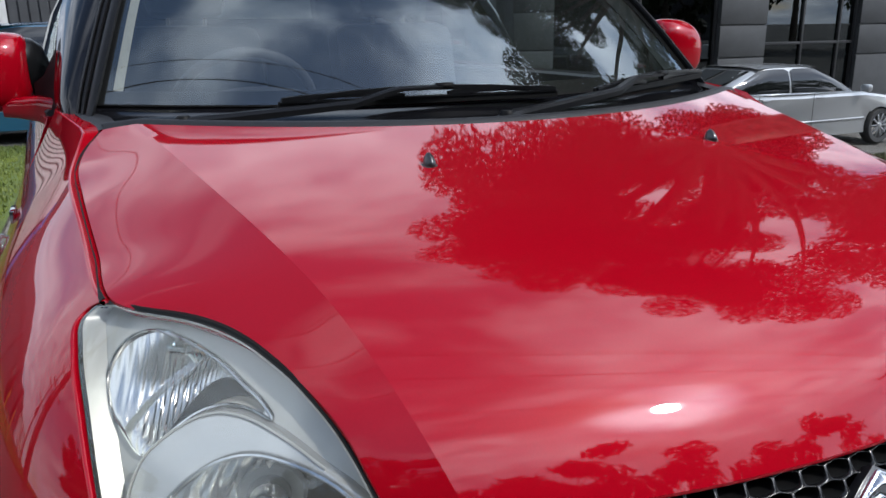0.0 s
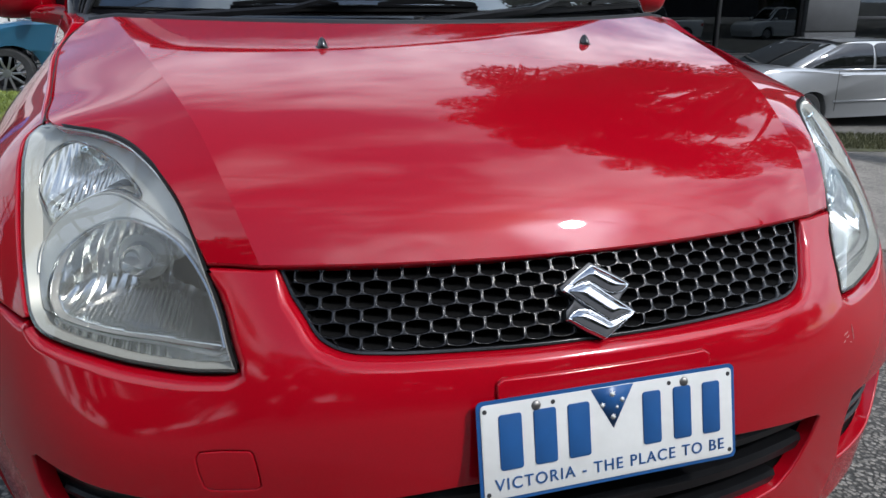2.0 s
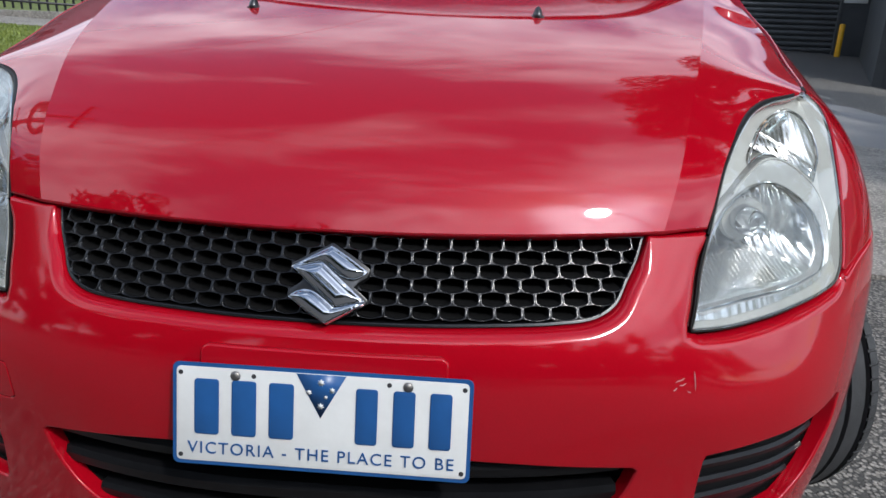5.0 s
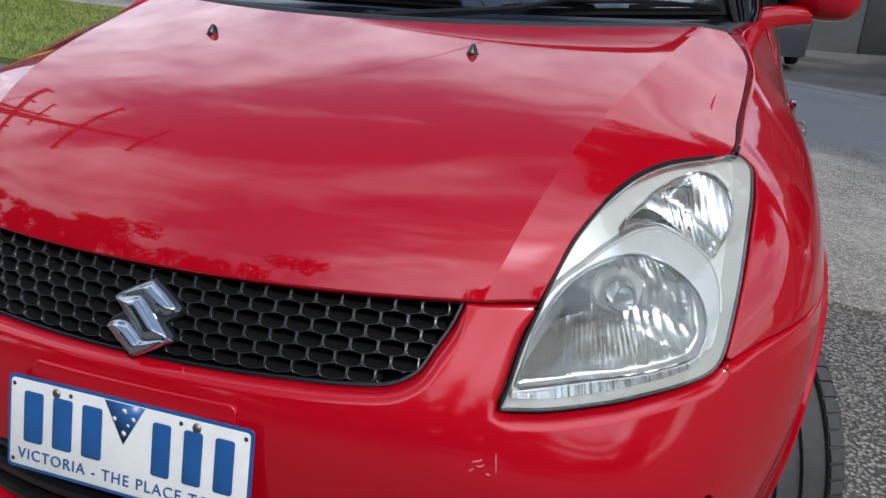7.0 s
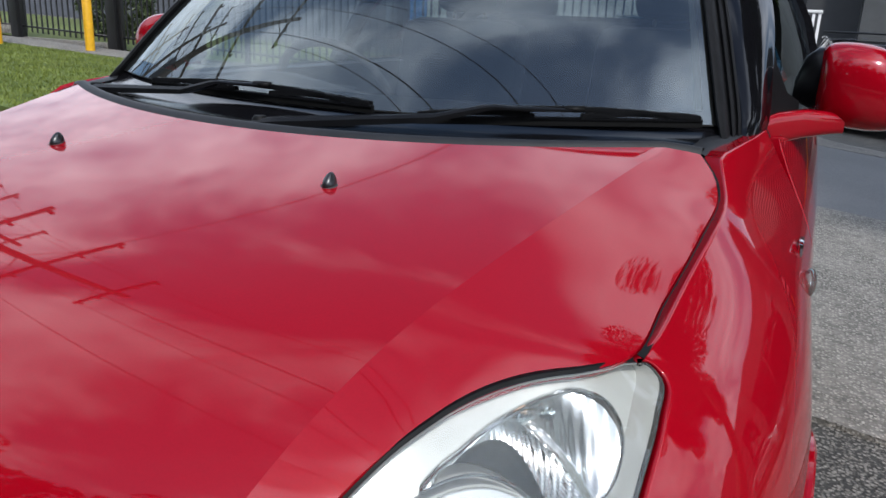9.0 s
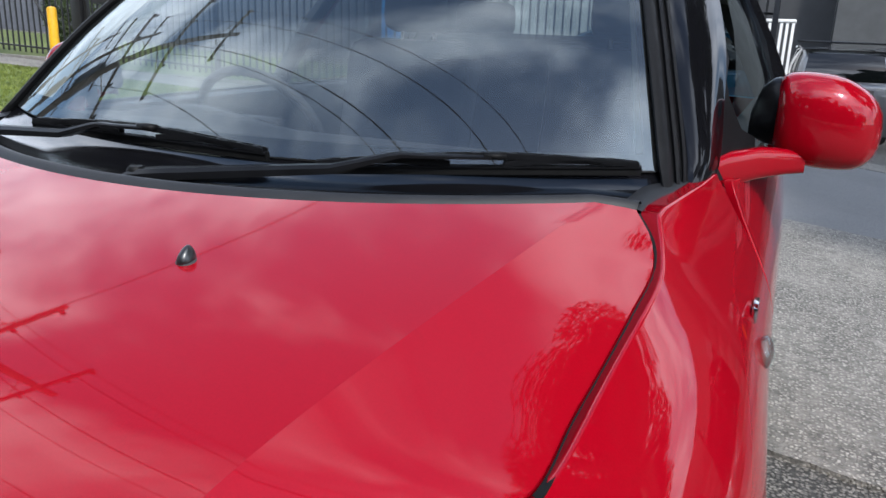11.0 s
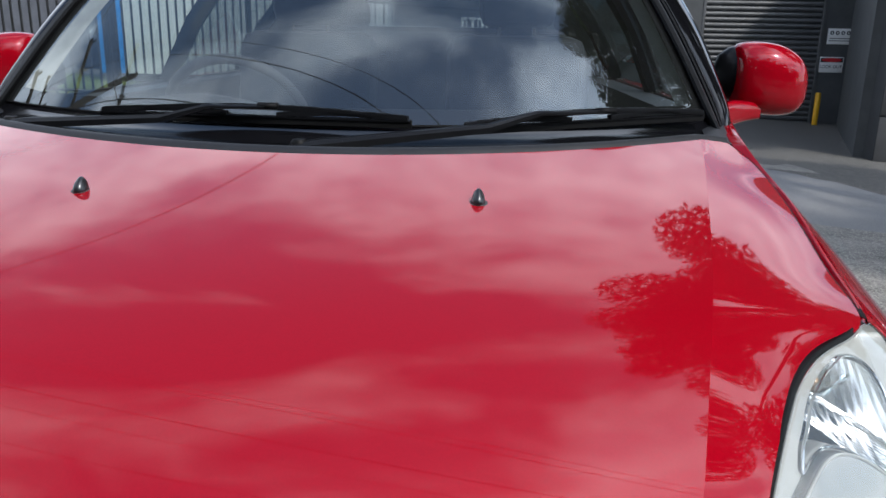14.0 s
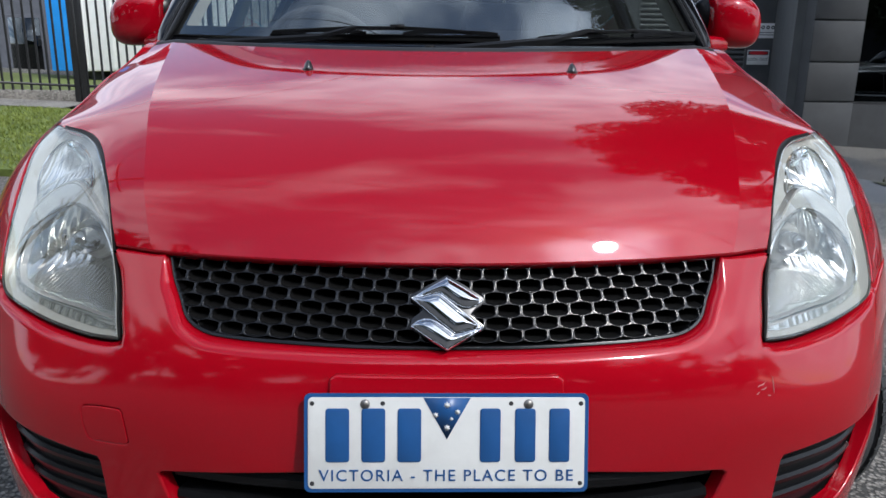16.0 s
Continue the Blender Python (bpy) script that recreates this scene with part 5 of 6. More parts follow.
# wheels
def wheel(parent, x, y, turn, radius=0.30, width=0.185, rim_mat=ALLOY):
    sign = 1 if x > 0 else -1
    z = radius + slope(x, y)
    at = pose(x, y, z, 0, 0, turn) @ pose(0, 0, 0, 0, 90 * sign, 0)
    w, r = width / 2, radius
    prof = [(r * .66, -w * .80), (r * .74, -w), (r * .90, -w * 1.03), (r * .965, -w * .90), (r * .985, -w * .62)]
    for g in (-.5, 0, .5):
        prof += [(r, w * (g - .07)), (r * .972, w * (g - .05)), (r * .972, w * (g + .05)), (r, w * (g + .07))]
    prof += [(r * .985, w * .62), (r * .965, w * .90), (r * .90, w * 1.03), (r * .74, w), (r * .66, w * .80)]
    wh = part("wheel", lathe(prof, 56, m=at), RUBBER, parent, "black tyre on a silver rim")
    rim = part("rim", lathe([(r * .68, -w * .7), (r * .64, -w * .2), (r * .62, w * .5), (r * .66, w * .78), (r * .69, w * .82)], 40, m=at), rim_mat, wh)
    hub = part("hub", lathe([(r * .18, w * .45), (r * .17, w * .62), (r * .10, w * .68), (0.001, w * .69)], 24, m=at), rim_mat, wh)
    for k in range(7):
        spoke = box(r * .40, 0, w * .55, r * .50, r * .13, w * .22, 0.006, m=None)
        bmesh.ops.transform(spoke, matrix=at @ Matrix.Rotation(2 * math.pi * k / 7, 4, "Z"), verts=spoke.verts)
        part("spoke", spoke, rim_mat, wh)
    verts, faces = [], []
    for k in range(68):                      # tread blocks of the outer shoulder, cut by sipes
        a0, a1 = 2 * math.pi * k / 68, 2 * math.pi * (k + 0.80) / 68
        for a in (a0, a1):
            for rr, h in ((r * 1.004, w * .60), (r * .990, w * .84), (r * .955, w * .97), (r * .90, w * 1.045), (r * .86, w * 1.0), (r * .96, w * .55)):
                verts.append(at @ Vector((rr * math.cos(a), rr * math.sin(a), h)))
        b0 = k * 12
        faces += [(b0 + i, b0 + i + 1, b0 + i + 7, b0 + i + 6) for i in range(5)] + [tuple(b0 + i for i in range(6)), tuple(b0 + 6 + i for i in range(6))]
    part("tread", soup(verts, faces, 30), RUBBER, wh)
    part("brake_disc", lathe([(0.001, 0), (r * .5, 0), (r * .5, .01), (.001, .01)], 30, m=at), STEEL, wh)
    return wh


wheel(car, 0.775, ARCH_Y, 24)
wheel(car, -0.775, ARCH_Y, 24)
wheel(car, 0.745, 3.085, 0)
wheel(car, -0.745, 3.085, 0)
for sx in (1, -1):
    v_, f_ = grid(lambda a, b: (sx * (0.60 + 0.22 * b), ARCH_Y - 0.325 * math.cos(math.pi * a), 0.31 + 0.325 * math.sin(math.pi * a)), 18, 2)
    part("wheel_liner", soup(v_, f_, 80), RUBBER, car)
part("floor_pan", box(0, 1.75, 0.26, 1.40, 3.1, 0.06, 0.02), RUBBER, car)
part("radiator_support", box(0, 0.22, 0.48, 1.0, 0.06, 0.40, 0.02), RUBBER, car)
part("bulkhead", box(0, 0.92, 0.62, 1.30, 0.05, 0.72, 0.01), RUBBER, car)

# cabin
def dash_at(a, b):
    x = -0.66 + 1.32 * a
    prof = [(0.93, 0.985), (1.10, 0.998), (1.26, 0.990), (1.36, 0.95), (1.40, 0.80), (1.38, 0.55)]
    k = b * (len(prof) - 1)
    i = min(int(k), len(prof) - 2)
    y, z = (prof[i][j] + (prof[i + 1][j] - prof[i][j]) * (k - i) for j in (0, 1))
    if x < -0.12:
        z += 0.035 * math.exp(-((x + 0.36) / 0.15) ** 2) * (1 if 0.3 < b < 0.7 else 0.3)
    return (x, y, z)


v_, f_ = grid(dash_at, 40, 25)
part("dashboard", soup(v_, f_, 60), CABIN_GREY, car)
ring = [Vector((-0.345 + 0.172 * math.cos(a), 1.46 - 0.075 * math.sin(a), 0.945 + 0.150 * math.sin(a))) for a in np.linspace(0, 2 * math.pi, 41)]
steer = part("steering_wheel", tube(ring, 0.012, 10, cap=False), CABIN_GREY, car, "dark steering wheel")
part("steering_hub", box(-0.345, 1.45, 0.935, 0.15, 0.05, 0.10, 0.02), CABIN_GREY, steer)
for a in (0, math.pi, -math.pi / 2):
    part("spoke", tube([(-0.345, 1.45, 0.935), (-0.345 + 0.168 * math.cos(a), 1.46 - 0.075 * math.sin(a), 0.945 + 0.147 * math.sin(a))], 0.013, 8), CABIN_GREY, steer)
for x in (-0.36, 0.36):
    seat = part("seat", box(x, 1.95, 0.55, 0.50, 0.52, 0.18, 0.06), CABIN, car, "dark fabric front seat")
    part("backrest", box(x, 2.26, 0.86, 0.48, 0.14, 0.62, 0.06, m=pose(0, 0, 0, -14, 0, 0)), CABIN, seat)
    part("headrest", box(x, 2.36, 1.27, 0.26, 0.10, 0.17, 0.045, m=pose(0, 0, 0, -8, 0, 0)), CABIN, seat)
    for dx in (-.06, .06):
        part("headrest_rod", tube([(x + dx, 2.34, 1.14), (x + dx, 2.355, 1.22)], 0.006, 6), STEEL, seat)
bench = part("rear_seat", box(0, 2.95, 0.86, 1.20, 0.16, 0.66, 0.06), CABIN, car, "dark rear bench")
for x in (-0.38, 0.38):
    part("headrest", box(x, 3.02, 1.24, 0.26, 0.09, 0.14, 0.04), CABIN, bench)
part("headlining", soup(*grid(lambda a, b: tuple(np.array(roof_at(a, b)) - [0, 0, 0.03]), 12, 14), 80), CABIN_GREY, car)
part("inner_mirror", box(0, 1.48, 1.335, 0.22, 0.03, 0.06, 0.012), PLASTIC, car)

# ---- ground ----
def sheet(x0, x1, y0, y1, lift, n=40, m=40, ragged=0.0):
    def fn(a, b):
        x, y = x0 + (x1 - x0) * a, y0 + (y1 - y0) * b
        if ragged and b == 0:
            y += ragged * noise.noise((x * 2.1, y0, 0)) + ragged * 0.5 * noise.noise((x * 9.0, y0, 3))
        return (x, y, slope(x, y) + lift)
    v_, f_ = grid(fn, n, m)
    edge = [v for v in v_[:n + 1]]
    k = len(v_)
    v_ = v_ + [(x, y + 0.01, z - 0.06) for x, y, z in edge]
    f_ = f_ + [(i, i + 1, k + i + 1, k + i) for i in range(n)]
    return soup(v_, f_, 40)


def far_ground(a, b):
    x, y = -1 + 2 * a, -1 + 2 * b
    x, y = math.copysign(abs(x) ** 3 * 900, x), math.copysign(abs(y) ** 3 * 900, y)
    k = 1.0 / (1 + (math.hypot(x, y) / 60) ** 2)
    return (x, y, slope(x, y) * k)


v_, f_ = grid(far_ground, 160, 160)
structure("ground", soup(v_, f_, 80), ASPHALT, "coarse grey asphalt with exposed stones", True)
# unseen sheet, added smooth and dark for what the bumper mirrors
structure("road", sheet(-40, 40, -23, -0.75, 0.006, 60, 30), ROAD, "smooth dark grey street surface before the car, out of view", True)
structure("driveway", sheet(-1.25, 6.6, 2.40, 6.3, 0.022, 160, 20, 0.05), CONCRETE, "worn pale concrete driveway with a broken edge", True)
structure("yard", sheet(-1.25, 30, 6.3, 10.4, 0.018, 80, 20), YARD, "dark grey asphalt yard", True)
structure("apron", sheet(-1.25, 12, 10.4, 26, 0.022, 60, 40), CONCRETE, "pale concrete apron before the shutter", True)
structure("verge", sheet(-24, -1.25, 4.25, 8.75, 0.05, 80, 24, 0.08), SOIL, "mown green grass verge", True)
structure("verge_far", sheet(5.4, 30, 6.6, 8.1, 0.03, 60, 10, 0.05), OLIVE_GRASS, "strip of dark olive grass by the parked sedan", True)
structure("lawn", sheet(-26, -4.8, 10.05, 16.5, 0.05, 40, 12), LAWN, "rough green grass behind the fence", True)
structure("footpath", sheet(-24, -4.5, 8.75, 9.75, 0.06, 60, 6), CONCRETE, "pale concrete path along the fence", True)
rng = np.random.default_rng(5)


def blades(x0, x1, y0, y1, count, height, seed, mat=GRASS, words="short green grass blades on the verge"):
    r = np.random.default_rng(seed)
    v_, f_ = [], []
    for _ in range(count):
        x, y = r.uniform(x0, x1), r.uniform(y0, y1)
        z = slope(x, y) + 0.045
        a, h, w = r.uniform(0, math.pi), height * r.uniform(0.5, 1.4), r.uniform(0.006, 0.013)
        lx, ly = r.normal(0, 0.4) * h, r.normal(0, 0.4) * h
        k = len(v_)
        v_ += [(x - w * math.cos(a), y - w * math.sin(a), z), (x + w * math.cos(a), y + w * math.sin(a), z), (x + lx, y + ly, z + h)]
        f_.append((k, k + 1, k + 2))
    me = bpy.data.meshes.new("grass")
    me.from_pydata(v_, [], f_)
    me.materials.append(mat)
    return tagged(new("grass", me), words, "grass", kind="stuff")


blades(-15, -1.27, 4.27, 8.72, 70000, 0.032, 11)
blades(5.5, 14, 6.65, 8.05, 14000, 0.05, 12, OLIVE_GRASS, "sparse dark olive grass by the parked sedan")


# ---- the charcoal building ----
def wall(name, x0, y0, x1, y1, z0, z1, mat, label, thick=0.25):
    """An upright wall from point to point; its outer face on that line."""
    d = Vector((x1 - x0, y1 - y0, 0))
    n = Vector((-d.y, d.x, 0)).normalized()
    bm = box((x0 + x1) / 2 + n.x * thick / 2, (y0 + y1) / 2 + n.y * thick / 2, (z0 + z1) / 2, d.length, thick, z1 - z0, m=Matrix.Rotation(math.atan2(d.y, d.x), 4, "Z"))
    return structure(name, bm, mat, label)


wall("wall_back", 1.45, 21.0, 5.85, 21.0, -1.6, 4.5, BACK_WALL, "plain charcoal rendered wall")
wall("wall_back_pier", 9.0, 21.0, 9.95, 21.0, -1.6, 4.5, BACK_WALL, "charcoal wall beside the shutter")
wall("wall_lintel", 5.85, 21.0, 9.0, 21.0, 3.6, 4.5, BACK_WALL, "charcoal wall above the shutter")
wall("wall_recess", 6.95, 13.35, 9.95, 21.0, -1.6, 4.5, BACK_WALL, "charcoal side wall of the entry")
wall("wall_return", 1.45, 40.0, 1.45, 21.25, -1.6, 4.5, DARK_WALL, "charcoal end wall")
shutter = thing("roller_shutter", "closed charcoal roller shutter with horizontal slats", "shutter")
for k in range(34):
    z = -1.15 + k * 0.14
    verts, faces = [], []
    for x in (5.85, 9.0):
        for yy, zz in ((21.10, z), (21.06, z + 0.03), (21.045, z + 0.07), (21.06, z + 0.11), (21.10, z + 0.139)):
            verts.append((x, yy, zz))
    faces = [(i, i + 1, i + 6, i + 5) for i in range(4)]
    part("slat", soup(verts, faces, 60), SHUTTER, shutter)
for x in (5.88, 8.97):
    part("guide_rail", box(x, 21.03, 1.2, 0.08, 0.10, 4.9, 0.01), SHUTTER, shutter)
part("curtain_back", box(7.42, 21.2, 1.2, 3.1, 0.04, 4.9), SHUTTER, shutter)


def panelled_pier(name, x0, x1, joints, y=13.0, top=4.5):
    p = wall(name, x0 + 0.01, y + 0.03, x1 - 0.01, y + 0.03, -1.7, top, DARK_WALL, "charcoal panelled pier", 0.35)
    zs = [-1.7] + joints + [top]
    for a, b in zip(zs, zs[1:]):
        part("panel", box((x0 + x1) / 2, y + 0.01, (a + b) / 2, x1 - x0, 0.06, b - a - 0.03, 0.006), PANEL_WALL, p)
    return p


panelled_pier("pier_1", 6.85, 7.75, [0.0, 0.70, 1.42, 2.15, 2.9])
panelled_pier("pier_2", 12.0, 13.35, [0.42, 1.12, 1.85, 2.6])
panelled_pier("pier_3", 16.35, 19.0, [0.40, 1.10, 1.82, 2.55])
wall("wall_base", 7.76, 13.02, 11.99, 13.02, -1.7, -0.05, PANEL_WALL, "charcoal plinth wall under the shop window", 0.3)
wall("wall_head", 7.76, 13.05, 16.34, 13.05, 3.4, 4.5, DARK_WALL, "charcoal wall above the shop window")
wall("wall_east", 19.0, 13.05, 45.0, 13.05, -1.8, 4.5, DARK_WALL, "long charcoal wall")
wall("wall_rear", 46.0, 30.0, 1.5, 30.0, -1.8, 4.5, DARK_WALL, "charcoal rear wall")


def shop_window(name, x0, x1, z0, z1, mullions, transoms):
    w = structure(name, box((x0 + x1) / 2, 13.14, z0 + 0.02, x1 - x0, 0.12, 0.05), BLACK_STEEL, "dark shop window mirroring the street")
    xs = [x0] + mullions + [x1]
    zs = [z0] + transoms + [z1]
    for x in xs:
        part("mullion", box(min(max(x, x0 + 0.03), x1 - 0.03), 13.14, (z0 + z1) / 2, 0.06, 0.10, z1 - z0 - 0.06, 0.004), BLACK_STEEL, w)
    for z in transoms + [z1]:
        for a, b in zip(xs, xs[1:]):
            part("transom", box((a + b) / 2, 13.14, z, b - a - 0.065, 0.09, 0.06, 0.004), BLACK_STEEL, w)
    for a, b in zip(xs, xs[1:]):
        for c, d in zip(zs, zs[1:]):
            g = part("pane", box((a + b) / 2, 13.15, (c + d) / 2, b - a - 0.05, 0.012, d - c - 0.05), SHOP_GLASS, w, smooth=False)
            g.visible_shadow = False
    return w


shop_window("window_1", 7.76, 11.99, -0.05, 3.4, [9.9], [2.6])
shop_window("window_2", 13.36, 16.34, -1.3, 3.4, [14.6, 15.8], [0.70])
structure("shop_floor", box(13, 21.5, -1.35, 23, 16, 0.1), DARK_WALL, "dark floor inside the shop")
_plan = [(7.0, 13.1), (51, 13.1), (51, 30.9), (1.5, 30.9), (1.5, 21.1), (9.9, 21.1)]
structure("shop_ceiling", soup([(x, y, z) for z in (4.51, 4.7) for x, y in _plan], [(5, 4, 3, 2, 1, 0), (6, 7, 8, 9, 10, 11)] + [(i, (i + 1) % 6, (i + 1) % 6 + 6, i + 6) for i in range(6)]), DARK_WALL, "dark roof of the building round the entry")

# signs and bollards by the shutter
def sign(name, label, cx, cy, cz, w, h, mat, turn=0):
    s = thing(name, label, "sign", at=(cx, cy, cz), turn=turn)
    part("board", box(0, 0, 0, w, 0.01, h, 0.003), mat, s)
    return s


def bars(s, rows, w, mat, z0, dz, h, y=-0.0075):
    for i, f in enumerate(rows):
        part("bar", box(0, y, z0 - i * dz, w * f, 0.002, h), mat, s)


ppe = sign("safety_sign", "white safety sign with four dark pictograms", 9.42, 20.985, 1.345, 0.63, 0.40, WHITE_PAINT)
for k in range(4):
    part("pictogram", lathe([(0.022, 0), (0.050, 0), (0.050, 0.003), (0.022, 0.003)], 18, m=pose(-0.21 + 0.14 * k, -0.006, 0.09, 90, 0, 0)), INK, ppe)
bars(ppe, (0.85, 0.9), 0.6, INK, -0.05, 0.06, 0.018)
danger = sign("danger_sign", "white warning sign with a red band reading look out", 9.30, 20.985, 0.625, 0.62, 0.40, WHITE_PAINT)
part("band", box(0, -0.0075, 0.12, 0.57, 0.002, 0.11), INK, danger)
part("oval", prism([(0.26 * math.cos(a), 0.05 * math.sin(a)) for a in np.linspace(0, 2 * math.pi, 29)[:-1]], 0.002, m=pose(0, -0.0105, 0.12)), RED_SIGN, danger)
lettering("LOOK OUT", 0.11, INK, danger, pose(0, -0.0075, -0.055), "words")
d_ = Vector((3.0, 7.65, 0)).normalized()
for z, name in ((1.29, "safety_sign"), (0.69, "danger_sign")):
    s = sign(name, "white sign on the side wall of the entry", 8.42, 17.05, z, 0.55, 0.36, WHITE_PAINT, math.degrees(math.atan2(d_.y, d_.x)))
    s.location.x -= 0.05
    bars(s, (0.8, 0.7, 0.5), 0.5, INK, 0.08, 0.09, 0.04)
red_sign = sign("fire_sign", "small red sign with white lettering", 5.42, 20.985, 0.365, 0.30, 0.21, RED_SIGN)
bars(red_sign, (0.7, 0.8, 0.5), 0.26, WHITE_PAINT, 0.05, 0.05, 0.02)
panel = thing("wall_hatch", "charcoal access hatch flush in the wall", "hatch", at=(4.78, 20.98, 0.1))
part("leaf", box(0, 0, 0, 0.92, 0.03, 2.05, 0.006), PANEL_WALL, panel)
part("handle", box(0.36, -0.03, 0, 0.03, 0.03, 0.12, 0.005), BLACK_STEEL, panel)


def bollard(x, y, h, r=0.07):
    b = thing("bollard", "yellow painted steel bollard", "bollard", "yellow bollards", (x, y, slope(x, y) + 0.02))
    part("post", lathe([(r * 1.02, -0.1), (r, 0.0), (r, h - 0.03), (r * 0.8, h), (0.001, h + 0.01)], 22), YELLOW, b)
    part("foot", lathe([(r * 1.8, 0), (r * 1.8, 0.012), (r, 0.014)], 22), STEEL, b)
    return b


bollard(8.85, 20.4, 0.93)
bollard(5.75, 20.4, 0.98)
bollard(-11.6, 8.42, 1.05, 0.075)
bollard(-10.3, 9.15, 0.98, 0.075)
wheel_stop = thing("wheel_stop", "black rubber wheel stop on the ground", "wheel stop", at=(3.85, 12.4, slope(3.85, 12.4) + 0.02))
part("block", box(0, 0, 0.03, 1.1, 0.14, 0.07, 0.02), RUBBER, wheel_stop)

# ---- fence, truck and buildings behind the verge ----
def fence(x0, y0, x1, y1, height, spacing=0.125, base=0.12):
    f = thing("palisade_fence", "black steel palisade fence on a concrete plinth", "fence", "fences")
    d = Vector((x1 - x0, y1 - y0, 0))
    n = int(d.length / spacing)
    dn = d.normalized()
    rot = Matrix.Rotation(math.atan2(d.y, d.x), 4, "Z")
    zmid = slope((x0 + x1) / 2, (y0 + y1) / 2) + 0.05
    picket = None
    for i in range(n + 1):
        p = Vector((x0, y0, 0)) + d * i / max(1, n)
        z = slope(p.x, p.y) + 0.05
        if picket is None:
            bm = bmesh.new()
            bm = prism([(-.012, base), (.012, base), (.012, height - .03), (0, height), (-.012, height - .03)], 0.022, m=pose(0, -0.011, 0), bm=bm)
            picket = part("picket", bm, BLACK_STEEL, f, smooth=False)
            picket.matrix_local = Matrix.Translation((p.x, p.y, z)) @ rot
        else:
            o = new("picket", picket.data)
            o.parent = f
            o.matrix_local = Matrix.Translation((p.x, p.y, z)) @ rot
    for zz in (base + 0.10, height - 0.28):
        a, b = Vector((x0, y0, slope(x0, y0) + 0.05 + zz)), Vector((x1, y1, slope(x1, y1) + 0.05 + zz))
        part("rail", tube([a, b], 0.022, 4), BLACK_STEEL, f)
    k = max(1, int(d.length / 2.45))
    for i in range(k + 1):
        p = Vector((x0, y0, 0)) + d * i / k
        part("post", box(p.x, p.y, slope(p.x, p.y) + height / 2, 0.075, 0.075, height + 0.1, 0.006), BLACK_STEEL, f)
    part("plinth", box((x0 + x1) / 2, (y0 + y1) / 2 + 0.05, zmid - 0.02, d.length, 0.14, 0.16, 0.01, m=rot), CONCRETE, f)
    return f


fence(-12.9, 9.85, -10.6, 9.85, 2.1, 0.14)
fence(-10.3, 9.85, -4.72, 9.75, 2.1)
fence(-22.0, 9.85, -13.1, 9.85, 2.1)
fence(-4.62, 9.75, -3.3, 11.3, 1.95)
fence(-3.3, 11.3, 0.45, 11.55, 1.95)
brace = thing("gate_brace", "black steel diagonal brace of the gate", "gate")
part("bar", tube([(-12.1, 9.80, slope(-12, 9.8) + 2.0), (-10.9, 9.80, slope(-11, 9.8) + 0.25)], 0.02, 6), BLACK_STEEL, brace)
for x in (-12.98, -10.45):
    p = thing("gate_post", "thick black steel gate post", "post", "gate posts", (x, 9.85, slope(x, 9.85)))
    part("post", box(0, 0, 1.15, 0.2, 0.2, 2.4, 0.01), BLACK_STEEL, p)
board = sign("notice_board", "black notice board with white words, on the fence", -9.62, 9.80, slope(-9.6, 9.7) + 1.42, 0.95, 0.62, INK)
lettering("NO STOCK", 0.15, WHITE_PAINT, board, pose(0, -0.0065, 0.14), "words")
lettering("AFTER 2PM", 0.15, WHITE_PAINT, board, pose(0, -0.0065, -0.06), "words")


def truck():
    t = thing("box_truck", "white box truck with a bright blue front panel", "truck", at=(-4.6, 15.0, slope(-4.6, 15)))
    body = part("cargo_box", box(0.1, 1.25, 1.75, 5.0, 2.4, 2.9, 0.03), WHITE_PAINT, t)
    for k in range(9):
        part("rib", box(-2.2 + 0.55 * k, 0.04, 1.75, 0.05, 0.03, 2.8, 0.005), WHITE_PAINT, body)
    part("front_panel", box(-2.66, 1.25, 1.75, 0.50, 2.42, 2.9, 0.02), BLUE_PAINT, t, "bright blue panel")
    part("chassis", box(-0.1, 1.25, 0.20, 5.2, 1.0, 0.18, 0.02), BLACK_STEEL, t)
    for x in (-1.9, 1.6):
        for y in (0.35, 2.15):
            part("tyre", lathe([(.22, -.12), (.40, -.12), (.43, -.08), (.43, .08), (.40, .12), (.22, .12)], 28, m=pose(x, y, 0.40, 90, 0, 0)), RUBBER, t)
    return t


truck()
structure("wall_grey", box(-20, 20.2, 2.2, 24, 0.3, 5.4), GREY_WALL, "grey rendered warehouse wall")
win = structure("window_3", box(-10.4, 20.02, 0.75, 0.95, 0.06, 1.5, 0.01), GREY_WALL, "dark window in the grey wall")
part("pane", box(-10.4, 19.985, 0.75, 0.80, 0.02, 1.35), SHOP_GLASS, win)
wall("wall_side", -2.4, 22.0, 1.44, 22.0, -1.6, 4.5, DARK_WALL, "charcoal wall behind the stillage")
structure("wall_white", box(-5.4, 24.0, 2.6, 5.8, 0.3, 6.2), WHITE_PAINT, "white ribbed shed wall behind the fence")
crate = thing("white_stillage", "white slatted steel stillage in the yard", "stillage", at=(0.1, 19.6, slope(0.1, 19.6)))
part("frame", box(0, 0, 0.05, 1.0, 1.0, 0.08, 0.01), WHITE_PAINT, crate)
for k in range(9):
    part("slat", box(-0.48 + 0.12 * k, -0.48, 0.95, 0.06, 0.03, 1.8, 0.005), WHITE_PAINT, crate)
part("cap", box(0, 0, 1.87, 1.05, 1.05, 0.06, 0.01), WHITE_PAINT, crate)


# ---- parked vehicles ----
def smooth_line(pts, n=5):
    return [tuple(p) for p in curve(pts, n)]


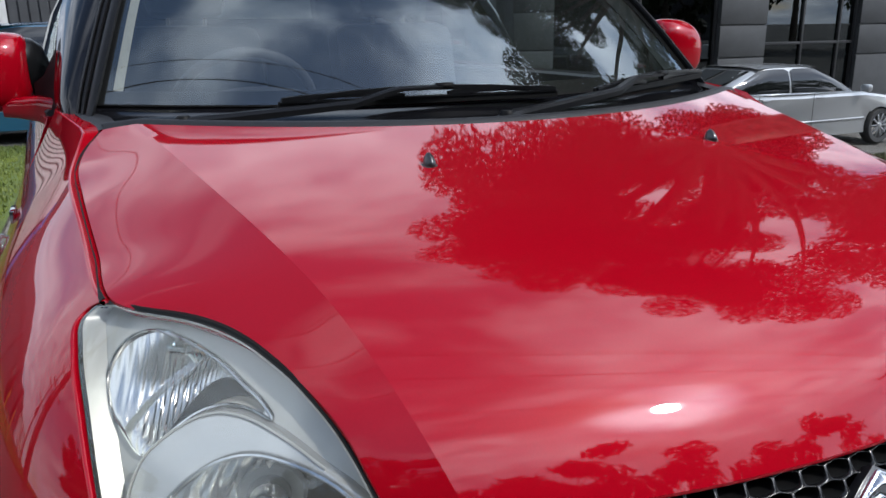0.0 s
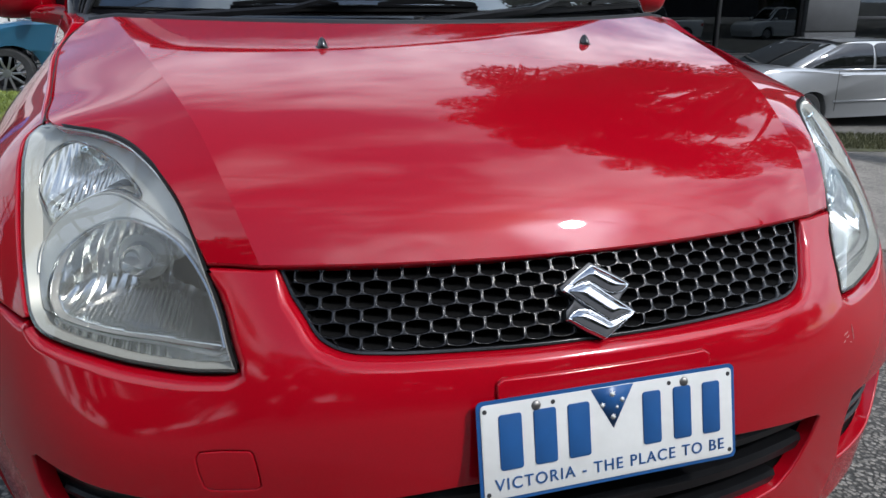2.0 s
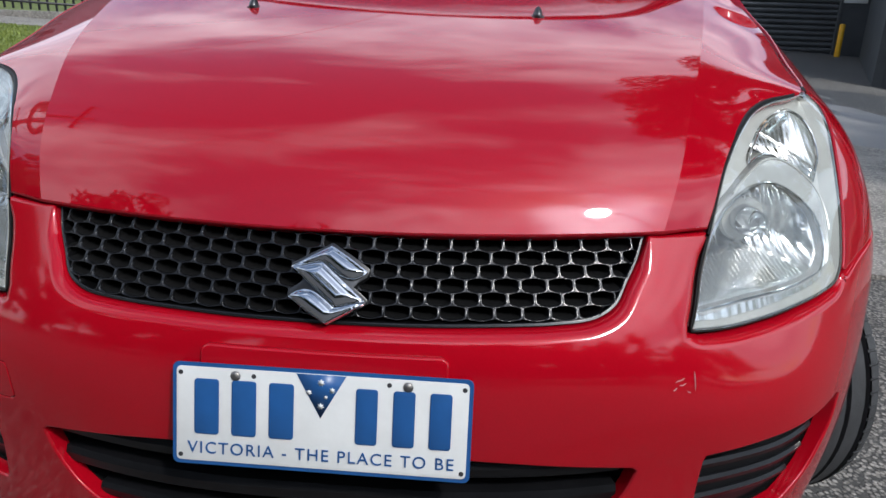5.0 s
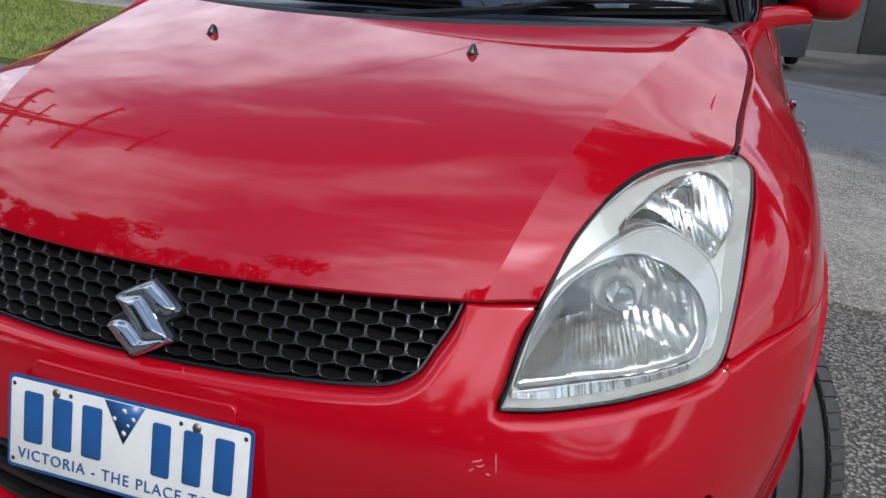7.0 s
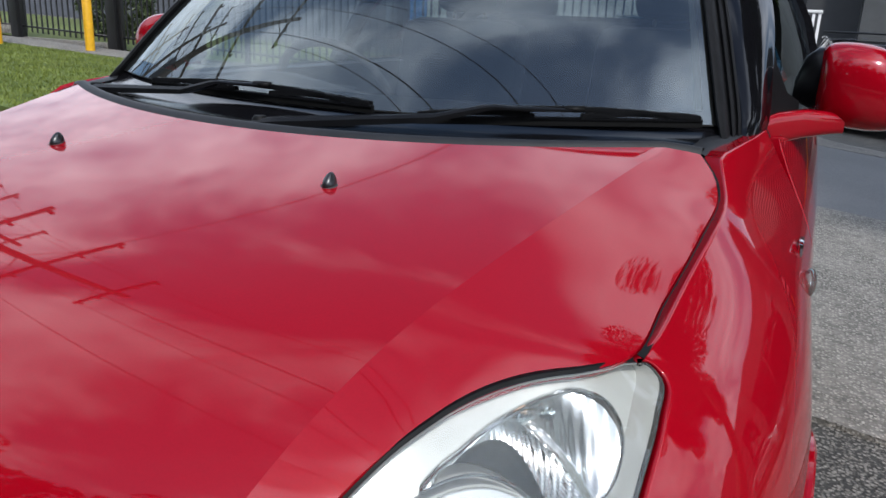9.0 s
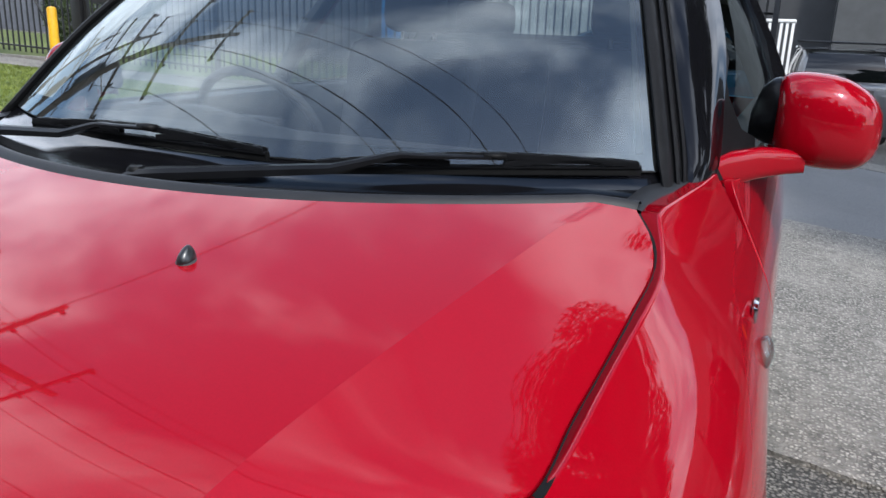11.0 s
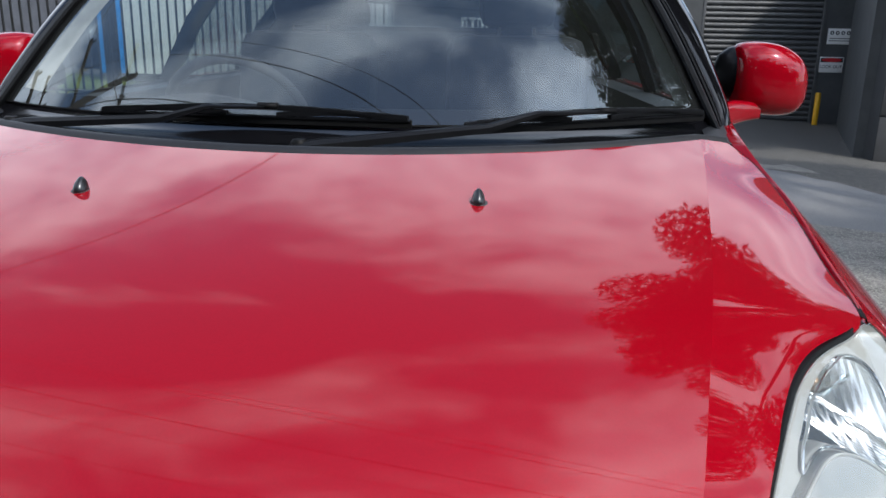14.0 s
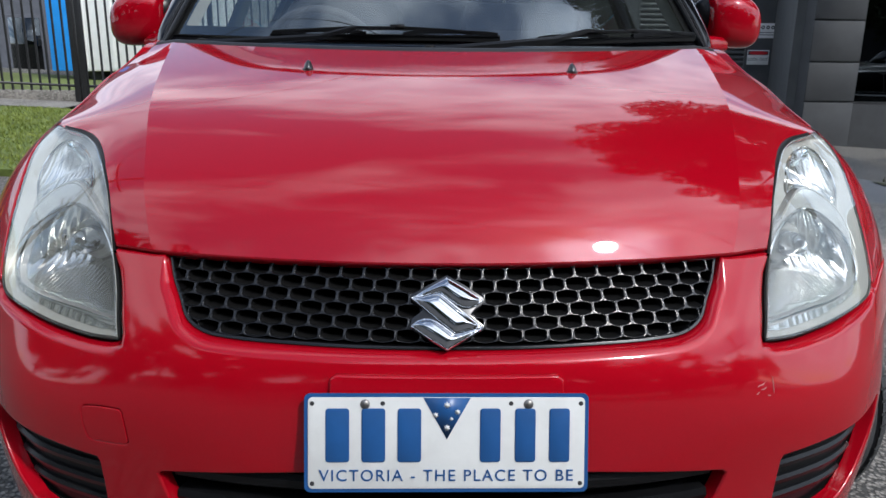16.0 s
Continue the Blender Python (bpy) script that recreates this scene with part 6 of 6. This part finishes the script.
def vehicle(name, label, at, turn, paint, top, cabin, width=1.78, arches=(-1.38, 1.40), tyre=0.32, scale=1.0, rack=False, tray=None, posts=(0.45,)):
    """A parked car. top: the upper line of the body (x, z) from tail to nose; cabin: the four corners of the glasshouse from tail to nose (x, z)."""
    car_ = thing(name, label, "car", "parked cars", at, turn)
    car_.scale = (scale,) * 3
    line = smooth_line(top)
    low_line = []
    zb = 0.22
    for cx in sorted(arches, reverse=True):
        low_line += [(cx + (tyre + .06) * math.cos(a), max(zb, tyre + (tyre + .06) * math.sin(a))) for a in np.linspace(-0.25, math.pi + 0.25, 16)]
    outline = line + [(line[-1][0] - 0.05, zb)] + low_line + [(line[0][0] + 0.05, zb)]
    secs = []
    for k, (f, inset) in enumerate(((-1, .07), (-.96, .02), (-.85, 0), (0, -.0), (.85, 0), (.96, .02), (1, .07))):
        zc, xc = 0.6, 0.0
        secs.append([Vector((x - math.copysign(min(abs(x), inset * 1.2), x), f * width / 2, z - (inset * 0.7 if z > 0.6 else -inset * 0.2))) for x, z in outline])
    part("body", loft(secs, True), paint, car_)
    (x0, z0), (x1, z1), (x2, z2), (x3, z3) = cabin
    w0, w1 = width / 2 - 0.05, width / 2 - 0.22
    levels = []
    for k in range(7):
        b = k / 6
        xa, xb, za, zc = x0 + (x1 - x0) * b, x3 + (x2 - x3) * b, z0 + (z1 - z0) * b, z3 + (z2 - z3) * b
        hw = w0 * .92 + (w1 - w0 * .92) * b + 0.03 * math.sin(math.pi * b)
        xa, xb = xa - 0.05 * math.sin(math.pi * b), xb + 0.05 * math.sin(math.pi * b)
        ring_ = []
        for m_ in range(40):
            a = 2 * math.pi * (m_ + .5) / 40
            cx_, sy_ = (math.copysign(abs(f) ** 0.28, f) for f in (math.cos(a), math.sin(a)))
            fx = (cx_ + 1) / 2
            ring_.append(Vector((xa + (xb - xa) * fx, hw * sy_, za + (zc - za) * fx)))
        levels.append(ring_)
    gl = part("glasshouse", loft(levels, True), paint, car_)

    def flank(a, b, sgn):
        """A point of the cabin's side: a from tail to nose, b from belt to roof."""
        c_ = abs(2 * a - 1) ** (1 / 0.28)
        hw = (w0 * .92 + (w1 - w0 * .92) * b + 0.03 * math.sin(math.pi * b)) * (max(0.0, 1 - c_ * c_) ** 0.5) ** 0.28 + 0.008
        xa, xb = x0 + (x1 - x0) * b - 0.05 * math.sin(math.pi * b), x3 + (x2 - x3) * b + 0.05 * math.sin(math.pi * b)
        za, zc = z0 + (z1 - z0) * b, z3 + (z2 - z3) * b
        return (xa + (xb - xa) * a, sgn * hw, za + (zc - za) * a)

    for sgn in (-1, 1):
        for a0, a1 in ((0.07, 0.485), (0.505, 0.945)):
            def pane_at(u, v):
                end = 0.10 * abs(2 * u - 1) ** 6
                return flank(a0 + (a1 - a0) * u, 0.05 + (0.90 - end) * v, sgn)
            part("side_window", soup(*grid(pane_at, 16, 8), 80), CAR_WINDOW, car_, "dark window")
    for xs_, xe_, zs_, ze_ in ((x0, x1, z0, z1), (x3, x2, z3, z2)):
        way = 1 if xs_ > 0 else -1
        def screen_(u, v):
            b = 0.10 + 0.80 * v
            hw = (w0 * .92 + (w1 - w0 * .92) * b) * 0.84
            return (xs_ + (xe_ - xs_) * b + way * (0.05 * math.sin(math.pi * b) + 0.012 - 0.03 * (2 * u - 1) ** 2), hw * (2 * u - 1), zs_ + (ze_ - zs_) * b)
        part("screen", soup(*grid(screen_, 10, 8), 80), CAR_WINDOW, car_, "dark screen")
    nr = 8
    v_, f_ = grid(lambda a, b: (x1 - .06 + (x2 - x1 + .12) * a, (-1 + 2 * b) * (w1 + .01), (z1 + (z2 - z1) * a) + 0.035 * math.sin(math.pi * (0.1 + .8 * a)) + 0.008 - 0.03 * (2 * b - 1) ** 4), nr, nr)
    part("roof", soup(v_, f_, 60), paint, car_)
    for sgn in (-1, 1):
        if rack:
            part("roof_rail", tube([(x1 - .03, sgn * (w1 + .015), z1 + .015), ((x1 + x2) / 2, sgn * (w1 + .02), (z1 + z2) / 2 + .045), (x2 + .03, sgn * (w1 + .015), z2 + .010)], 0.018, 8), paint, car_)
        part("belt_trim", tube([(x0, sgn * (w0 * .93), z0), (x3, sgn * (w0 * .93), z3)], 0.014, 6), CHROME, car_)
        for f in (0.30, 0.66):
            x = x0 + (x3 - x0) * f
            part("door_handle", tube([(x - .08, sgn * (width / 2 + .005), z0 - .10), (x, sgn * (width / 2 + .025), z0 - .10), (x + .08, sgn * (width / 2 + .005), z0 - .10)], 0.013, 8), paint, car_)
            part("door_gap", tube([(x - .14, sgn * (width / 2 + .0005), 0.36), (x - .14, sgn * (width / 2 + .0005), z0 - .03)], 0.005, 4), INK, car_)
        part("side_strip", tube([(arches[0] + .5, sgn * (width / 2 + .004), 0.50), (arches[1] - .5, sgn * (width / 2 + .004), 0.50)], 0.02, 6), paint, car_)
        xm = x3 - 0.18
        part("door_mirror", box(xm, sgn * (width / 2 + .10), z3 + .08, .12, .18, .13, .04), paint, car_)
        part("tail_lamp", box(line[0][0] + .10, sgn * (width / 2 - .20), 0.82, 0.16, 0.42, 0.15, .03), TAIL_RED, car_, "red tail lamp")
        part("headlamp", box(line[-1][0] - .14, sgn * (width / 2 - .24), 0.66, 0.24, 0.40, 0.14, .04), CLEAR, car_)
    if rack:
        for x in (x1 + .3, x2 - .3):
            part("roof_bar", tube([(x, -w1 - .02, z1 + .13), (x, w1 + .02, z1 + .13)], 0.02, 8), BLACK_STEEL, car_)
    part("rear_plate", box(line[0][0] - .01, 0, 0.62, 0.02, 0.36, 0.12, .005), WHITE_PAINT, car_)
    for cx in arches:
        for sgn in (-1, 1):
            m = pose(cx, sgn * (width / 2 - .12), tyre, 90 * -sgn, 0, 0)
            wh = part("wheel", lathe([(tyre * .66, -.09), (tyre * .9, -.10), (tyre, -.06), (tyre, .06), (tyre * .9, .10), (tyre * .66, .09)], 32, m=m), RUBBER, car_)
            part("rim", lathe([(tyre * .67, .06), (tyre * .62, .03), (tyre * .60, -.05)], 28, m=m), ALLOY, wh)
            for k in range(10):
                sp = box(tyre * .36, 0, .07, tyre * .58, tyre * .09, .02, .004)
                bmesh.ops.transform(sp, matrix=m @ Matrix.Rotation(2 * math.pi * k / 10, 4, "Z"), verts=sp.verts)
                part("spoke", sp, ALLOY, wh)
            part("hub", lathe([(.05, .07), (.045, .09), (.001, .095)], 16, m=m), ALLOY, wh)
    return car_


SEDAN_TOP = [(-2.40, .36), (-2.42, .60), (-2.36, .88), (-2.22, 1.00), (-1.60, 1.03), (-0.6, .96), (1.05, .94), (1.35, .93), (2.00, .80), (2.30, .64), (2.40, .45), (2.36, .32)]
SEDAN_CABIN = [(-1.72, 1.00), (-0.72, 1.40), (0.38, 1.40), (1.28, .94)]
HATCH_TOP = [(-1.98, .36), (-2.02, .60), (-1.98, .90), (-1.9, .98), (-1.2, .97), (0.9, .94), (1.15, .93), (1.75, .80), (1.98, .62), (2.02, .45), (1.98, .32)]
HATCH_CABIN = [(-1.88, .98), (-1.50, 1.42), (0.25, 1.42), (1.10, .94)]
SUV_TOP = [(-2.25, .42), (-2.30, .70), (-2.28, 1.00), (-2.2, 1.08), (-1.2, 1.06), (1.0, 1.04), (1.25, 1.03), (2.0, .95), (2.28, .75), (2.32, .5), (2.26, .38)]
SUV_CABIN = [(-2.18, 1.06), (-1.85, 1.62), (0.45, 1.62), (1.2, 1.04)]
UTE_TOP = [(-2.55, .55), (-2.58, .80), (-2.55, 1.02), (-1.9, 1.04), (-0.6, 1.04), (1.0, 1.04), (1.3, 1.03), (2.1, .98), (2.45, .80), (2.5, .5), (2.45, .40)]
UTE_CABIN = [(-0.55, 1.04), (-0.35, 1.68), (0.75, 1.68), (1.35, 1.04)]
vehicle("sedan", "silver sedan parked beside the dark building", (10.02, 9.80, slope(10.02, 9.8)), 0, SILVER, [(x * 1.24 if x > -1.1 else x * 1.03, z) for x, z in SEDAN_TOP], [(x * (1.24 if x > 0 else 1.04), z) for x, z in SEDAN_CABIN], arches=(-1.45, 2.05), tyre=0.33)
vehicle("parked_hatchback", "dark blue hatchback parked beyond the verge", (-1.30, 10.05, slope(-1.3, 9.8) - 0.05), 180, TEAL, HATCH_TOP, HATCH_CABIN, width=1.70, scale=0.95, arches=(-1.25, 1.28))
vehicle("suv", "grey sport utility car with roof bars by the charcoal wall", (1.45, 17.2, slope(1.45, 16.6) + 0.02), 93, GREY_CAR, SUV_TOP, SUV_CABIN, rack=True, width=1.82)
for x in (22.0, 30.0):
    vehicle("pickup", "white utility pickup parked across the street", (x, -8.6, slope(x, -8.6) * 0.9), 180, WHITE_CAR, UTE_TOP, UTE_CABIN, width=1.8, arches=(-1.6, 1.5), tyre=0.36)


# ---- trees ----
def tree(x, y, height, crown, low, leaves, size, seed, label, lean=(0, 0), boughs=()):
    """A gum: forked trunk and limbs under a crown of many small leaves in clumps."""
    r = np.random.default_rng(seed)
    t = thing("tree", label, "tree", "street trees", (x, y, slope(x, y) if abs(x) < 30 else 0))
    trunk_r = 0.022 * height
    fork = height * 0.36
    bm = tube([(0, 0, -0.2), (0.03 * height * lean[0], 0.03 * height * lean[1], fork * 0.5), (0.08 * height * lean[0], 0.08 * height * lean[1], fork)], [trunk_r * 1.25, trunk_r, trunk_r * 0.8], 10)
    part("trunk", bm, BARK, t)
    base = Vector((0.08 * height * lean[0], 0.08 * height * lean[1], fork))
    mid = (low + height) / 2
    clumps = []
    limb_mesh = bmesh.new()
    for k in range(11):
        a = 2 * math.pi * k / 11 + r.uniform(-.3, .3)
        rad = crown * r.uniform(0.45, 0.95)
        end = Vector((rad * math.cos(a) + lean[0], rad * math.sin(a) + lean[1], r.uniform(low + 0.8, height - 0.6)))
        kink = base.lerp(end, 0.5) + Vector(r.normal(0, 0.25, 3))
        limb_mesh = tube([base, kink, end], [trunk_r * .5, trunk_r * .28, trunk_r * .08], 6, limb_mesh)
        clumps.append(end)
        for _ in range(4):
            q = kink.lerp(end, r.uniform(.3, 1)) + Vector(r.normal(0, crown * 0.22, 3))
            q.z = min(max(q.z, low), height)
            limb_mesh = tube([kink.lerp(end, .4), q], [trunk_r * .14, trunk_r * .03], 5, limb_mesh)
            clumps.append(q)
    for bough in boughs:
        end = Vector(bough)
        kink = base.lerp(end, 0.5) + Vector(r.normal(0, 0.2, 3))
        limb_mesh = tube([base, kink, end], [trunk_r * .4, trunk_r * .2, trunk_r * .05], 6, limb_mesh)
        clumps += [end, end + Vector(r.normal(0, 0.45, 3)), end + Vector(r.normal(0, 0.45, 3))]
    part("limbs", limb_mesh, BARK, t)
    for _ in range(int(len(clumps) * 1.2)):
        c = clumps[r.integers(len(clumps))]
        clumps.append(c + Vector(r.normal(0, crown * 0.16, 3)))
    spread = crown * 0.13
    mid_ = np.array([tuple(c) for c in clumps])[np.arange(leaves) % len(clumps)]
    ball = r.normal(0, 1, (leaves, 3))
    ball *= (r.uniform(0, 1, (leaves, 1)) ** (1 / 3)) / np.linalg.norm(ball, axis=1, keepdims=True)
    p = mid_ + ball * 1.45 * np.array([spread, spread, spread * 0.7])
    d = r.normal(0, 1, (leaves, 3)) - [0, 0, 0.9]
    d /= np.linalg.norm(d, axis=1, keepdims=True)
    s = np.cross(d, r.normal(0, 1, (leaves, 3)))
    s /= np.linalg.norm(s, axis=1, keepdims=True)
    d, s = d * size * r.uniform(.7, 1.4, (leaves, 1)), s * size * r.uniform(.22, .38, (leaves, 1))
    v_ = np.stack([p - d, p + s, p + d, p - s], 1).reshape(-1, 3).tolist()
    f_ = np.arange(leaves * 4).reshape(-1, 4).tolist()
    me = bpy.data.meshes.new("crown")
    me.from_pydata(v_, [], f_)
    me.materials.append(LEAF)
    o = new("crown", me)
    o.parent = t
    return t


tree(8.6, 4.4, 13.8, 4.2, 2.6, 230000, 0.078, 21, "tall spreading gum tree beside the driveway", (-1.9, 1.5), ((-2.0, -2.0, 10.2), (-1.5, -3.0, 9.4), (-1.1, -2.1, 11.0), (-1.8, -1.4, 10.7), (-1.0, -3.5, 8.4), (-4.2, 1.9, 6.6), (-3.6, 2.0, 6.4), (-3.0, 2.2, 6.2)))
# unseen row; several are added to block bright sky in bumper and window reflections
for k, (x, y, h, c) in enumerate(((-18.0, -6.5, 9.5, 3.6), (-13.0, -9.5, 11.0, 4.0), (-8.5, -12.0, 10.0, 3.6), (-4.5, -12.5, 10.5, 4.0), (0.0, -13.5, 9.6, 3.6), (4.5, -14.0, 10.0, 4.0), (9.5, -15.0, 9.5, 3.8), (17.0, -17.0, 10.0, 4.2), (-20.0, -1.0, 8.5, 3.4), (27.0, -16.0, 9.5, 4.2), (36.0, -17.5, 10.5, 4.4), (46.0, -15.5, 10.0, 4.4))):
    tree(x, y, h, c, 0.9, 11000, 0.26, 22 + k, "dense green tree across the street, out of view")
bush = thing("bush", "shaggy dark green bush behind the gate", "bush", at=(-13.0, 12.2, slope(-13, 12.2)))
v_, f_ = [], []
for i in range(2600):
    p = rng.normal(0, 1, 3)
    p = p / np.linalg.norm(p) * rng.uniform(.5, 1) ** .4 * np.array([1.0, .9, 1.0]) * 0.85 + np.array([0, 0, .85])
    d = rng.normal(0, 1, 3)
    d /= np.linalg.norm(d)
    s = np.cross(d, rng.normal(0, 1, 3))
    s /= np.linalg.norm(s)
    k = len(v_)
    v_ += [tuple(p - d * .12), tuple(p + s * .02), tuple(p + d * .12), tuple(p - s * .02)]
    f_.append((k, k + 1, k + 2, k + 3))
me = bpy.data.meshes.new("leaves")
me.from_pydata(v_, [], f_)
me.materials.append(LEAF)
o = new("leaves", me)
o.parent = bush
part("stem", tube([(0, 0, -.1), (0, 0, .8)], 0.06, 6), BARK, bush)

# ---- power poles and wires ----
def power_pole(x, y, h, turn, label):
    p = thing("power_pole", label, "pole", "power poles", (x, y, slope(x, y)), turn)
    part("post", tube([(0, 0, -.3), (0, 0, h * .5), (0, 0, h)], [.15, .12, .09], 14), WOOD, p)
    for z, half in ((h - .35, 1.15), (h - 2.7, 1.75), (h - 4.6, 1.5)):
        arm = part("crossarm", box(0, .14, z, half * 2, .085, .10, .01), WOOD, p)
        for k in (-.92, -.45, .45, .92):
            part("insulator", lathe([(.02, 0), (.05, .03), (.035, .06), (.055, .09), (.03, .13), (.001, .15)], 12, m=pose(k * half, .14, z + .065)), GLOSS_BLACK, arm)
        for sgn in (-1, 1):
            part("brace", tube([(sgn * half * .55, .14, z - .05), (0, .1, z - .65)], .015, 6), STEEL, arm)
    part("transformer", lathe([(.001, 0), (.26, 0), (.28, .05), (.28, .75), (.24, .85), (.001, .88)], 20, m=pose(0, .46, h - 6.0)), GREY_WALL, p)
    return p


POLES = [(-8.3, 3.0, 10.0), (-14.5, 5.6, 10.4), (-21.0, 9.4, 10.4), (16.0, -7.2, 10.2)]
for x, y, h in POLES:
    power_pole(x, y, h, 66 if x < 0 else 70, "timber power pole with three crossarms")


def wire(a, b, sag, r=0.008):
    w = thing("power_cable", "black overhead power cable", "cable", "overhead cables")
    pts = [Vector(a).lerp(Vector(b), t) - Vector((0, 0, sag * 4 * t * (1 - t))) for t in np.linspace(0, 1, 25)]
    part("strand", tube(pts, r, 5), RUBBER, w)


def arm_point(pole, k, level):
    x, y, h = pole
    a = radians(66 if x < 0 else 70)
    half, z = ((1.15, h - .35), (1.75, h - 2.7))[level]
    dx, dy = k * half, .14
    return (x + dx * math.cos(a) - dy * math.sin(a), y + dx * math.sin(a) + dy * math.cos(a), slope(x, y) + z + .2)


for k, level in ((-.92, 0), (.92, 0), (-.92, 1), (.45, 1)):
    wire(arm_point(POLES[0], k, level), arm_point(POLES[1], k, level), .15)
    wire(arm_point(POLES[1], k, level), arm_point(POLES[2], k, level), .15)
    wire(arm_point(POLES[0], k, level), arm_point(POLES[3], k, level), .7 + .1 * level, 0.009)
wire((-8.3, 3.0, slope(-8.3, 3.0) + 7.2), (16.0, -7.2, 6.6), .8, .010)
wire((-8.3, 3.0, slope(-8.3, 3.0) + 7.0), (9.95, 21.0, 4.3), .5, .009)
# houses across the street close the view behind
structure("wall_street", box(2, -24, 2.2, 90, 0.4, 4.6), GREY_WALL, "grey buildings across the street")
